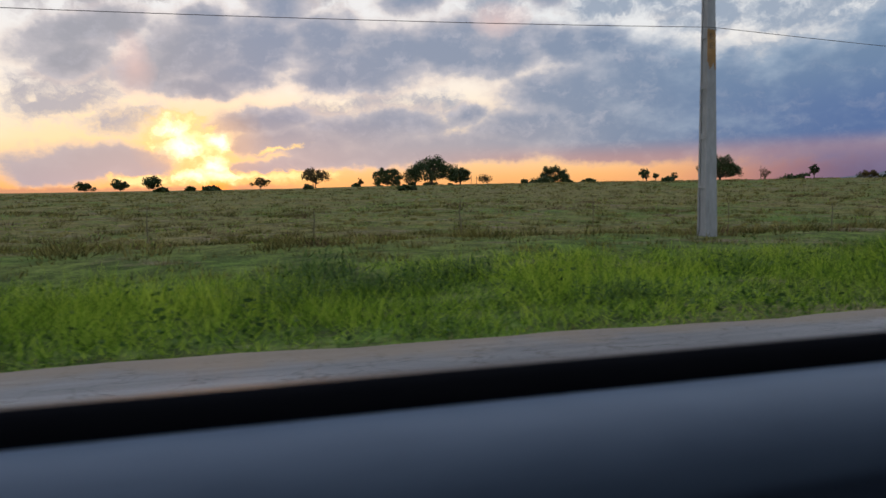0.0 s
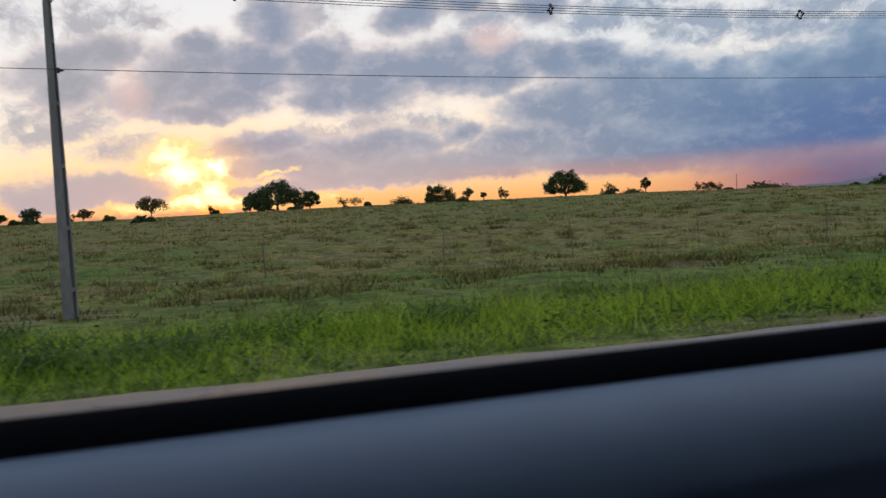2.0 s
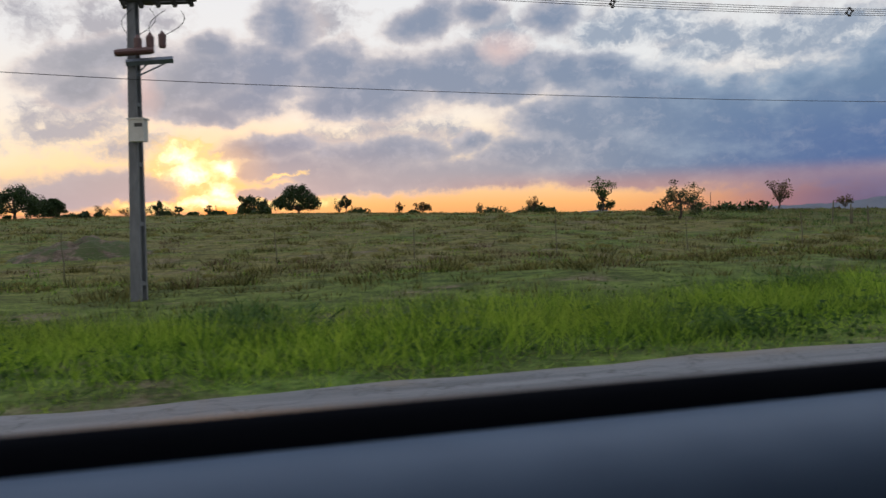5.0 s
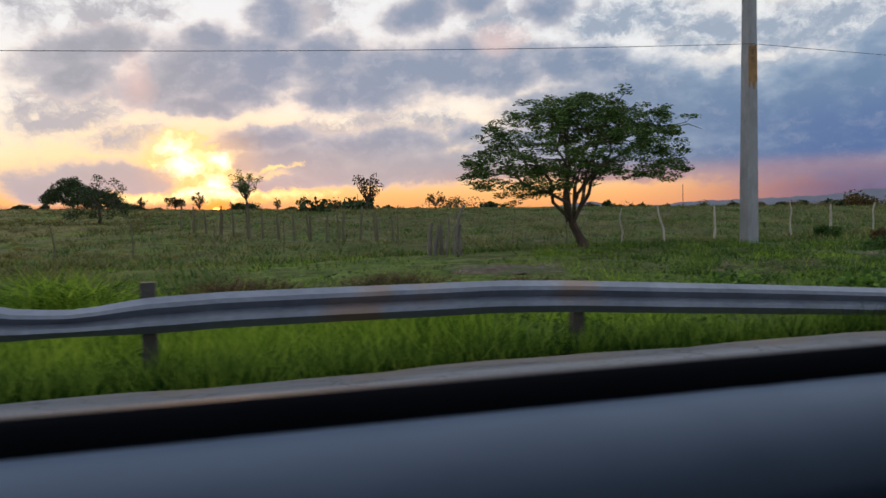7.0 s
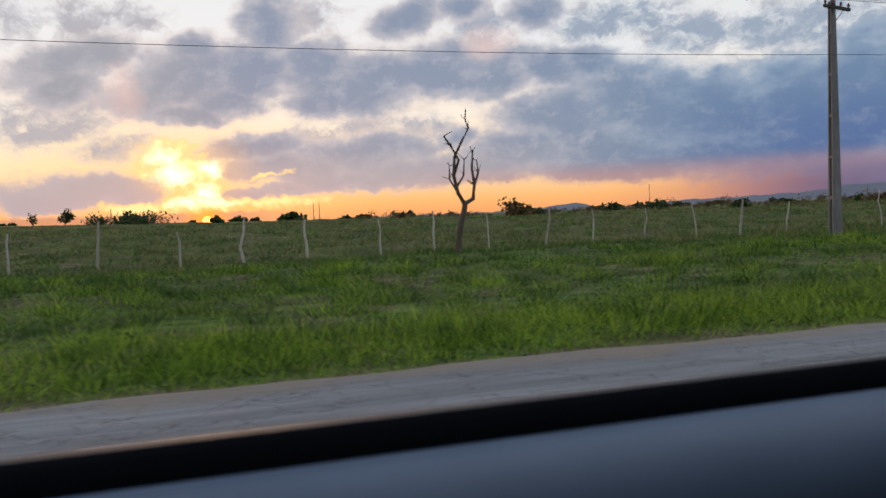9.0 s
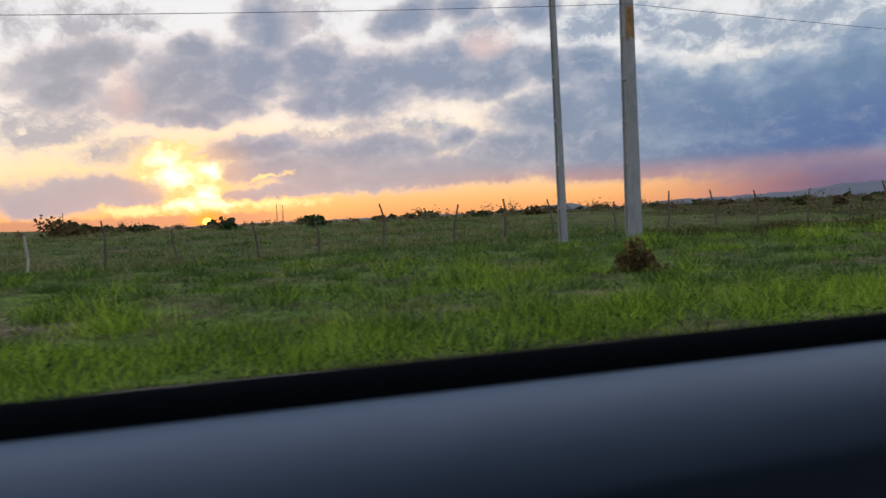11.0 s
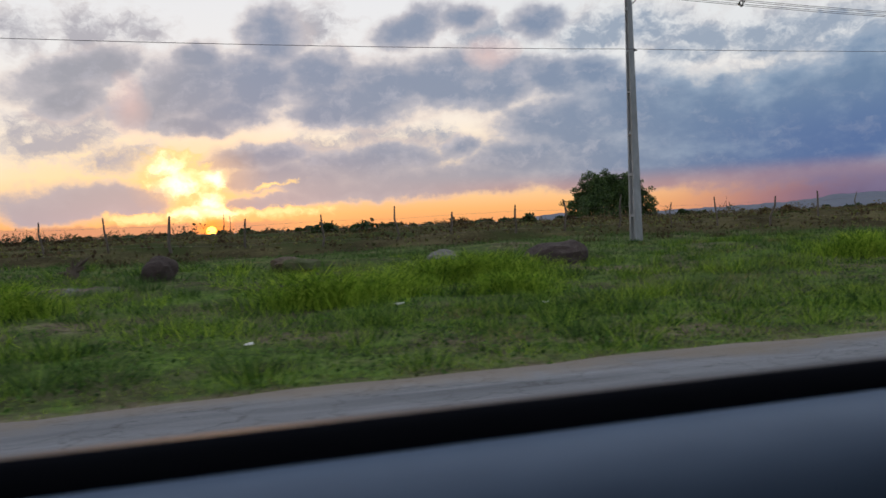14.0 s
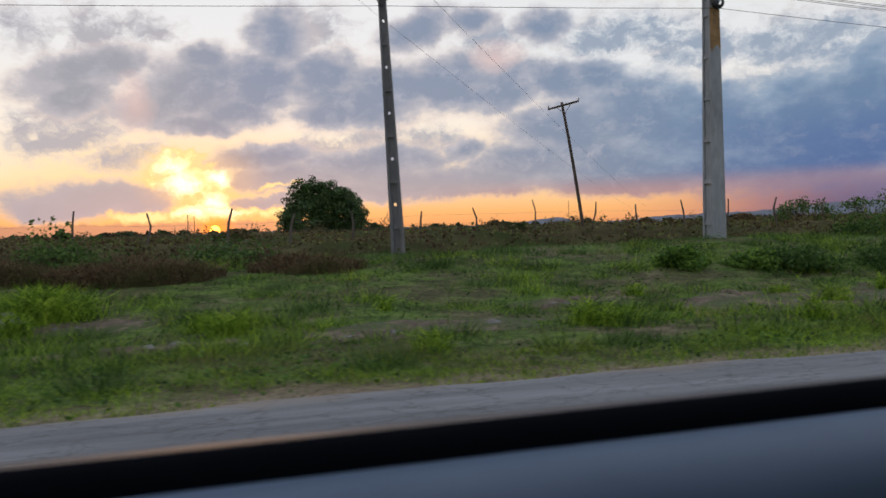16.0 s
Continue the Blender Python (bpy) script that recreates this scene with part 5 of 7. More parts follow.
def recloser_pole(root):
    z0 = root.location.z
    acc = Acc()
    acc.box((0, -0.18, 8.42 - z0), (1.9, 0.10, 0.11), Matrix.Rotation(radians(-4), 3, "Y"))
    acc.tube([(-0.7, -0.18, 8.36 - z0), (0, -0.14, 7.9 - z0)], 0.018, 4)
    acc.tube([(0.7, -0.18, 8.42 - z0), (0, -0.14, 7.9 - z0)], 0.018, 4)
    arm = part("cross_arm", acc, M["iron"], root, "dark cross arm with braces")
    for k in range(5):
        x = -0.85 + 0.42 * k
        suspended(arm, (x, -0.2, 8.38 - z0), (x + 0.16, -0.24, 8.08 - z0), 0.06)
        suspended(arm, (x, -0.2, 8.46 - z0), (x, -0.2, 8.74 - z0), 0.05)
    turn = Matrix.Rotation(radians(14), 3, "Z")
    tray = Acc()
    c = Vector((-0.54, -0.06, 6.94 - z0))
    tray.box(c, (0.62, 0.42, 0.36), turn)
    tray.box(c + Vector((0, 0, 0.185)), (0.66, 0.46, 0.025), turn)
    tray.box(c - Vector((0, 0, 0.165)), (0.66, 0.45, 0.03), turn)
    tank = part("tank", tray, M["grey_paint"], root, "blue-grey sheet-steel recloser tank")
    for k in range(3):
        p = c + turn @ Vector((-0.21 + 0.21 * k, 0.02, 0.19))
        up = Vector((-0.05, 0, 1))
        can = Acc()
        can.tube([p, p + up * 0.03, p + up * 0.28, p + up * 0.32], [0.12, 0.112, 0.108, 0.06], 12)
        can.tube([p + up * 0.24, p + up * 0.24 + turn @ Vector((-0.10, -0.16, 0.02))], [0.05, 0.045], 8)
        part("pole_unit", can, M["grey_paint"], tank, "blue-grey upright cylinder")
        bar = Acc()
        bar.tube([p + up * t for t in (0.31, 0.36, 0.39, 0.42, 0.45, 0.50)], [0.035, 0.055, 0.035, 0.055, 0.03, 0.015], 8)
        bar.tube([p + up * 0.24 + turn @ Vector((-0.10, -0.16, 0.02)), p + up * 0.24 + turn @ Vector((-0.16, -0.26, 0.03))], [0.05, 0.03], 8)
        part("bushing", bar, M["iron"], tank, "dark upright bushing")
    brace = Acc()
    for y in (-0.16, 0.14):
        top_l, top_r, low = c + turn @ Vector((-0.34, y, -0.18)), c + turn @ Vector((0.40, y, -0.18)), Vector((-0.40, y * 0.6, 6.24 - z0))
        brace.tube([top_l, top_r], 0.022, 4)
        brace.tube([top_l, low], 0.018, 4)
        brace.tube([low, (-0.12, y * 0.6, 6.24 - z0)], 0.018, 4)
        brace.tube([low, c + turn @ Vector((0.18, y, -0.18))], 0.016, 4)
    part("support", brace, M["iron"], root, "dark triangular steel bracket")
    box = Acc()
    b = Vector((0.24, -0.32, 5.82 - z0))
    box.box(b, (0.41, 0.40, 0.56))
    box.box(b + Vector((0, 0, 0.29)), (0.46, 0.45, 0.03))
    box.box(b + Vector((-0.02, 0, -0.31)), (0.07, 0.07, 0.07))
    control = part("control_box", box, M["grey_paint"], root, "blue-grey control box with an overhanging lid")
    door = Acc()
    door.box(b + Vector((0, -0.206, -0.01)), (0.34, 0.016, 0.46))
    part("door", door, M["grey_paint"], control)
    latch = Acc()
    latch.box(b + Vector((0.05, -0.222, 0.05)), (0.05, 0.015, 0.03))
    part("latch", latch, M["iron"], control, "dark latch")
    for k in range(3):
        p = c + turn @ Vector((-0.23 + 0.20 * k, 0.05, 0.69))
        for a, q, side in ((p, (-0.62 + 0.36 * k, -0.24, 8.08 - z0), (-0.10, 0, 0.0)), (p - Vector((0.14, 0.25, 0.2)), (-0.1, -0.16, 7.92 - z0 - 0.06 * k), (-0.5 + 0.09 * k, 0, 0.16)), ((0.1, -0.16, 7.95 - z0 - 0.05 * k), (0.55 + 0.1 * k, -0.24, 8.12 - z0), (0.12, 0, -0.10))):
            a, q, side = np.array(a, float), np.array(q, float), np.array(side, float)
            wire = Acc()
            wire.tube([a + (q - a) * t + side * math.sin(math.pi * t) for t in np.linspace(0, 1, 9)], 0.011, 4)
            part("jumper", wire, M["cable"], root, "thin black jumper wire")


recloser_pole(pL)


def leaning_pole():
    g = at(373.25, 44.7)
    k = 9.3 - g
    root = thing("wooden_pole", (373.25, 44.7, g), "dark leaning wooden pole with a single cross arm", "utility pole")
    acc = Acc()
    top = (-1.15, 0.4, k + 0.18)
    acc.tube([(0.1, 0, -0.3), (-0.2, 0.1, k * 0.25), (-0.47, 0.2, k * 0.5), (-0.80, 0.3, k * 0.77), top], [0.13, 0.12, 0.11, 0.10, 0.085], 8)
    part("shaft", acc, M["bark"], root)
    arm = Acc()
    arm.box((-1.08, 0.28, k - 0.04), (2.3, 0.11, 0.13), Matrix.Rotation(radians(-15), 3, "Y"))
    for s in (-1, 1):
        arm.tube([(-1.08 + s * 0.55, 0.27, k - 0.04 + s * 0.147), (-0.98, 0.27, k - 0.6)], 0.022, 4)
    a = part("cross_arm", arm, M["bark"], root, "dark wooden cross arm")
    for s in (-1.1, -0.15, 1.1):
        pin_insulator(a, (-1.08 + s, 0.28, k + 0.02 + s * 0.268))


leaning_pole()
for k in range(2):
    cable("old_wire", [(333.0 + 2.2 * k, -10.0, 10.6), (397.7 + 2.2 * k, 80.0, 2.9)], 0.05, 0.0045, "thin slack old wire that crosses high over the road", "cable", M["wire"], group="old branch line")


# ---- the pasture fence ----
def fence_y(x):
    return 30 + 0.6 * math.sin(x * 0.02) + 0.4 * math.sin(x * 0.071)


def build_fence():
    rng = np.random.default_rng(21)
    x0 = -24.0
    root = thing("fence", (x0, fence_y(x0), at(x0, fence_y(x0))), "old wire fence on crooked weathered wooden posts", "fence")
    base = Vector(root.location)
    tops = []
    x = x0
    while x < 490:
        y = fence_y(x)
        z = at(x, y)
        h = rng.uniform(1.35, 1.85)
        crook = 0.12 if x > 168 else 0.06
        dx, dy = rng.normal(0, crook), rng.normal(0, crook)
        r = rng.uniform(0.035, 0.06) * (0.6 if x < 165 else 1.0)
        acc = Acc()
        pts = [Vector((x, y, z - 0.25)) - base]
        for t in (0.35, 0.7, 1.0):
            pts.append(Vector((x + dx * t + rng.normal(0, crook * 0.5), y + dy * t, z + h * t)) - base)
        acc.tube(pts, [r * 1.1, r, r * 0.9, r * 0.65], 6)
        part("post", acc, M["post"] if 168 < x < 236 else M["brown_post"] if x < 168 else M["old_post"], root)
        tops.append((x + dx * 0.6, y + dy * 0.6, z))
        x += rng.uniform(2.2, 3.1) * (2.6 if x < 140 else 1.0)
    for k, hh in enumerate((0.45, 0.85, 1.22)):
        acc = Acc()
        acc.tube([Vector((a, b, c + hh)) - base for a, b, c in tops], 0.0035, 3)
        part("wire", acc, M["wire"], root, "rusty wire strand")


def paddock_fence():
    """A second row of pale stakes that leaves the road's fence and runs back into the field."""
    rng = np.random.default_rng(22)
    root = thing("paddock_fence", (168.0, 29.5, at(168.0, 29.5)), "row of pale crooked stakes running back into the pasture", "fence")
    base = Vector(root.location)
    tops = []
    for k in range(22):
        t = (k + 0.5 * math.sin(k * 2.1)) / 21
        x, y = 160.2 - 9.8 * t, 32.7 + 9.8 * t ** 1.25
        z = at(x, y)
        h = rng.uniform(1.1, 1.6)
        acc = Acc()
        dx = rng.normal(0, 0.08)
        pts = [Vector((x, y, z - 0.2)) - base, Vector((x + dx * 0.5, y, z + h * 0.5)) - base, Vector((x + dx, y, z + h)) - base]
        acc.tube(pts, [0.06, 0.055, 0.04], 6)
        part("post", acc, M["brown_post"], root)
        tops.append((x, y, z))
    for hh in (0.5, 1.0):
        acc = Acc()
        acc.tube([Vector((a, b, c + hh)) - base for a, b, c in tops], 0.007, 3)
        part("wire", acc, M["wire"], root, "rusty wire strand")


build_fence()
paddock_fence()


# ---- the crash barrier ----
def guard_rail():
    """A crumpled W-beam: leaning back and sunk in the grass at one end, upright and dented further on."""
    xs = [138.0, 141.0, 142.5, 144.3, 144.8, 145.3, 145.7, 146.2, 146.8, 147.45, 148.3, 148.75, 149.1, 149.6, 149.9, 150.6, 151.2, 151.6, 151.95, 152.25, 152.55, 153.2, 154.2, 155.7, 156.4, 158.2, 160.2, 162.0, 163.0]
    tops = [0.30, 0.35, 0.33, 0.33, 0.37, 0.45, 0.49, 0.54, 0.61, 0.72, 0.73, 0.80, 0.85, 0.87, 0.83, 0.79, 0.74, 0.63, 0.59, 0.62, 0.67, 0.69, 0.69, 0.68, 0.65, 0.54, 0.40, 0.20, -0.05]
    root = thing("guard_rail", (152.0, 6.5, at(152.0, 6.6)), "bent galvanised crash barrier half sunk in the verge grass", "crash barrier")
    base = Vector(root.location)
    fine = np.arange(138.0, 163.0, 0.2)
    tz = np.interp(fine, xs, tops)
    prof = [(0.0, 0.0), (-0.075, -0.055), (-0.08, -0.095), (-0.01, -0.15), (-0.075, -0.205), (-0.08, -0.245), (0.0, -0.31)]
    prof += [(y + 0.007, z) for y, z in prof[::-1]]
    acc = Acc()
    n = len(prof)
    pts = []
    for x, z in zip(fine, tz):
        lean = radians(float(np.interp(x, [143.0, 145.0, 148.0, 149.8], [52, 52, 46, 6])))
        turned = [(y * math.cos(lean) + (q + 0.31) * math.sin(lean), (q + 0.31) * math.cos(lean) - y * math.sin(lean)) for y, q in prof]
        if 149.8 < x < 155.5:
            squash = min(1.0, max(0.6, (z - 0.37) / 0.31))
            turned = [(y, q * squash) for y, q in turned]
        rise = max(q for _, q in turned)
        bend = 0.03 * math.sin(x * 0.5) + 0.02 * math.sin(x * 1.9) + float(np.interp(x, [138, 145, 147], [0.22, 0.15, 0.0])) + float(np.interp(x, [151.2, 151.9, 152.5], [0.0, 0.10, 0.0]))
        pts += [Vector((x, 6.5 + bend + y, z + q - rise)) - base for y, q in turned]
    faces = [(i * n + k, i * n + (k + 1) % n, (i + 1) * n + (k + 1) % n, (i + 1) * n + k) for i in range(len(fine) - 1) for k in range(n)]
    acc.add(pts, faces)
    part("beam", acc, M["steel"], root, "dented W-shaped steel beam")
    for x, over in ((145.2, -0.12), (149.2, -0.04), (152.6, 0.12), (156.6, -0.02), (160.4, -0.02)):
        p = Acc()
        g = at(x, 6.65)
        t = float(np.interp(x, xs, tops)) + over
        p.box(Vector((x, 6.68, (g - 0.3 + t) / 2)) - base, (0.12, 0.10, t - g + 0.3))
        part("post", p, M["iron"], root, "short dark steel post")


guard_rail()


def kerb_piece(x, y, length, turn, seed):
    """A broken length of concrete kerb lying in the grass."""
    rng = np.random.default_rng(seed)
    root = thing("kerb_piece", (x, y, at(x, y)), "broken piece of pale concrete kerb in the verge grass", "concrete block", "broken kerb pieces", turn)
    acc = Acc()
    m = 7
    pts = []
    for k in range(m):
        u = (k / (m - 1) - 0.5) * length
        for dy, dz in ((-0.09, -0.08), (-0.08, 0.10), (-0.05, 0.135), (0.06, 0.14), (0.09, -0.08)):
            pts.append((u + rng.normal(0, 0.012), dy + rng.normal(0, 0.008), dz + rng.normal(0, 0.008)))
    faces = [(i * 5 + k, i * 5 + (k + 1) % 5, (i + 1) * 5 + (k + 1) % 5, (i + 1) * 5 + k) for i in range(m - 1) for k in range(5)]
    acc.add(pts, faces + [(0, 1, 2, 3, 4), tuple((m - 1) * 5 + k for k in (4, 3, 2, 1, 0))])
    part("block", acc, M["pale_rock"], root)


kerb_piece(146.1, 6.30, 0.75, 4, 3)
kerb_piece(147.0, 6.28, 0.6, -3, 4)

# ---- trees on the rise and in the field ----
SMALL = "small far-off tree with a thin open crown"
# the brown leaf on some of these paints backlit haze into their crowns
for x, y, h, w, seed, kind in ((70.7, 282.9, 4.2, 8.7, 131, "leaf_brown"), (83.1, 229.3, 3.2, 5.0, 132, "leaf_brown"), (113.0, 179.0, 4.0, 2.2, 133, "leaf_dark"), (129.9, 152.7, 3.2, 3.8, 134, "leaf_brown"), (161.6, 155.5, 3.0, 2.6, 135, "leaf_dark"),
                               (149.0, 94.0, 2.6, 2.2, 136, "leaf_brown"), (161.8, 99.1, 2.1, 1.9, 137, "leaf_dark"), (104.0, 152.0, 2.4, 2.2, 138, "leaf_dark"), (112.0, 240.0, 3.6, 5.5, 139, "leaf_brown"), (76.0, 205.0, 3.0, 4.6, 140, "leaf_brown"),
                               (40.0, 215.0, 2.8, 2.6, 141, "leaf_brown"), (138.0, 131.0, 2.2, 2.0, 142, "leaf_brown")):
    tree("tree", x, y, SMALL, "tree", h, w, h * 0.14, M[kind], seed, 190, 0.0009 * y + 0.05, 22, group="small trees on the rise")
for x, y, h, w in ((91.7, 199.5, 1.8, 8.5), (173.3, 153.9, 2.2, 8.4), (104.0, 196.0, 1.4, 5.0), (133.0, 148.0, 1.3, 6.0), (155.0, 128.0, 1.6, 6.5), (186.0, 110.0, 1.8, 9.0), (64.0, 226.0, 1.4, 5.0)):
    bush("bush", x, y, "low dark bush on the pasture's rise", h, w, M["leaf_dark"], int(x * 11), 900, 0.0011 * y + 0.05, group="scrub")
DT = "dark broad-crowned tree standing on the pasture's rise"
tree("tree", 25.75, 203.6, "sparse tree with thin yellowish foliage on the rise", "tree", 5.6, 8.8, 1.3, M["leaf_brown"], 31, 900, 0.34, 34)
tree("tree", 10.8, 196.6, "small thin-leaved tree on the rise", "tree", 3.4, 5.0, 0.8, M["leaf_brown"], 32, 420, 0.3, 18)
tree("tree", -26.0, 303.0, DT, "tree", 5.4, 9.0, 0.8, M["leaf_dark"], 33, 800, 0.5, 26)
tree("tree", -38.0, 306.0, DT, "tree", 4.4, 8.0, 0.6, M["leaf_dark"], 34, 600, 0.5, 20)
tree("tree", -56.0, 336.0, DT, "tree", 4.2, 8.5, 0.6, M["leaf_dark"], 35, 600, 0.5, 20)
tree("tree", 57.4, 198.7, DT, "tree", 7.8, 15.6, 1.7, M["leaf_dark"], 36, 6000, 0.28, 150, trunk_r=0.35, floor=-0.1, spread=0.055, dome=0.3)
tree("tree", 66.0, 199.5, DT, "tree", 4.8, 7.0, 0.9, M["leaf_dark"], 236, 1600, 0.28, 50, trunk_r=0.2, floor=-0.15, spread=0.06, dome=0.3)
tree("tree", 53.6, 241.8, DT, "tree", 7.0, 11.0, 0.6, M["leaf_dark"], 37, 3000, 0.34, 90, floor=-0.25, spread=0.05, dome=0.3)
tree("tree", 113.7, 241.4, DT, "tree", 7.0, 12.0, 0.4, M["leaf_dark"], 38, 3600, 0.34, 110, floor=-0.25, spread=0.05, dome=0.3)
tree("tree", 94.9, 150.5, "slight young tree with an open crown", "tree", 3.0, 3.4, 0.9, M["leaf_dark"], 39, 320, 0.22, 16)
tree("tree", 98.6, 151.2, "slight young tree with an open crown", "tree", 2.1, 2.0, 0.6, M["leaf_dark"], 40, 200, 0.2, 10)
tree("tree", 122.2, 159.7, "round dark dome-shaped tree on a short trunk", "tree", 6.3, 11.4, 0.9, M["leaf_dark"], 41, 5000, 0.25, 170, trunk_r=0.28, floor=-0.2, spread=0.045, dome=0.36)
tree("tree", 129.0, 135.7, "slight young tree with an open crown", "tree", 3.6, 3.0, 1.1, M["leaf_dark"], 42, 360, 0.22, 16)
tree("tree", 143.2, 134.2, "small low tree with an open crown", "tree", 2.6, 4.2, 0.6, M["leaf_brown"], 43, 420, 0.22, 18)
tree("tree", 173.9, 120.2, "small low tree with an open crown", "tree", 2.6, 4.0, 0.6, M["leaf_dark"], 44, 420, 0.2, 18)
tree("tree", 154.4, 84.1, "slender tall tree with loose tufts of leaves", "tree", 4.7, 3.5, 1.6, M["leaf"], 45, 900, 0.11, 34, spread=0.08)
tree("tree", 144.7, 52.4, "flat-topped umbrella tree with drooping crown", "tree", 3.45, 4.3, 1.7, M["leaf_dark"], 46, 2600, 0.08, 80, floor=-0.02, spread=0.05, dome=0.2)
tree("tree", 164.5, 64.6, "half-bare shrubby tree with few leaves", "tree", 3.3, 3.4, 0.9, M["leaf_brown"], 47, 360, 0.13, 24)
tree("tree", 170.0, 61.6, "half-bare shrubby tree with few leaves", "tree", 1.7, 2.4, 0.5, M["leaf_brown"], 48, 240, 0.1, 16)
for x, y, h, w, seed in ((382.0, 35.0, 1.9, 4.0, 61), (387.2, 35.0, 2.2, 4.2, 62)):
    tree("tree", x, y, "low round tree rising out of the scrub", "tree", h, w, 0.4, M["leaf"], seed, 1500, 0.09, 46, floor=-0.4, spread=0.06, dome=0.3)
tree("mango_tree", 362.6, 101.3, "dense round dark green tree above the thicket", "tree", 7.5, 14.2, 0.7, M["leaf_dense"], 49, 30000, 0.19, 900, trunk_r=0.35, floor=-0.24, spread=0.028, dome=0.22)


def acacia():
    """The spreading flat-crowned tree beside the road."""
    rng = np.random.default_rng(50)
    x, y = 164.2, 22.0
    root = thing("acacia_tree", (x, y, at(x, y) - 0.05), "spreading acacia with feathery green leaves and forked trunk", "tree")
    wood = Acc()
    fork = np.array([-0.28, 0.0, 0.85])
    wood.tube([(0.25, 0, -0.2), (0.12, 0, 0.1), (0.0, 0, 0.35), (-0.14, 0.02, 0.62), fork], [0.30, 0.20, 0.15, 0.135, 0.13], 9)
    mains = [(-2.1, 0.3, 3.4), (-1.2, -0.7, 4.2), (-0.2, 0.6, 4.6), (0.9, -0.4, 4.5), (1.8, 0.5, 4.2), (2.7, 0.0, 3.9), (-2.9, -0.2, 2.6), (0.3, 1.4, 4.0), (0.2, -1.5, 4.0)]
    tips = []
    for mx, my, mz in mains:
        end = np.array([mx, my, mz])
        p = branch_path(fork + rng.normal(0, 0.05, 3), end, rng, 0.05, 5, 0.10)
        wood.tube(p, np.linspace(0.07, 0.026, 6), 6)
        for k in range(8):
            a = p[rng.integers(2, 6)]
            d = rng.normal(0, 1, 3) * np.array([1.0, 1.0, 0.35]) + np.array([0.12 * mx, 0.1 * my, 0.22])
            b = a + d * rng.uniform(0.45, 0.85)
            q = branch_path(a, b, rng, 0.07, 3, 0.04)
            wood.tube(q, np.linspace(0.026, 0.009, 4), 4)
            for j in range(4):
                c = q[rng.integers(1, 4)]
                e = c + rng.normal(0, 1, 3) * np.array([0.36, 0.36, 0.14]) + np.array([0, 0, 0.05])
                wood.tube([c, (c + e) / 2 + rng.normal(0, 0.03, 3), e], [0.009, 0.006, 0.004], 3)
                tips.append(e)
    part("trunk", wood, M["bark"], root, "dark forked trunk and limbs")
    # the umbrella's outline: tips stay under a dome that droops at its rim
    tips = np.array(tips)
    extra = []
    while len(extra) < 380:
        p = rng.uniform(-1, 1, 2)
        r2 = p @ p
        if r2 < 1:
            z = 3.2 + 1.75 * (1 - r2) ** 0.6 - 0.9 * rng.random() ** 1.6 + 0.22 * math.sin(p[0] * 7) * math.cos(p[1] * 6)
            if rng.random() < 0.85:
                extra.append((p[0] * 3.7 - 0.15, p[1] * 3.0, z - 0.35 * (p[0] < -0.5)))
    rim = []
    for k in range(150):
        q = rng.uniform(0, 2 * math.pi)
        rim.append((3.55 * math.cos(q) * rng.uniform(0.8, 1.05) - 0.15, 2.9 * math.sin(q), 2.55 + rng.uniform(-0.35, 0.6) - 0.25 * (math.cos(q) < -0.3)))
    centres = np.concatenate([tips, np.array(extra), np.array(rim)])
    v, f = leafage(centres, np.array([0.17, 0.17, 0.06]), 46000, 0.062, rng, 0.5)
    part("crown", raw_mesh("crown", v, f, M["leaf"]), None, root, "feathery green foliage in flat layers")


acacia()


def dead_tree():
    x, y = 204.15, 22.4
    root = thing("dead_tree", (x, y, at(x, y)), "bare dead tree with broken twisted limbs", "tree")
    rng = np.random.default_rng(51)
    acc = Acc()
    acc.tube([(0, 0, -0.2), (0.02, 0, 0.4), (0.1, 0, 0.9), (0.25, 0.02, 1.4), (0.28, 0, 1.6)], [0.12, 0.10, 0.095, 0.09, 0.085], 7)
    limbs = [
        ([(0.28, 0, 1.55), (0.05, 0, 1.95), (-0.05, 0.05, 2.5), (0.12, 0, 3.0), (-0.12, 0.02, 3.45), (-0.35, 0, 3.75)], 0.075),
        ([(-0.05, 0.05, 2.5), (-0.02, 0, 3.1), (0.25, 0, 3.6), (0.5, 0.05, 4.0), (0.38, 0, 4.3), (0.42, 0, 4.62)], 0.05),
        ([(0.28, 0, 1.6), (0.55, -0.02, 1.75), (0.62, 0, 2.2), (0.55, 0, 2.7), (0.6, 0.02, 3.2)], 0.08),
        ([(0.62, 0, 2.2), (0.78, 0.05, 2.6), (0.72, 0, 2.95)], 0.05),
        ([(0.05, 0, 1.95), (-0.2, 0.05, 2.4), (-0.2, 0, 2.8)], 0.04),
        ([(0.0, 0, 2.1), (0.25, -0.05, 2.5), (0.3, 0, 3.0)], 0.045)]
    for pts, r in limbs:
        acc.tube(pts, np.linspace(r, r * 0.35, len(pts)), 6)
        for k in range(5):
            a = np.array(pts[rng.integers(1, len(pts))])
            b = a + np.array([rng.normal(0, 0.16), rng.normal(0, 0.1), rng.uniform(0.02, 0.3)])
            acc.tube([a, (a + b) / 2 + rng.normal(0, 0.02, 3), b], [r * 0.3, r * 0.22, r * 0.1], 4)
    part("trunk", acc, M["bark"], root, "grey-brown dead wood")


dead_tree()
bare_shrub("bare_shrub", 275.95, 22.1, "leafless brown shrub with many fine twigs", 3.66 - at(275.95, 22.1), 1.75, 52, 13, 40, r=0.016)


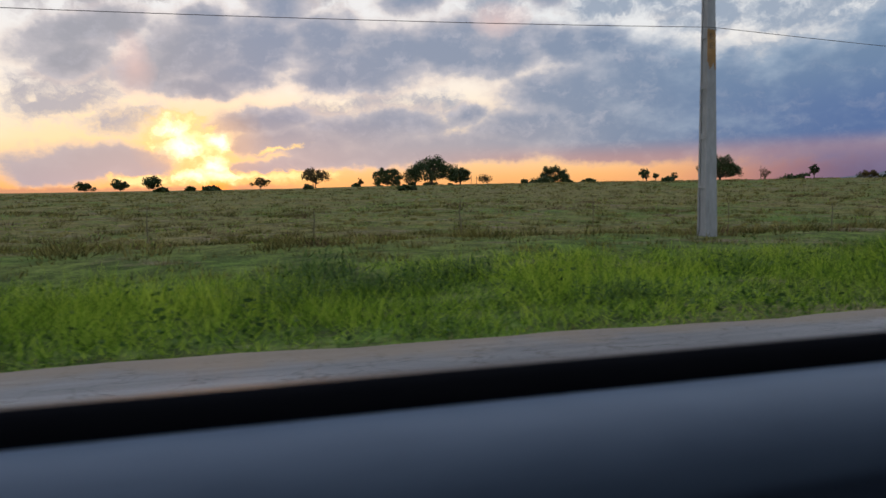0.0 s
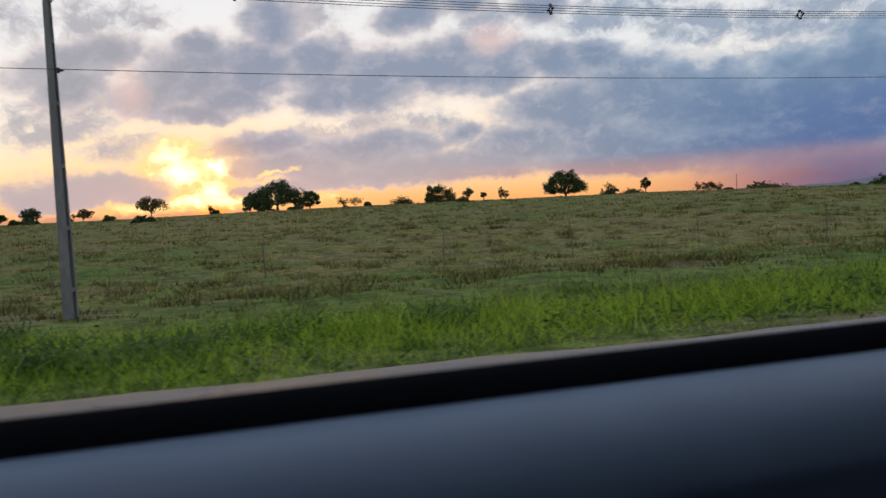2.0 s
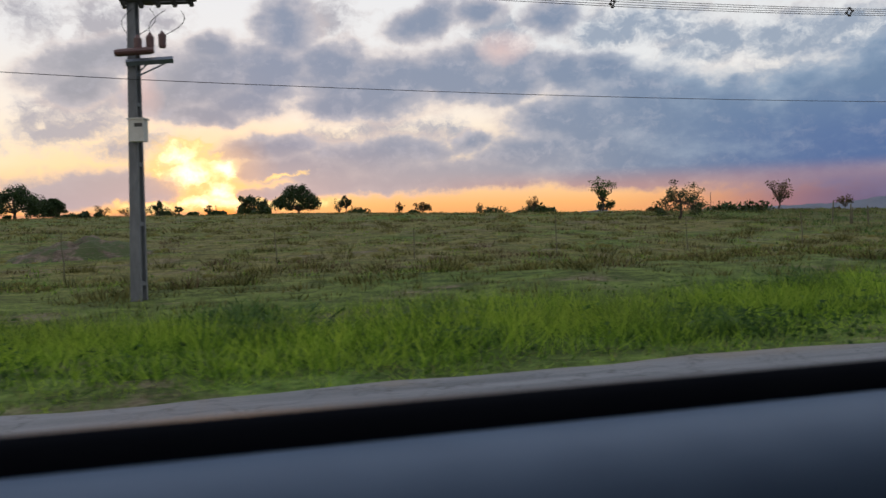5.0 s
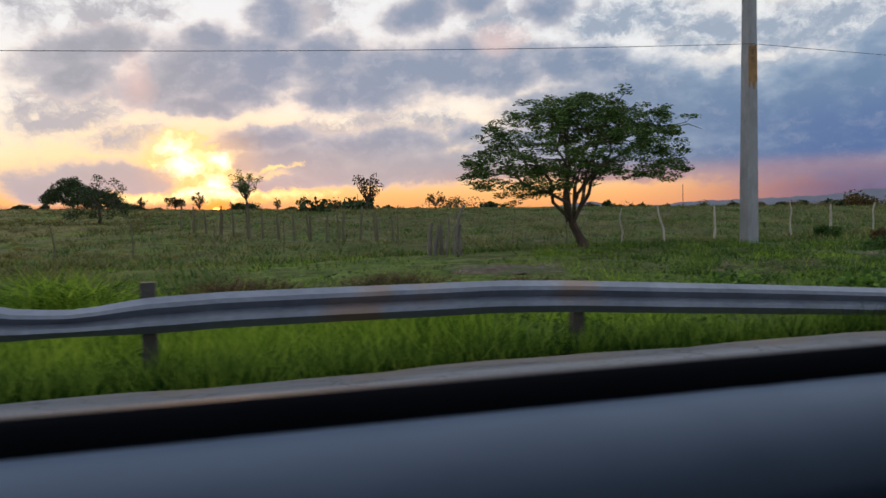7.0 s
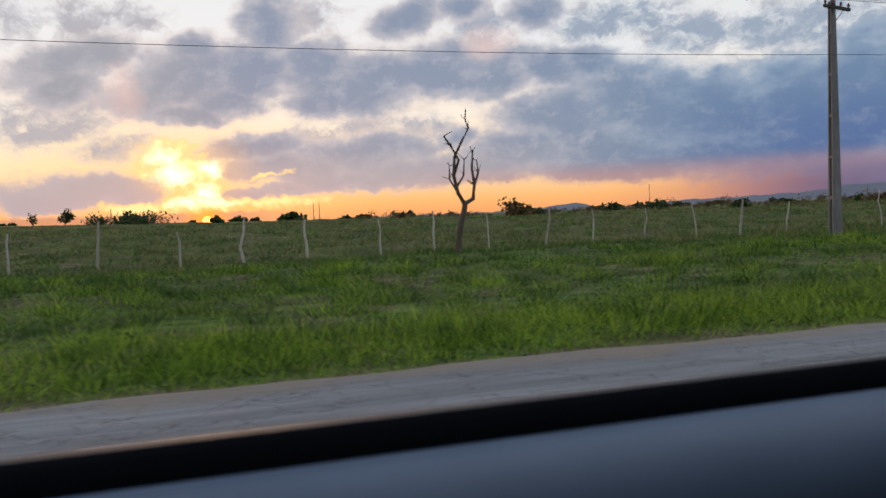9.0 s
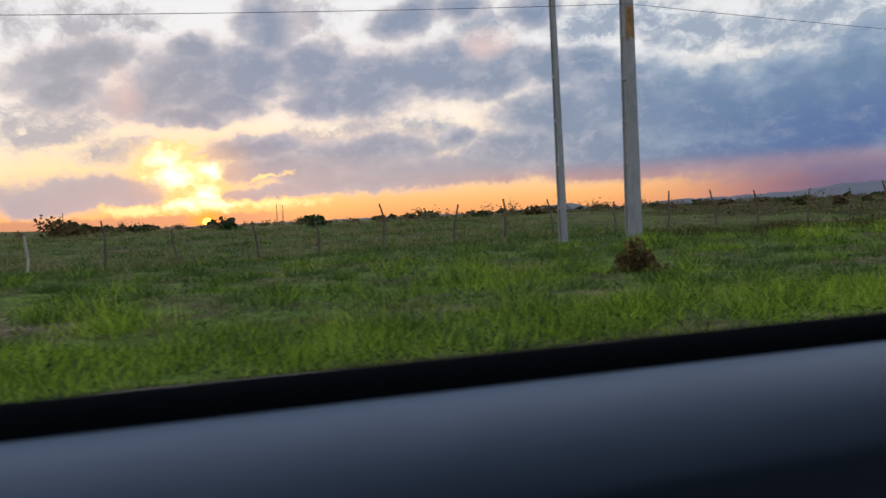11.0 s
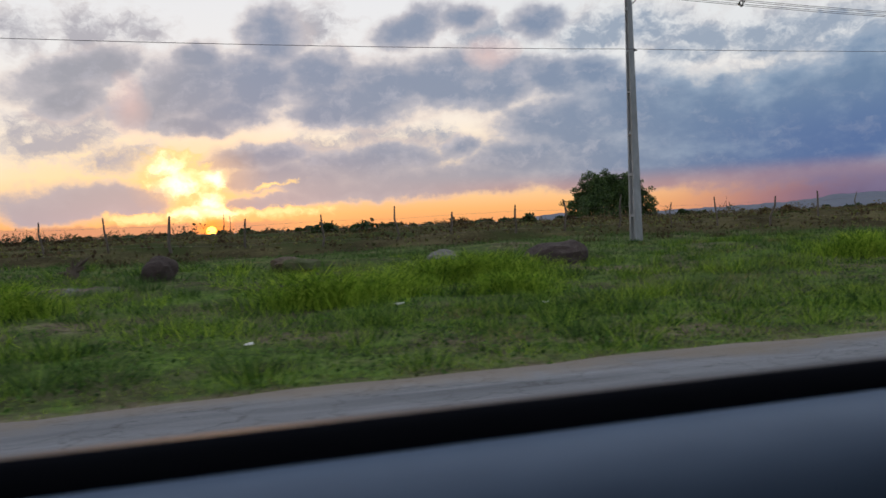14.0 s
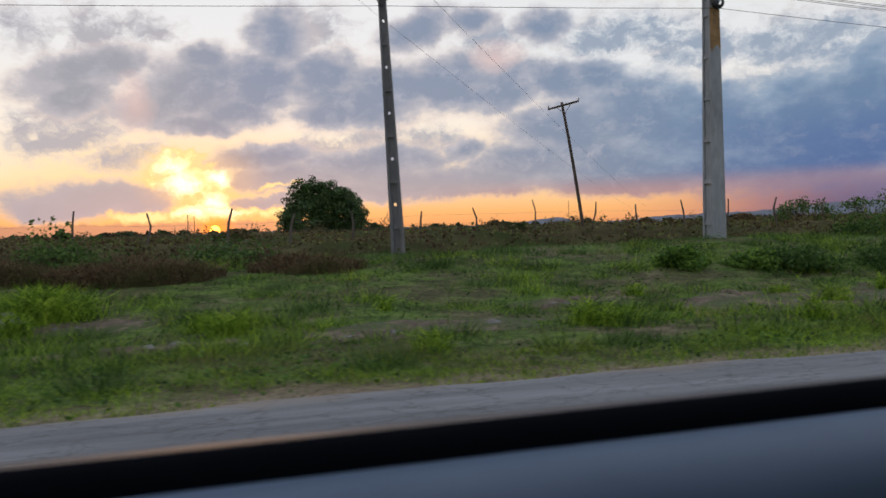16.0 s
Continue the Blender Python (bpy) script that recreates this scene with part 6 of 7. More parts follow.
def sapling(x, y, top, seed):
    """One thin stem with stubby side twigs, leafy along its upper third and at its foot."""
    rng = np.random.default_rng(seed)
    g = at(x, y)
    h = top - g
    root = thing("sapling", (x, y, g - 0.05), "slender upright sapling with small green leaves", "tree")
    wood = Acc()
    spine = [np.array([0.05 * math.sin(5 * t) - 0.22 * t * t, 0.03 * math.sin(4 * t), h * t]) for t in np.linspace(0, 1, 14)]
    wood.tube(spine, np.linspace(0.035, 0.008, 14), 5)
    leafy = []
    for k in range(120):
        t = rng.uniform(0.08, 0.97)
        a = spine[int(t * 13)]
        reach = rng.uniform(0.05, 0.30) * (1.15 - 0.5 * t)
        side = rng.choice((-1, 1))
        b = a + np.array([side * reach, rng.normal(0, 0.08), rng.uniform(-0.02, 0.16)])
        wood.tube(branch_path(a, b, rng, 0.08, 3), np.linspace(0.010, 0.004, 4), 3)
        if t > 0.66 or t < 0.2:
            leafy += [b, (a + b) / 2]
    for side, lift in ((-0.34, 0.82), (-0.26, 0.86), (0.20, 0.66)):
        a = spine[int((lift - 0.08) * 13)]
        b = np.array([spine[11][0] + side, 0.0, lift * h + 0.12])
        wood.tube(branch_path(a, b, rng, 0.05, 3), np.linspace(0.012, 0.005, 4), 4)
        leafy += [b, b, (a + b) / 2]
    part("trunk", wood, M["bark"], root, "thin grey-brown stem with stubby twigs")
    v, f = leafage(np.array(leafy), 0.075, 1100, 0.034, rng)
    part("foliage", raw_mesh("foliage", v, f, M["leaf"]), None, root, "loose green leaves")


sapling(277.05, 22.0, 4.46, 53)
bare_shrub("bare_shrub", 270.5, 22.1, "leafless brown shrub with many fine twigs", 1.7, 1.3, 54, 16, 6, r=0.016)
bare_shrub("bare_shrub", 274.0, 22.4, "single leafless stem with a few twigs", 2.4, 0.7, 55, 4, 5, r=0.016)


def thorn_bush(x, y, label, h, foot, reach, seed, stems=30, twigs=9, lean=0.0, leaf=None, leaves=0, leaf_z=(1.2, 2.4), r=0.011):
    """Arching stems that carry short side twigs, and those finer ones."""
    rng = np.random.default_rng(seed)
    root = thing("thorn_bush", (x, y, at(x, y) - 0.05), label, "shrub")
    wood = Acc()
    tufts = []
    for k in range(stems):
        start = np.array([rng.normal(0, foot), rng.normal(0, foot * 0.6), -0.05])
        q = rng.uniform(0, 2 * math.pi)
        out = np.array([math.cos(q) * rng.uniform(0.3, 1.0) * reach + lean, math.sin(q) * 0.7 * reach * rng.random(), 0])
        top = h * rng.uniform(0.6, 1.0)
        path = [start + out * t ** 1.7 + np.array([0, 0, top * t ** 0.9]) + rng.normal(0, 0.04, 3) * (t > 0) for t in np.linspace(0, 1, 8)]
        wood.tube(path, np.linspace(r, r * 0.3, 8), 4)
        for j in range(twigs):
            i = rng.integers(2, 8)
            a = path[i]
            way = path[i] - path[i - 1]
            way = way / np.linalg.norm(way)
            d = way * 0.7 + rng.normal(0, 0.55, 3) + np.array([0.35 * np.sign(out[0]), 0, -0.1])
            d /= np.linalg.norm(d)
            b = a + d * rng.uniform(0.22, 0.6)
            m = (a + b) / 2 + np.array([0, 0, 0.05]) + rng.normal(0, 0.02, 3)
            wood.tube([a, m, b], [r * 0.42, r * 0.34, r * 0.18], 3)
            for c in (m, b, b):
                e = c + (d + rng.normal(0, 0.6, 3)) * rng.uniform(0.08, 0.26)
                wood.tube([c, e], [r * 0.24, r * 0.14], 3)
            if leaf_z[0] < b[2] < leaf_z[1]:
                tufts.append(b)
    part("stem", wood, M["bark"], root, "bare brown twigs")
    if leaf is not None:
        v, f = leafage(np.array(tufts)[rng.choice(len(tufts), max(6, len(tufts) // 3))], np.array([0.10, 0.10, 0.08]), leaves, 0.04, rng)
        part("foliage", raw_mesh("foliage", v, f, leaf), None, root)
    return root


thorn_bush(335.75, 11.8, "tangled thorn bush with bare twigs and clumps of dark leaves", 2.9, 0.26, 1.5, 56, 46, 14, 0.12, M["leaf_dark"], 4600, (1.3, 2.3), 0.012)
thorn_bush(334.7, 11.8, "dry thorn bush with fine arching twigs", 2.35, 0.32, 0.9, 57, 44, 12, 0.3, r=0.012)
thorn_bush(334.8, 16.0, "leafless thorn bush fanning out into fine twigs", 3.9, 0.12, 1.5, 62, 20, 18, -0.2, r=0.011)
bush("bush", 336.5, 11.9, "dense dark bush at the foot of the thorns", 1.6, 1.15, M["leaf_dark"], 58, 6000, 0.05)
bush("bush", 334.6, 11.9, "dark leafless undergrowth at the foot of the thorns", 1.35, 1.25, M["scrub"], 59, 6000, 0.045)
bush("bush", 335.6, 12.1, "low brown tangle at the foot of the thorns", 0.9, 1.2, M["scrub_green"], 63, 3600, 0.045)


def thicket(specs):
    rng = np.random.default_rng(60)
    for x, y, h, w, kind in specs:
        bush("bush", x, y, {"weed": "low dark green bush in the rough grass", "leaf_brown": "low brown half-dry bush in the rough grass", "leaf_dark": "dark scrub bush on the field's far edge", "leaf": "leafy green bush in the rough grass"}[kind],
             h, w, M[kind], int(rng.integers(1e6)), int(260 + 900 * min(1.0, 25 / y)), max(0.06, 0.0032 * y), group="scrub")


# x, y, height, width, kind
thicket([(227.1, 72.3, 1.9, 6.0, "leaf_brown"), (210.9, 163.1, 2.0, 6.0, "leaf_dark"), (177.7, 161.9, 1.9, 10.0, "leaf_dark"), (165.5, 75.0, 1.0, 4.5, "leaf_dark"), (182.2, 10.2, 0.5, 1.2, "weed"),
         (172.6, 18.0, 0.6, 1.6, "weed"), (174.6, 17.8, 0.5, 1.6, "leaf_brown"), (183.5, 19.5, 0.6, 2.0, "weed"), (136.5, 18.4, 0.6, 2.2, "leaf_brown")])
thicket([(27.3, 17.8, 0.5, 1.6, "weed"), (25.6, 17.9, 0.55, 1.5, "leaf_brown"), (248.4, 12.6, 0.65, 1.1, "leaf_brown"), (257.0, 11.6, 0.45, 1.2, "weed"), (265.0, 17.5, 0.7, 3.0, "weed"), (372.0, 20.6, 0.9, 2.6, "weed"),
         (375.5, 20.0, 0.8, 3.0, "weed"), (342.6, 18.8, 1.0, 3.0, "weed"), (346.5, 20.6, 1.1, 3.4, "weed"), (350.5, 20.8, 0.9, 3.0, "leaf"), (289.0, 21.5, 0.8, 2.0, "weed")])


def dry_clump(x, y, w, d, h, seed):
    """A stand of brown withered weeds."""
    rng = np.random.default_rng(seed)
    m = int(1100 * w)
    gx, gy = rng.uniform(-1, 1, m) * w / 2, rng.uniform(-1, 1, m) * d / 2
    r2 = (2 * gx / w) ** 2 + (2 * gy / d) ** 2 + 0.35 * np.sin(gx * 3.1 + seed) * np.sin(gy * 4.0)
    gx, gy, r2 = gx[r2 < 1], gy[r2 < 1], r2[r2 < 1]
    hh = h * rng.uniform(0.35, 1.1, len(gx)) * (1 - 0.55 * np.clip(r2, 0, 1))
    v, f = blades(gx, gy, land(x + gx, y + gy) - at(x, y), hh, 0.03 * rng.uniform(0.6, 1.4, len(gx)), rng.uniform(0.2, 1.1, len(gx)), rng)
    ob = new("dry_weeds", raw_mesh("dry_weeds", v, f, M["withered"]))
    ob.matrix_world = pose(x, y, at(x, y))
    tagged(ob, "stand of withered red-brown weeds in the rough grass", "weeds", "withered weeds", kind="stuff")


for k, (x, y, w, h) in enumerate(((330.8, 16.9, 2.6, 0.6), (329.7, 17.9, 1.8, 0.5), (345.0, 18.4, 4.4, 0.75), (348.6, 17.8, 4.0, 0.7), (341.8, 18.6, 3.0, 0.7), (352.6, 18.8, 3.0, 0.55), (287.0, 20.4, 3.6, 0.6), (280.5, 20.6, 4.0, 0.65), (274.0, 20.8, 4.2, 0.6),
                               (269.5, 19.8, 3.2, 0.55), (284.0, 22.0, 3.6, 0.7), (139.3, 17.0, 3.4, 0.95))):
    dry_clump(x, y, w, 1.8, h, 900 + k)


for x, y, h, w, kind in ((180.9, 8.3, 0.75, 1.5, "leaf_dark"), (162.6, 9.1, 0.65, 1.7, "lush"), (164.1, 9.5, 0.55, 1.7, "lush"), (165.6, 9.8, 0.5, 1.4, "lush"), (161.0, 10.2, 0.5, 1.5, "lush"), (167.0, 10.6, 0.45, 1.4, "weed"), (140.9, 17.2, 1.15, 2.2, "lush"), (186.6, 11.6, 0.5, 2.0, "lush"), (188.8, 11.2, 0.5, 1.8, "lush"), (174.5, 19.8, 0.75, 1.5, "leaf_brown"), (176.2, 24.3, 0.7, 1.4, "weed"), (364.0, 14.9, 1.0, 2.4, "weed"), (363.0, 15.4, 0.75, 1.6, "lush"), (366.4, 14.3, 0.95, 2.2, "weed"), (361.6, 15.8, 0.6, 1.5, "lush")):
    bush("bush", x, y, {"leaf_dark": "dense dark leafy bush on the bank", "leaf_brown": "half-dry brownish bush on the bank", "weed": "dark green leafy bush on the bank", "leaf": "leafy green bush on the bank", "lush": "lush bright green leafy bush on the bank"}[kind], h, w, M[kind], int(x * 7), 3200, 0.055)


def far_scrub():
    """A broken belt of scrub along the far side of the pasture."""
    rng = np.random.default_rng(61)
    for k in range(120):
        x = rng.uniform(150, 640)
        y = 62 + 200 * rng.random() ** 1.4
        if x < 200 and y > 110:
            continue
        h = rng.uniform(0.6, 1.2) * (1 + y / 500)
        bush("bush", x, y, "dark scrub bush on the field's far edge", h, h * rng.uniform(1.6, 3.6), M[rng.choice(["leaf_dark", "leaf_brown", "leaf_dark"])], 1000 + k, 260, 0.0036 * y, group="scrub")
    for k in range(90):
        x, y = rng.uniform(255, 520), rng.uniform(40, 100)
        h = rng.uniform(0.5, 1.0)
        bush("bush", x, y, "low brown bush standing out of the scrub", h, h * rng.uniform(1.2, 2.6), M[rng.choice(["scrub", "leaf_brown", "scrub_green"])], 3000 + k, 300, 0.003 * y, group="scrub")
    for k in range(26):
        x, y = rng.uniform(-60, 190), rng.uniform(120, 320)
        h = rng.uniform(0.8, 1.6)
        bush("bush", x, y, "dark scrub bush on the field's far edge", h, h * rng.uniform(1.5, 3.0), M["leaf_dark"], 2000 + k, 160, 0.0034 * y, group="scrub")


far_scrub()


def scrub_height(x, y):
    """How high the tangle stands at x, y."""
    q = Vector((x * 0.16, y * 0.30, 0.0))
    h = 0.50 + 0.85 * noise.noise(q) + 0.40 * noise.noise(q * 3.1 + Vector((7, 3, 0))) + 0.22 * noise.noise(q * 9.0) + 0.12 * noise.noise(q * 23.0)
    fade = min(1.0, max(0.0, (x - 268 - 12 * noise.noise(q * 0.6)) / 14)) * min(1.0, max(0.0, (y - 22.4 - 4.0 * max(0.0, min(1.0, (x - 290) / 6, (336 - x) / 6))) / 3.0)) * min(1.0, max(0.0, (118 + 14 * noise.noise(q * 0.8 + Vector((3, 9, 0))) - y) / 40))
    return max(-0.12, min(1.1, h) * fade * (0.8 if y < 32 else max(0.4, 0.8 - 0.03 * (y - 32))) * 0.75 - 0.06)


def thicket_sheet():
    xs = np.concatenate([np.arange(252, 430, 0.6), np.arange(431, 560, 1.6)])
    ys = np.concatenate([np.arange(22, 40, 0.55), np.arange(40.6, 70, 1.1), np.arange(71, 128, 2.0)])
    gx, gy = np.meshgrid(xs, ys, indexing="ij")
    gz = land(gx, gy) + np.array([[scrub_height(x, y) for y in ys] for x in xs])
    v = np.stack([gx, gy, gz], -1).reshape(-1, 3)
    i, j = np.meshgrid(np.arange(len(xs) - 1), np.arange(len(ys) - 1), indexing="ij")
    a = (i * len(ys) + j).ravel()
    me = raw_mesh("thicket", v, np.stack([a, a + len(ys), a + len(ys) + 1, a + 1], 1), M["thicket"])
    tagged(new("thicket", me), "tangled mass of low brown and green scrub", "scrub", kind="stuff")
    # stalks and leaves that stand out of it
    rng = np.random.default_rng(84)
    n = 26000
    x, y = rng.uniform(250, 470, n), 23 + 45 * rng.random(n) ** 1.6
    hh = np.array([scrub_height(a, b) for a, b in zip(x, y)])
    ok = hh > 0.08
    x, y, hh = x[ok], y[ok], hh[ok]
    v, f = blades(x, y, land(x, y) + hh * 0.8, rng.uniform(0.12, 0.42, len(x)), rng.uniform(0.02, 0.05, len(x)), rng.uniform(0.2, 0.9, len(x)), rng)
    tagged(new("dry_scrub", raw_mesh("dry_scrub", v, f, M["scrub"])), "brown dry stalks standing out of the scrub", "scrub", kind="stuff")


thicket_sheet()


def scrub_foliage():
    """Leaves and twig ends all over the tangle."""
    rng = np.random.default_rng(85)
    n = 110000
    x, y = rng.uniform(255, 460, n), 22.5 + 70 * rng.random(n) ** 1.8
    hh = np.array([scrub_height(a, b) for a, b in zip(x, y)])
    ok = hh > 0.02
    c = np.stack([x, y, land(x, y) + hh + rng.uniform(-0.05, 0.35, n) * (0.4 + hh)], 1)[ok]
    v, f = leafage(c, 0.05, len(c), 0.085, rng)
    tagged(new("scrub_leaves", raw_mesh("scrub_leaves", v, f, M["scrub_mix"])), "brown and dark green leaves of the low scrub", "scrub", kind="stuff")


def scrub_belt():
    """The far hedge-like belt of scrub beyond the pasture: uneven clumps of leaves with thin stems."""
    rng = np.random.default_rng(86)
    cs, stems = [], Acc()
    for k in range(1100):
        x = rng.uniform(215, 640)
        y = 62 + 75 * rng.random() + max(0.0, 245 - x) * 0.5
        wave_h = 0.5 + 0.5 * noise.noise(Vector((x * 0.045, y * 0.03, 2.0)))
        h = (0.28 + 2.0 * wave_h ** 3 + (0.9 if rng.random() < 0.05 else 0.0)) * rng.uniform(0.6, 1.25)
        w = h * rng.uniform(1.0, 2.4)
        m = int(24 + 42 * h)
        p = rng.normal(0, 1, (m, 3))
        p /= np.linalg.norm(p, axis=1)[:, None]
        p *= rng.uniform(0.3, 1.1, (m, 1)) * np.array([w / 2, w / 2, h * 0.6])
        z = at(x, y)
        cs.append(p + np.array([x, y, z + h * 0.45]))
        if rng.random() < 0.35:
            for q in range(3):
                stems.tube([(x, y, z), (x + rng.normal(0, 0.2), y, z + h * 0.7), (x + rng.normal(0, 0.45), y, z + h * rng.uniform(1.0, 1.5))], [0.03, 0.022, 0.012], 3)
    c = np.concatenate(cs)
    v, f = leafage(c, 0.10, len(c), 0.12, rng)
    tagged(new("scrub_belt", raw_mesh("scrub_belt", v, f, M["scrub_far"])), "uneven dark belt of scrub along the far side of the pasture", "scrub", kind="stuff")
    tagged(new("scrub_stems", stems.mesh("scrub_stems", M["bark"])), "thin bare stems standing out of the far scrub", "scrub", kind="stuff")


scrub_foliage()
scrub_belt()
sward("red_weeds", 36000, (255, 400), (18.5, 24), lambda x, y: 0.32 + 0 * x, 0.022, M["scrub"], "low reddish-brown weeds at the bank's top", clump=90, spread=0.3, seed=83,
      keep=lambda x, y, rng: (x < 293) | ((x > 337) & (x < 357)) | (y > 23))


# ---- stones and litter ----
def rock(x, y, w, h, material, label, seed, name="rock", sink=0.3):
    rng = np.random.default_rng(seed)
    bm = bmesh.new()
    bmesh.ops.create_icosphere(bm, subdivisions=3, radius=1.0)
    off = Vector(rng.uniform(-9, 9, 3))
    cuts = [(Vector(rng.normal(0, 1, 3)).normalized(), rng.uniform(0.62, 0.9)) for _ in range(13)]
    for v in bm.verts:
        p = v.co.copy()
        for q, d in cuts:
            over = p.dot(q) - d
            if over > 0:
                p -= q * over
        k = 1 + 0.16 * noise.noise(p * 1.1 + off) + 0.14 * noise.noise(p * 2.9 + off) + 0.05 * noise.noise(p * 7 + off)
        v.co = Vector((p.x * k * w / 2, p.y * k * w * 0.36, max(p.z, -0.6) * k * h * 0.75))
    me = bpy.data.meshes.new(name)
    bm.to_mesh(me)
    bm.free()
    me.materials.append(material)
    ob = new(name, me)
    ob.matrix_world = pose(x, y, at(x, y) + h * 0.12, 0, 0, rng.uniform(-30, 30))
    return tagged(ob, label, "rock")


rock(304.9, 18.1, 1.0, 0.72, M["rock"], "dark red-brown boulder in the grass", 1)
rock(308.4, 15.6, 1.1, 0.5, M["rock"], "dark brown boulder half hidden in grass", 2)
rock(308.0, 18.6, 1.5, 0.42, M["bare_earth"], "low brown mound of stony earth", 10)
rock(314.8, 18.1, 1.8, 0.72, M["rock"], "broad red-brown boulder in the grass", 3)
rock(312.3, 20.0, 0.9, 0.32, M["pale_rock"], "pale flat stone in the grass", 4)
rock(346.5, 13.4, 1.35, 0.26, M["pale_rock"], "pale grey stone slab beside dug earth", 5)
rock(347.1, 13.5, 1.0, 0.34, M["pale_rock"], "pale grey tilted stone beside dug earth", 9)
rock(331.2, 17.5, 0.5, 0.22, M["pale_rock"], "pale stone in the grass", 6)
rock(275.0, 18.1, 1.25, 0.26, M["rock"], "long dark stone slab in the grass", 7)


def stump(x, y):
    root = thing("stump", (x, y, at(x, y)), "dark splintered tree stump with upturned roots", "stump")
    rng = np.random.default_rng(93)
    acc = Acc()
    acc.tube([(0, 0, -0.15), (0.02, 0, 0.12), (0.0, 0.02, 0.28)], [0.20, 0.15, 0.10], 8)
    part("trunk", acc, M["bark"], root)
    for k in range(9):
        q = rng.uniform(0, 2 * math.pi)
        r = rng.uniform(0.2, 0.42)
        tip = (r * math.cos(q), 0.6 * r * math.sin(q), rng.uniform(0.12, 0.5))
        splinter = Acc()
        splinter.tube([(0.05 * math.cos(q), 0.05 * math.sin(q), 0.12), (tip[0] * 0.6, tip[1] * 0.6, tip[2] * 0.6 + 0.06), tip], [0.06, 0.04, 0.012], 5)
        part("splinter", splinter, M["bark"], root)


stump(302.9, 18.9)


def scrap(x, y, w, h, seed):
    """A crumpled piece of white litter."""
    rng = np.random.default_rng(seed)
    bm = bmesh.new()
    bmesh.ops.create_grid(bm, x_segments=5, y_segments=4, size=0.5)
    for v in bm.verts:
        v.co = Vector((v.co.x * w, v.co.y * w * 0.7, abs(rng.normal(0, h * 0.5)) + 0.01))
    geom = bmesh.ops.extrude_face_region(bm, geom=bm.faces[:])
    for v in geom["geom"]:
        if isinstance(v, bmesh.types.BMVert):
            v.co.z += 0.008
    me = bpy.data.meshes.new("litter")
    bm.to_mesh(me)
    bm.free()
    me.materials.append(M["litter"])
    ob = new("litter", me)
    ob.matrix_world = pose(x, y, at(x, y) + 0.03, 0, 0, rng.uniform(0, 90))
    return tagged(ob, "crumpled white litter lying on the verge", "litter", "litter on the verge")


for k, (x, y, w, h) in enumerate([(190.5, 7.00, 0.3, 0.16), (276.2, 7.4, 0.2, 0.06), (270.4, 7.6, 0.22, 0.06), (286.0, 8.4, 0.3, 0.1), (283.2, 7.9, 0.2, 0.06),
                                  (281.5, 11.0, 0.3, 0.1), (277.5, 10.0, 0.26, 0.08), (267.5, 8.2, 0.2, 0.06), (301.0, 9.0, 0.2, 0.06), (344.0, 7.2, 0.16, 0.06), (341.5, 11.0, 0.3, 0.08), (257.0, 9.2, 0.2, 0.06)]):
    scrap(x, y, w * 0.6, h * 0.6, 70 + k)
LITTER = random.Random(5)
for k in range(30):
    scrap(LITTER.uniform(262, 312), 7.3 + 8 * LITTER.random() ** 1.3, LITTER.uniform(0.07, 0.16), LITTER.uniform(0.02, 0.05), 100 + k)


tagged(rock(173.7, 8.15, 0.30, 0.17, M["litter"], "crumpled white plastic bag lying in the grass", 12, "plastic_bag"), "crumpled white plastic bag lying in the grass", "litter")


def torn_bag(x, y):
    """A split rubbish bag: crumpled sheets of three colours in one heap."""
    root = thing("rubbish_bag", (x, y, at(x, y)), "torn rubbish bag of black, white and pink plastic", "litter")
    rng = np.random.default_rng(92)
    for name, colour, dx, w, d, h in (("black_sheet", M["black_plastic"], -0.13, 0.28, 0.2, 0.10), ("white_sheet", M["litter"], 0.02, 0.34, 0.16, 0.05), ("pink_sheet", M["pink"], 0.20, 0.22, 0.18, 0.08), ("pink_sheet", M["pink"], -0.24, 0.11, 0.11, 0.06)):
        bm = bmesh.new()
        bmesh.ops.create_grid(bm, x_segments=9, y_segments=7, size=0.5)
        for v in bm.verts:
            r = 1 - 2.6 * (v.co.x ** 2 + v.co.y ** 2)
            v.co = Vector((dx + v.co.x * w, v.co.y * d, max(0.0, h * r) + abs(rng.normal(0, h * 0.22)) + 0.01))
        geom = bmesh.ops.extrude_face_region(bm, geom=bm.faces[:])
        for v in geom["geom"]:
            if isinstance(v, bmesh.types.BMVert):
                v.co.z += 0.006
        me = bpy.data.meshes.new(name)
        bm.to_mesh(me)
        bm.free()
        me.materials.append(colour)
        part(name, me, None, root)


torn_bag(191.7, 7.00)


# ---- tall clumps, earth and far masts ----
def grass_clump(x, y, w, d, h, seed, blades_n=900, brown=False):
    rng = np.random.default_rng(seed)
    gx, gy = rng.normal(0, w / 4, blades_n), rng.normal(0, d / 4, blades_n)
    z = land(x + gx, y + gy) - at(x, y)
    hh = h * rng.uniform(0.5, 1.15, blades_n) * np.exp(-((gx / w) ** 2 + (gy / d) ** 2) * 1.5)
    v, f = blades(gx, gy, z, hh, 0.024 * rng.uniform(0.6, 1.4, blades_n), rng.uniform(0.3, 1.1, blades_n), rng)
    ob = new("grass_clump", raw_mesh("grass_clump", v, f, M["withered" if brown else "grass"]))
    ob.matrix_world = pose(x, y, at(x, y))
    return tagged(ob, "withered brown clump of weeds behind the crash barrier" if brown else "tall bright clump of arching grass on the bank", "grass", "tall grass clumps", kind="stuff")


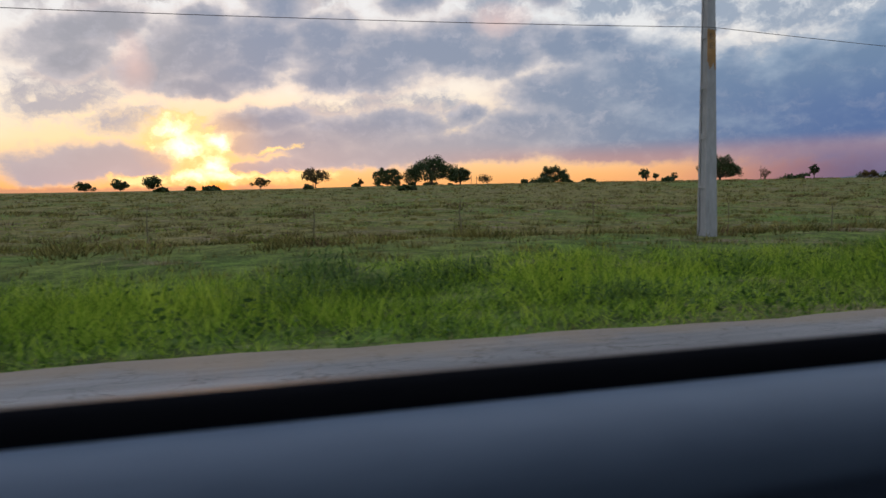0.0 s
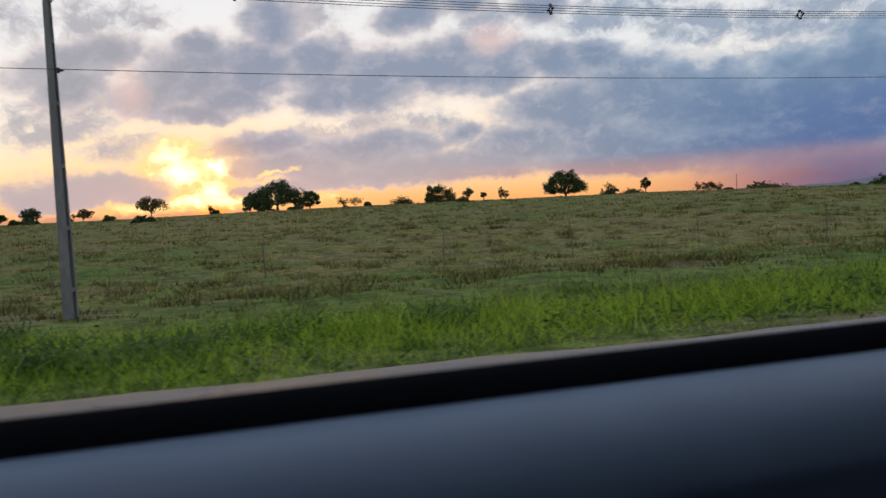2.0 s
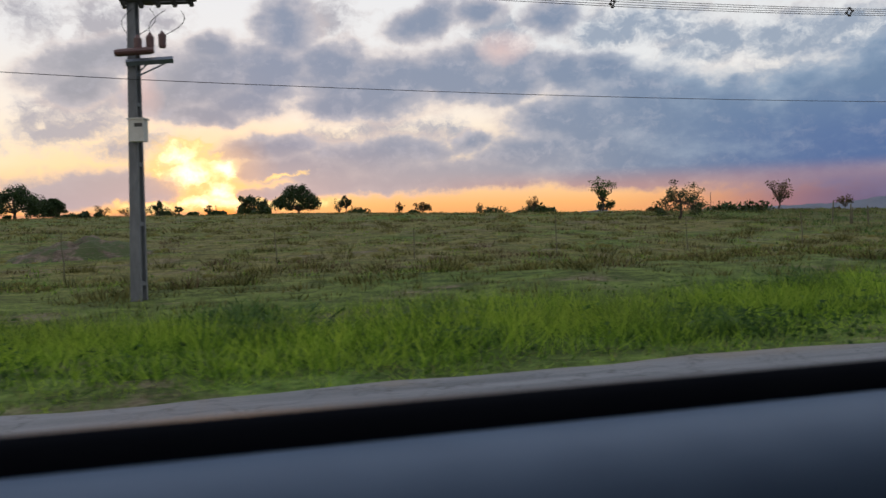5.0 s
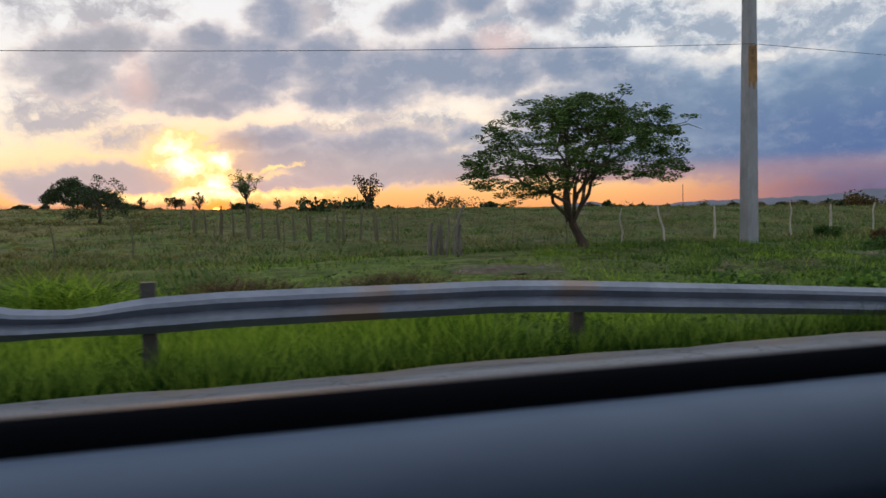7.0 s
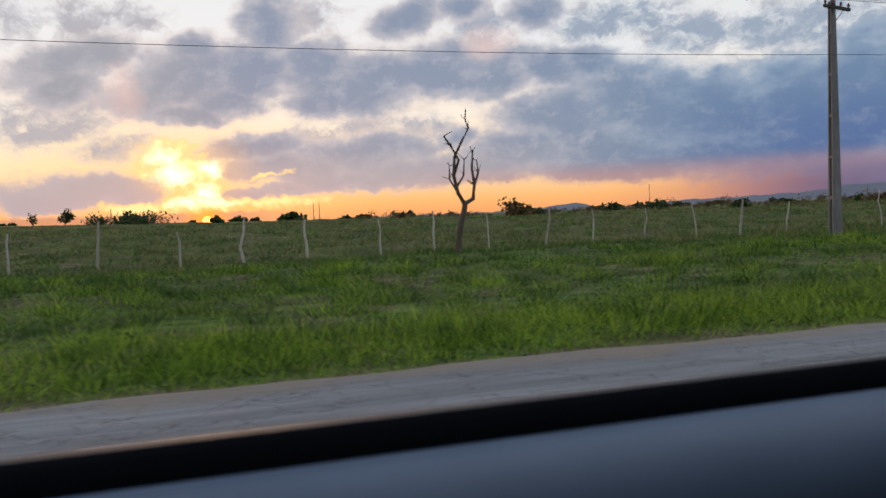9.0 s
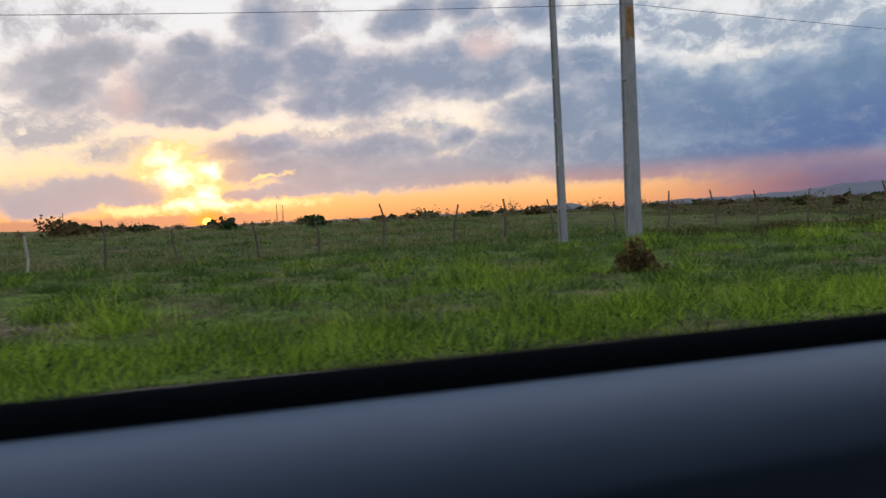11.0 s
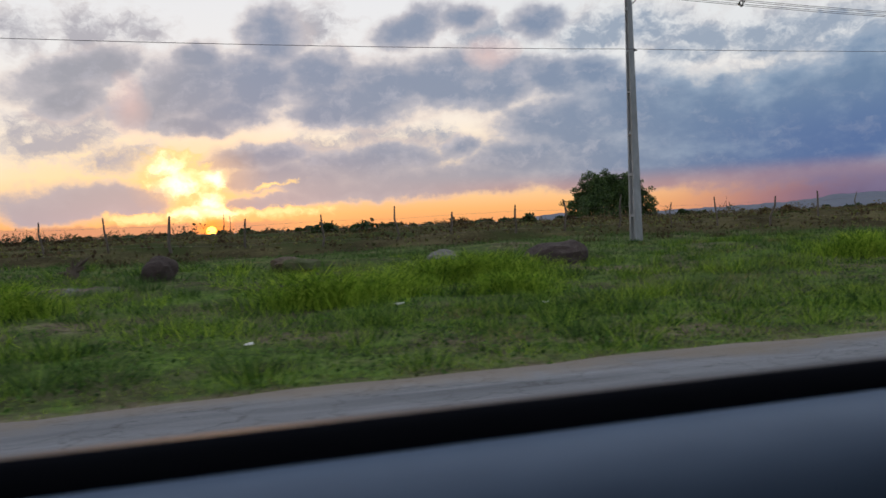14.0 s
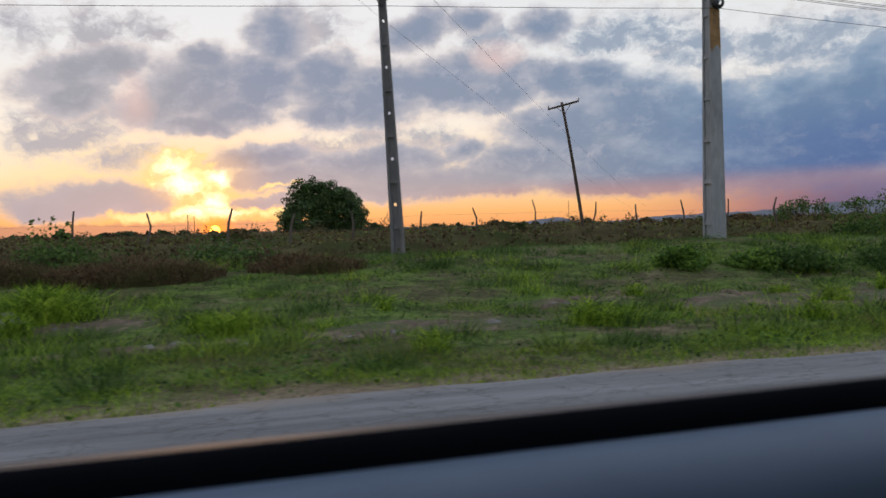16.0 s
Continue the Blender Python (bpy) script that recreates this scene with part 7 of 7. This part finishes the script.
CLUMPS_BANK = [(294.3, 15.2, 3.2, 1.8, 1.0), (292.3, 14.6, 1.8, 1.4, 0.75), (289.6, 13.4, 3.0, 1.5, 0.85), (286.4, 13.2, 0.9, 0.8, 0.9), (309.2, 13.6, 2.4, 0.9, 0.6), (311.6, 13.1, 2.0, 0.9, 0.55), (311.6, 15.8, 4.2, 1.6, 0.75), (308.0, 13.0, 2.4, 1.4, 0.8), (347.6, 13.8, 2.0, 1.3, 0.75), (344.6, 14.6, 1.4, 1.2, 0.8), (333.5, 12.2, 2.2, 1.4, 1.15)]
CLUMPS_REED = [(151.0, 10.8, 2.2, 1.0, 1.0), (153.4, 11.8, 2.4, 1.2, 0.7), (156.0, 12.4, 2.6, 1.2, 0.65), (148.4, 10.6, 2.0, 1.0, 0.9), (158.2, 12.0, 2.0, 1.0, 0.55)]
CLUMPS_MORE = [(335.6, 11.0, 2.8, 0.7, 0.5), (337.4, 11.0, 1.8, 0.7, 0.45), (20.2, 10.4, 3.4, 2.0, 1.05), (16.4, 10.0, 2.2, 1.6, 0.95), (266.8, 13.6, 2.4, 1.4, 0.7), (259.5, 16.0, 2.4, 1.5, 0.7), (274.5, 13.2, 1.6, 1.2, 0.6), (322.0, 15.0, 2.6, 1.6, 0.7), (325.6, 12.6, 1.2, 1.0, 0.7), (174.6, 8.0, 1.6, 1.0, 0.6), (176.0, 7.9, 1.2, 0.9, 0.5), (302.8, 13.6, 2.0, 1.4, 0.7)]
TUFTS = [(335 + 1.35 * k + 0.9 * math.sin(3.1 * k), 10.6 + 2.6 * math.sin(2.3 * k + 0.4), 0.55 + 0.3 * math.sin(1.7 * k), 0.5, 0.42 + 0.12 * math.sin(4.3 * k)) for k in range(24)]
for k, (x, y, w, d, h) in enumerate(CLUMPS_BANK + CLUMPS_MORE + CLUMPS_REED + TUFTS):
    grass_clump(x, y, w, d, h, 300 + k, int(520 * w * d ** 0.5), 152.0 < x < 162.0)


def earth_heap():
    rng = np.random.default_rng(90)
    bm = bmesh.new()
    bmesh.ops.create_grid(bm, x_segments=36, y_segments=24, size=0.5)
    for v in bm.verts:
        x, y = v.co.x * 7.4, v.co.y * 5.0
        r = (v.co.x * 2) ** 2 + (v.co.y * 2) ** 2
        h = 0.95 * max(0.0, 1 - r) ** 1.2 * (1 + 0.5 * noise.noise(Vector((x * 0.9, y * 0.9, 3)))) + 0.22 * noise.noise(Vector((x * 2.2, y * 2.2, 1))) * max(0.0, 1 - r)
        v.co = Vector((x, y, at(102.3 + x, 41.5 + y) - at(102.3, 41.5) + h - 0.03))
    me = bpy.data.meshes.new("earth_heap")
    bm.to_mesh(me)
    bm.free()
    me.materials.append(M["bare_earth"])
    me.shade_smooth()
    ob = new("earth_heap", me)
    ob.matrix_world = pose(102.3, 41.5, at(102.3, 41.5))
    tagged(ob, "low weathered heap of brown earth in the pasture", "earth heap")


earth_heap()


def earth_patch(x, y, w, d, seed):
    """Bare lumpy earth that shows through the grass."""
    off = Vector((seed * 3.7, seed * 1.3, 0))
    xs, ys = np.linspace(-0.5, 0.5, 26), np.linspace(-0.5, 0.5, 16)
    acc = Acc()
    for a in xs:
        for b in ys:
            q = Vector((a * w, b * d, 0))
            r = (2 * a) ** 2 + (2 * b) ** 2 + 0.7 * noise.noise(q * 0.9 + off)
            rise = 0.05 * noise.noise(q * 2.2 + off) + 0.03 * noise.noise(q * 7 + off) + 0.05 * (1 - r)
            acc.v.append((q.x, q.y, at(x + q.x, y + q.y) - at(x, y) + max(-0.06, rise)))
    acc.f = [(i * 16 + j, i * 16 + 16 + j, i * 16 + 17 + j, i * 16 + j + 1) for i in range(25) for j in range(15)]
    ob = new("earth_patch", acc.mesh("earth_patch", M["bare_earth"], True))
    ob.matrix_world = pose(x, y, at(x, y))
    tagged(ob, "patch of bare stony brown earth in the grass", "bare earth", "bare patches")
    rng = np.random.default_rng(seed + 500)
    for k in range(3):
        rock(x + rng.uniform(-0.35, 0.35) * w, y + rng.uniform(-0.3, 0.3) * d, rng.uniform(0.12, 0.28), rng.uniform(0.06, 0.12), M["pale_rock"], "small pale stone lying on bare earth", 600 + 10 * seed + k)


for k, spot in enumerate(BARE):
    earth_patch(*spot, k)


def gate_post():
    x, y = 159.5, 22.0
    root = thing("gate_post", (x, y, at(x, y)), "bundle of pale crooked weathered stakes at the gate", "gate post")
    rng = np.random.default_rng(91)
    for k in range(9):
        dx, dy, r, h = -0.42 + 0.13 * k + rng.normal(0, 0.06), rng.normal(0, 0.15), rng.uniform(0.035, 0.07), rng.uniform(0.8, 1.55)
        tip = rng.normal(0, 0.2)
        acc = Acc()
        acc.tube([(dx, dy, -0.25), (dx + tip * 0.3 + rng.normal(0, 0.03), dy, h * 0.4), (dx + tip * 0.5 + rng.normal(0, 0.04), dy, h * 0.75), (dx + tip, dy, h)], [r * 1.1, r, r * 0.9, r * 0.65], 8)
        part("stake", acc, M["stake"], root)


gate_post()


def radio_mast(x, y, h, w):
    root = thing("radio_mast", (x, y, at(x, y)), "thin far-off lattice mast on the horizon", "mast", "far masts")
    acc = Acc()
    n = 8
    for sx, sy in ((-1, -1), (1, -1), (0, 1)):
        acc.tube([(sx * w, sy * w, -0.5), (sx * w * 0.25, sy * w * 0.25, h)], w * 0.16, 3)
    for k in range(n):
        a, b = k / n, (k + 1) / n
        p, q = w * (1 - 0.75 * a), w * (1 - 0.75 * b)
        acc.tube([(-p, -p, a * h), (q, -q, b * h)], w * 0.09, 3)
        acc.tube([(p, -p, a * h), (0, q, b * h)], w * 0.09, 3)
        acc.tube([(0, p, a * h), (-q, -q, b * h)], w * 0.09, 3)
    part("lattice", acc, M["iron"], root)


radio_mast(846.0, 1035.0, 36.0, 1.0)
radio_mast(298.0, 905.0, 24.0, 0.8)
radio_mast(305.0, 905.0, 22.0, 0.8)
radio_mast(85.0, 800.0, 20.0, 0.8)
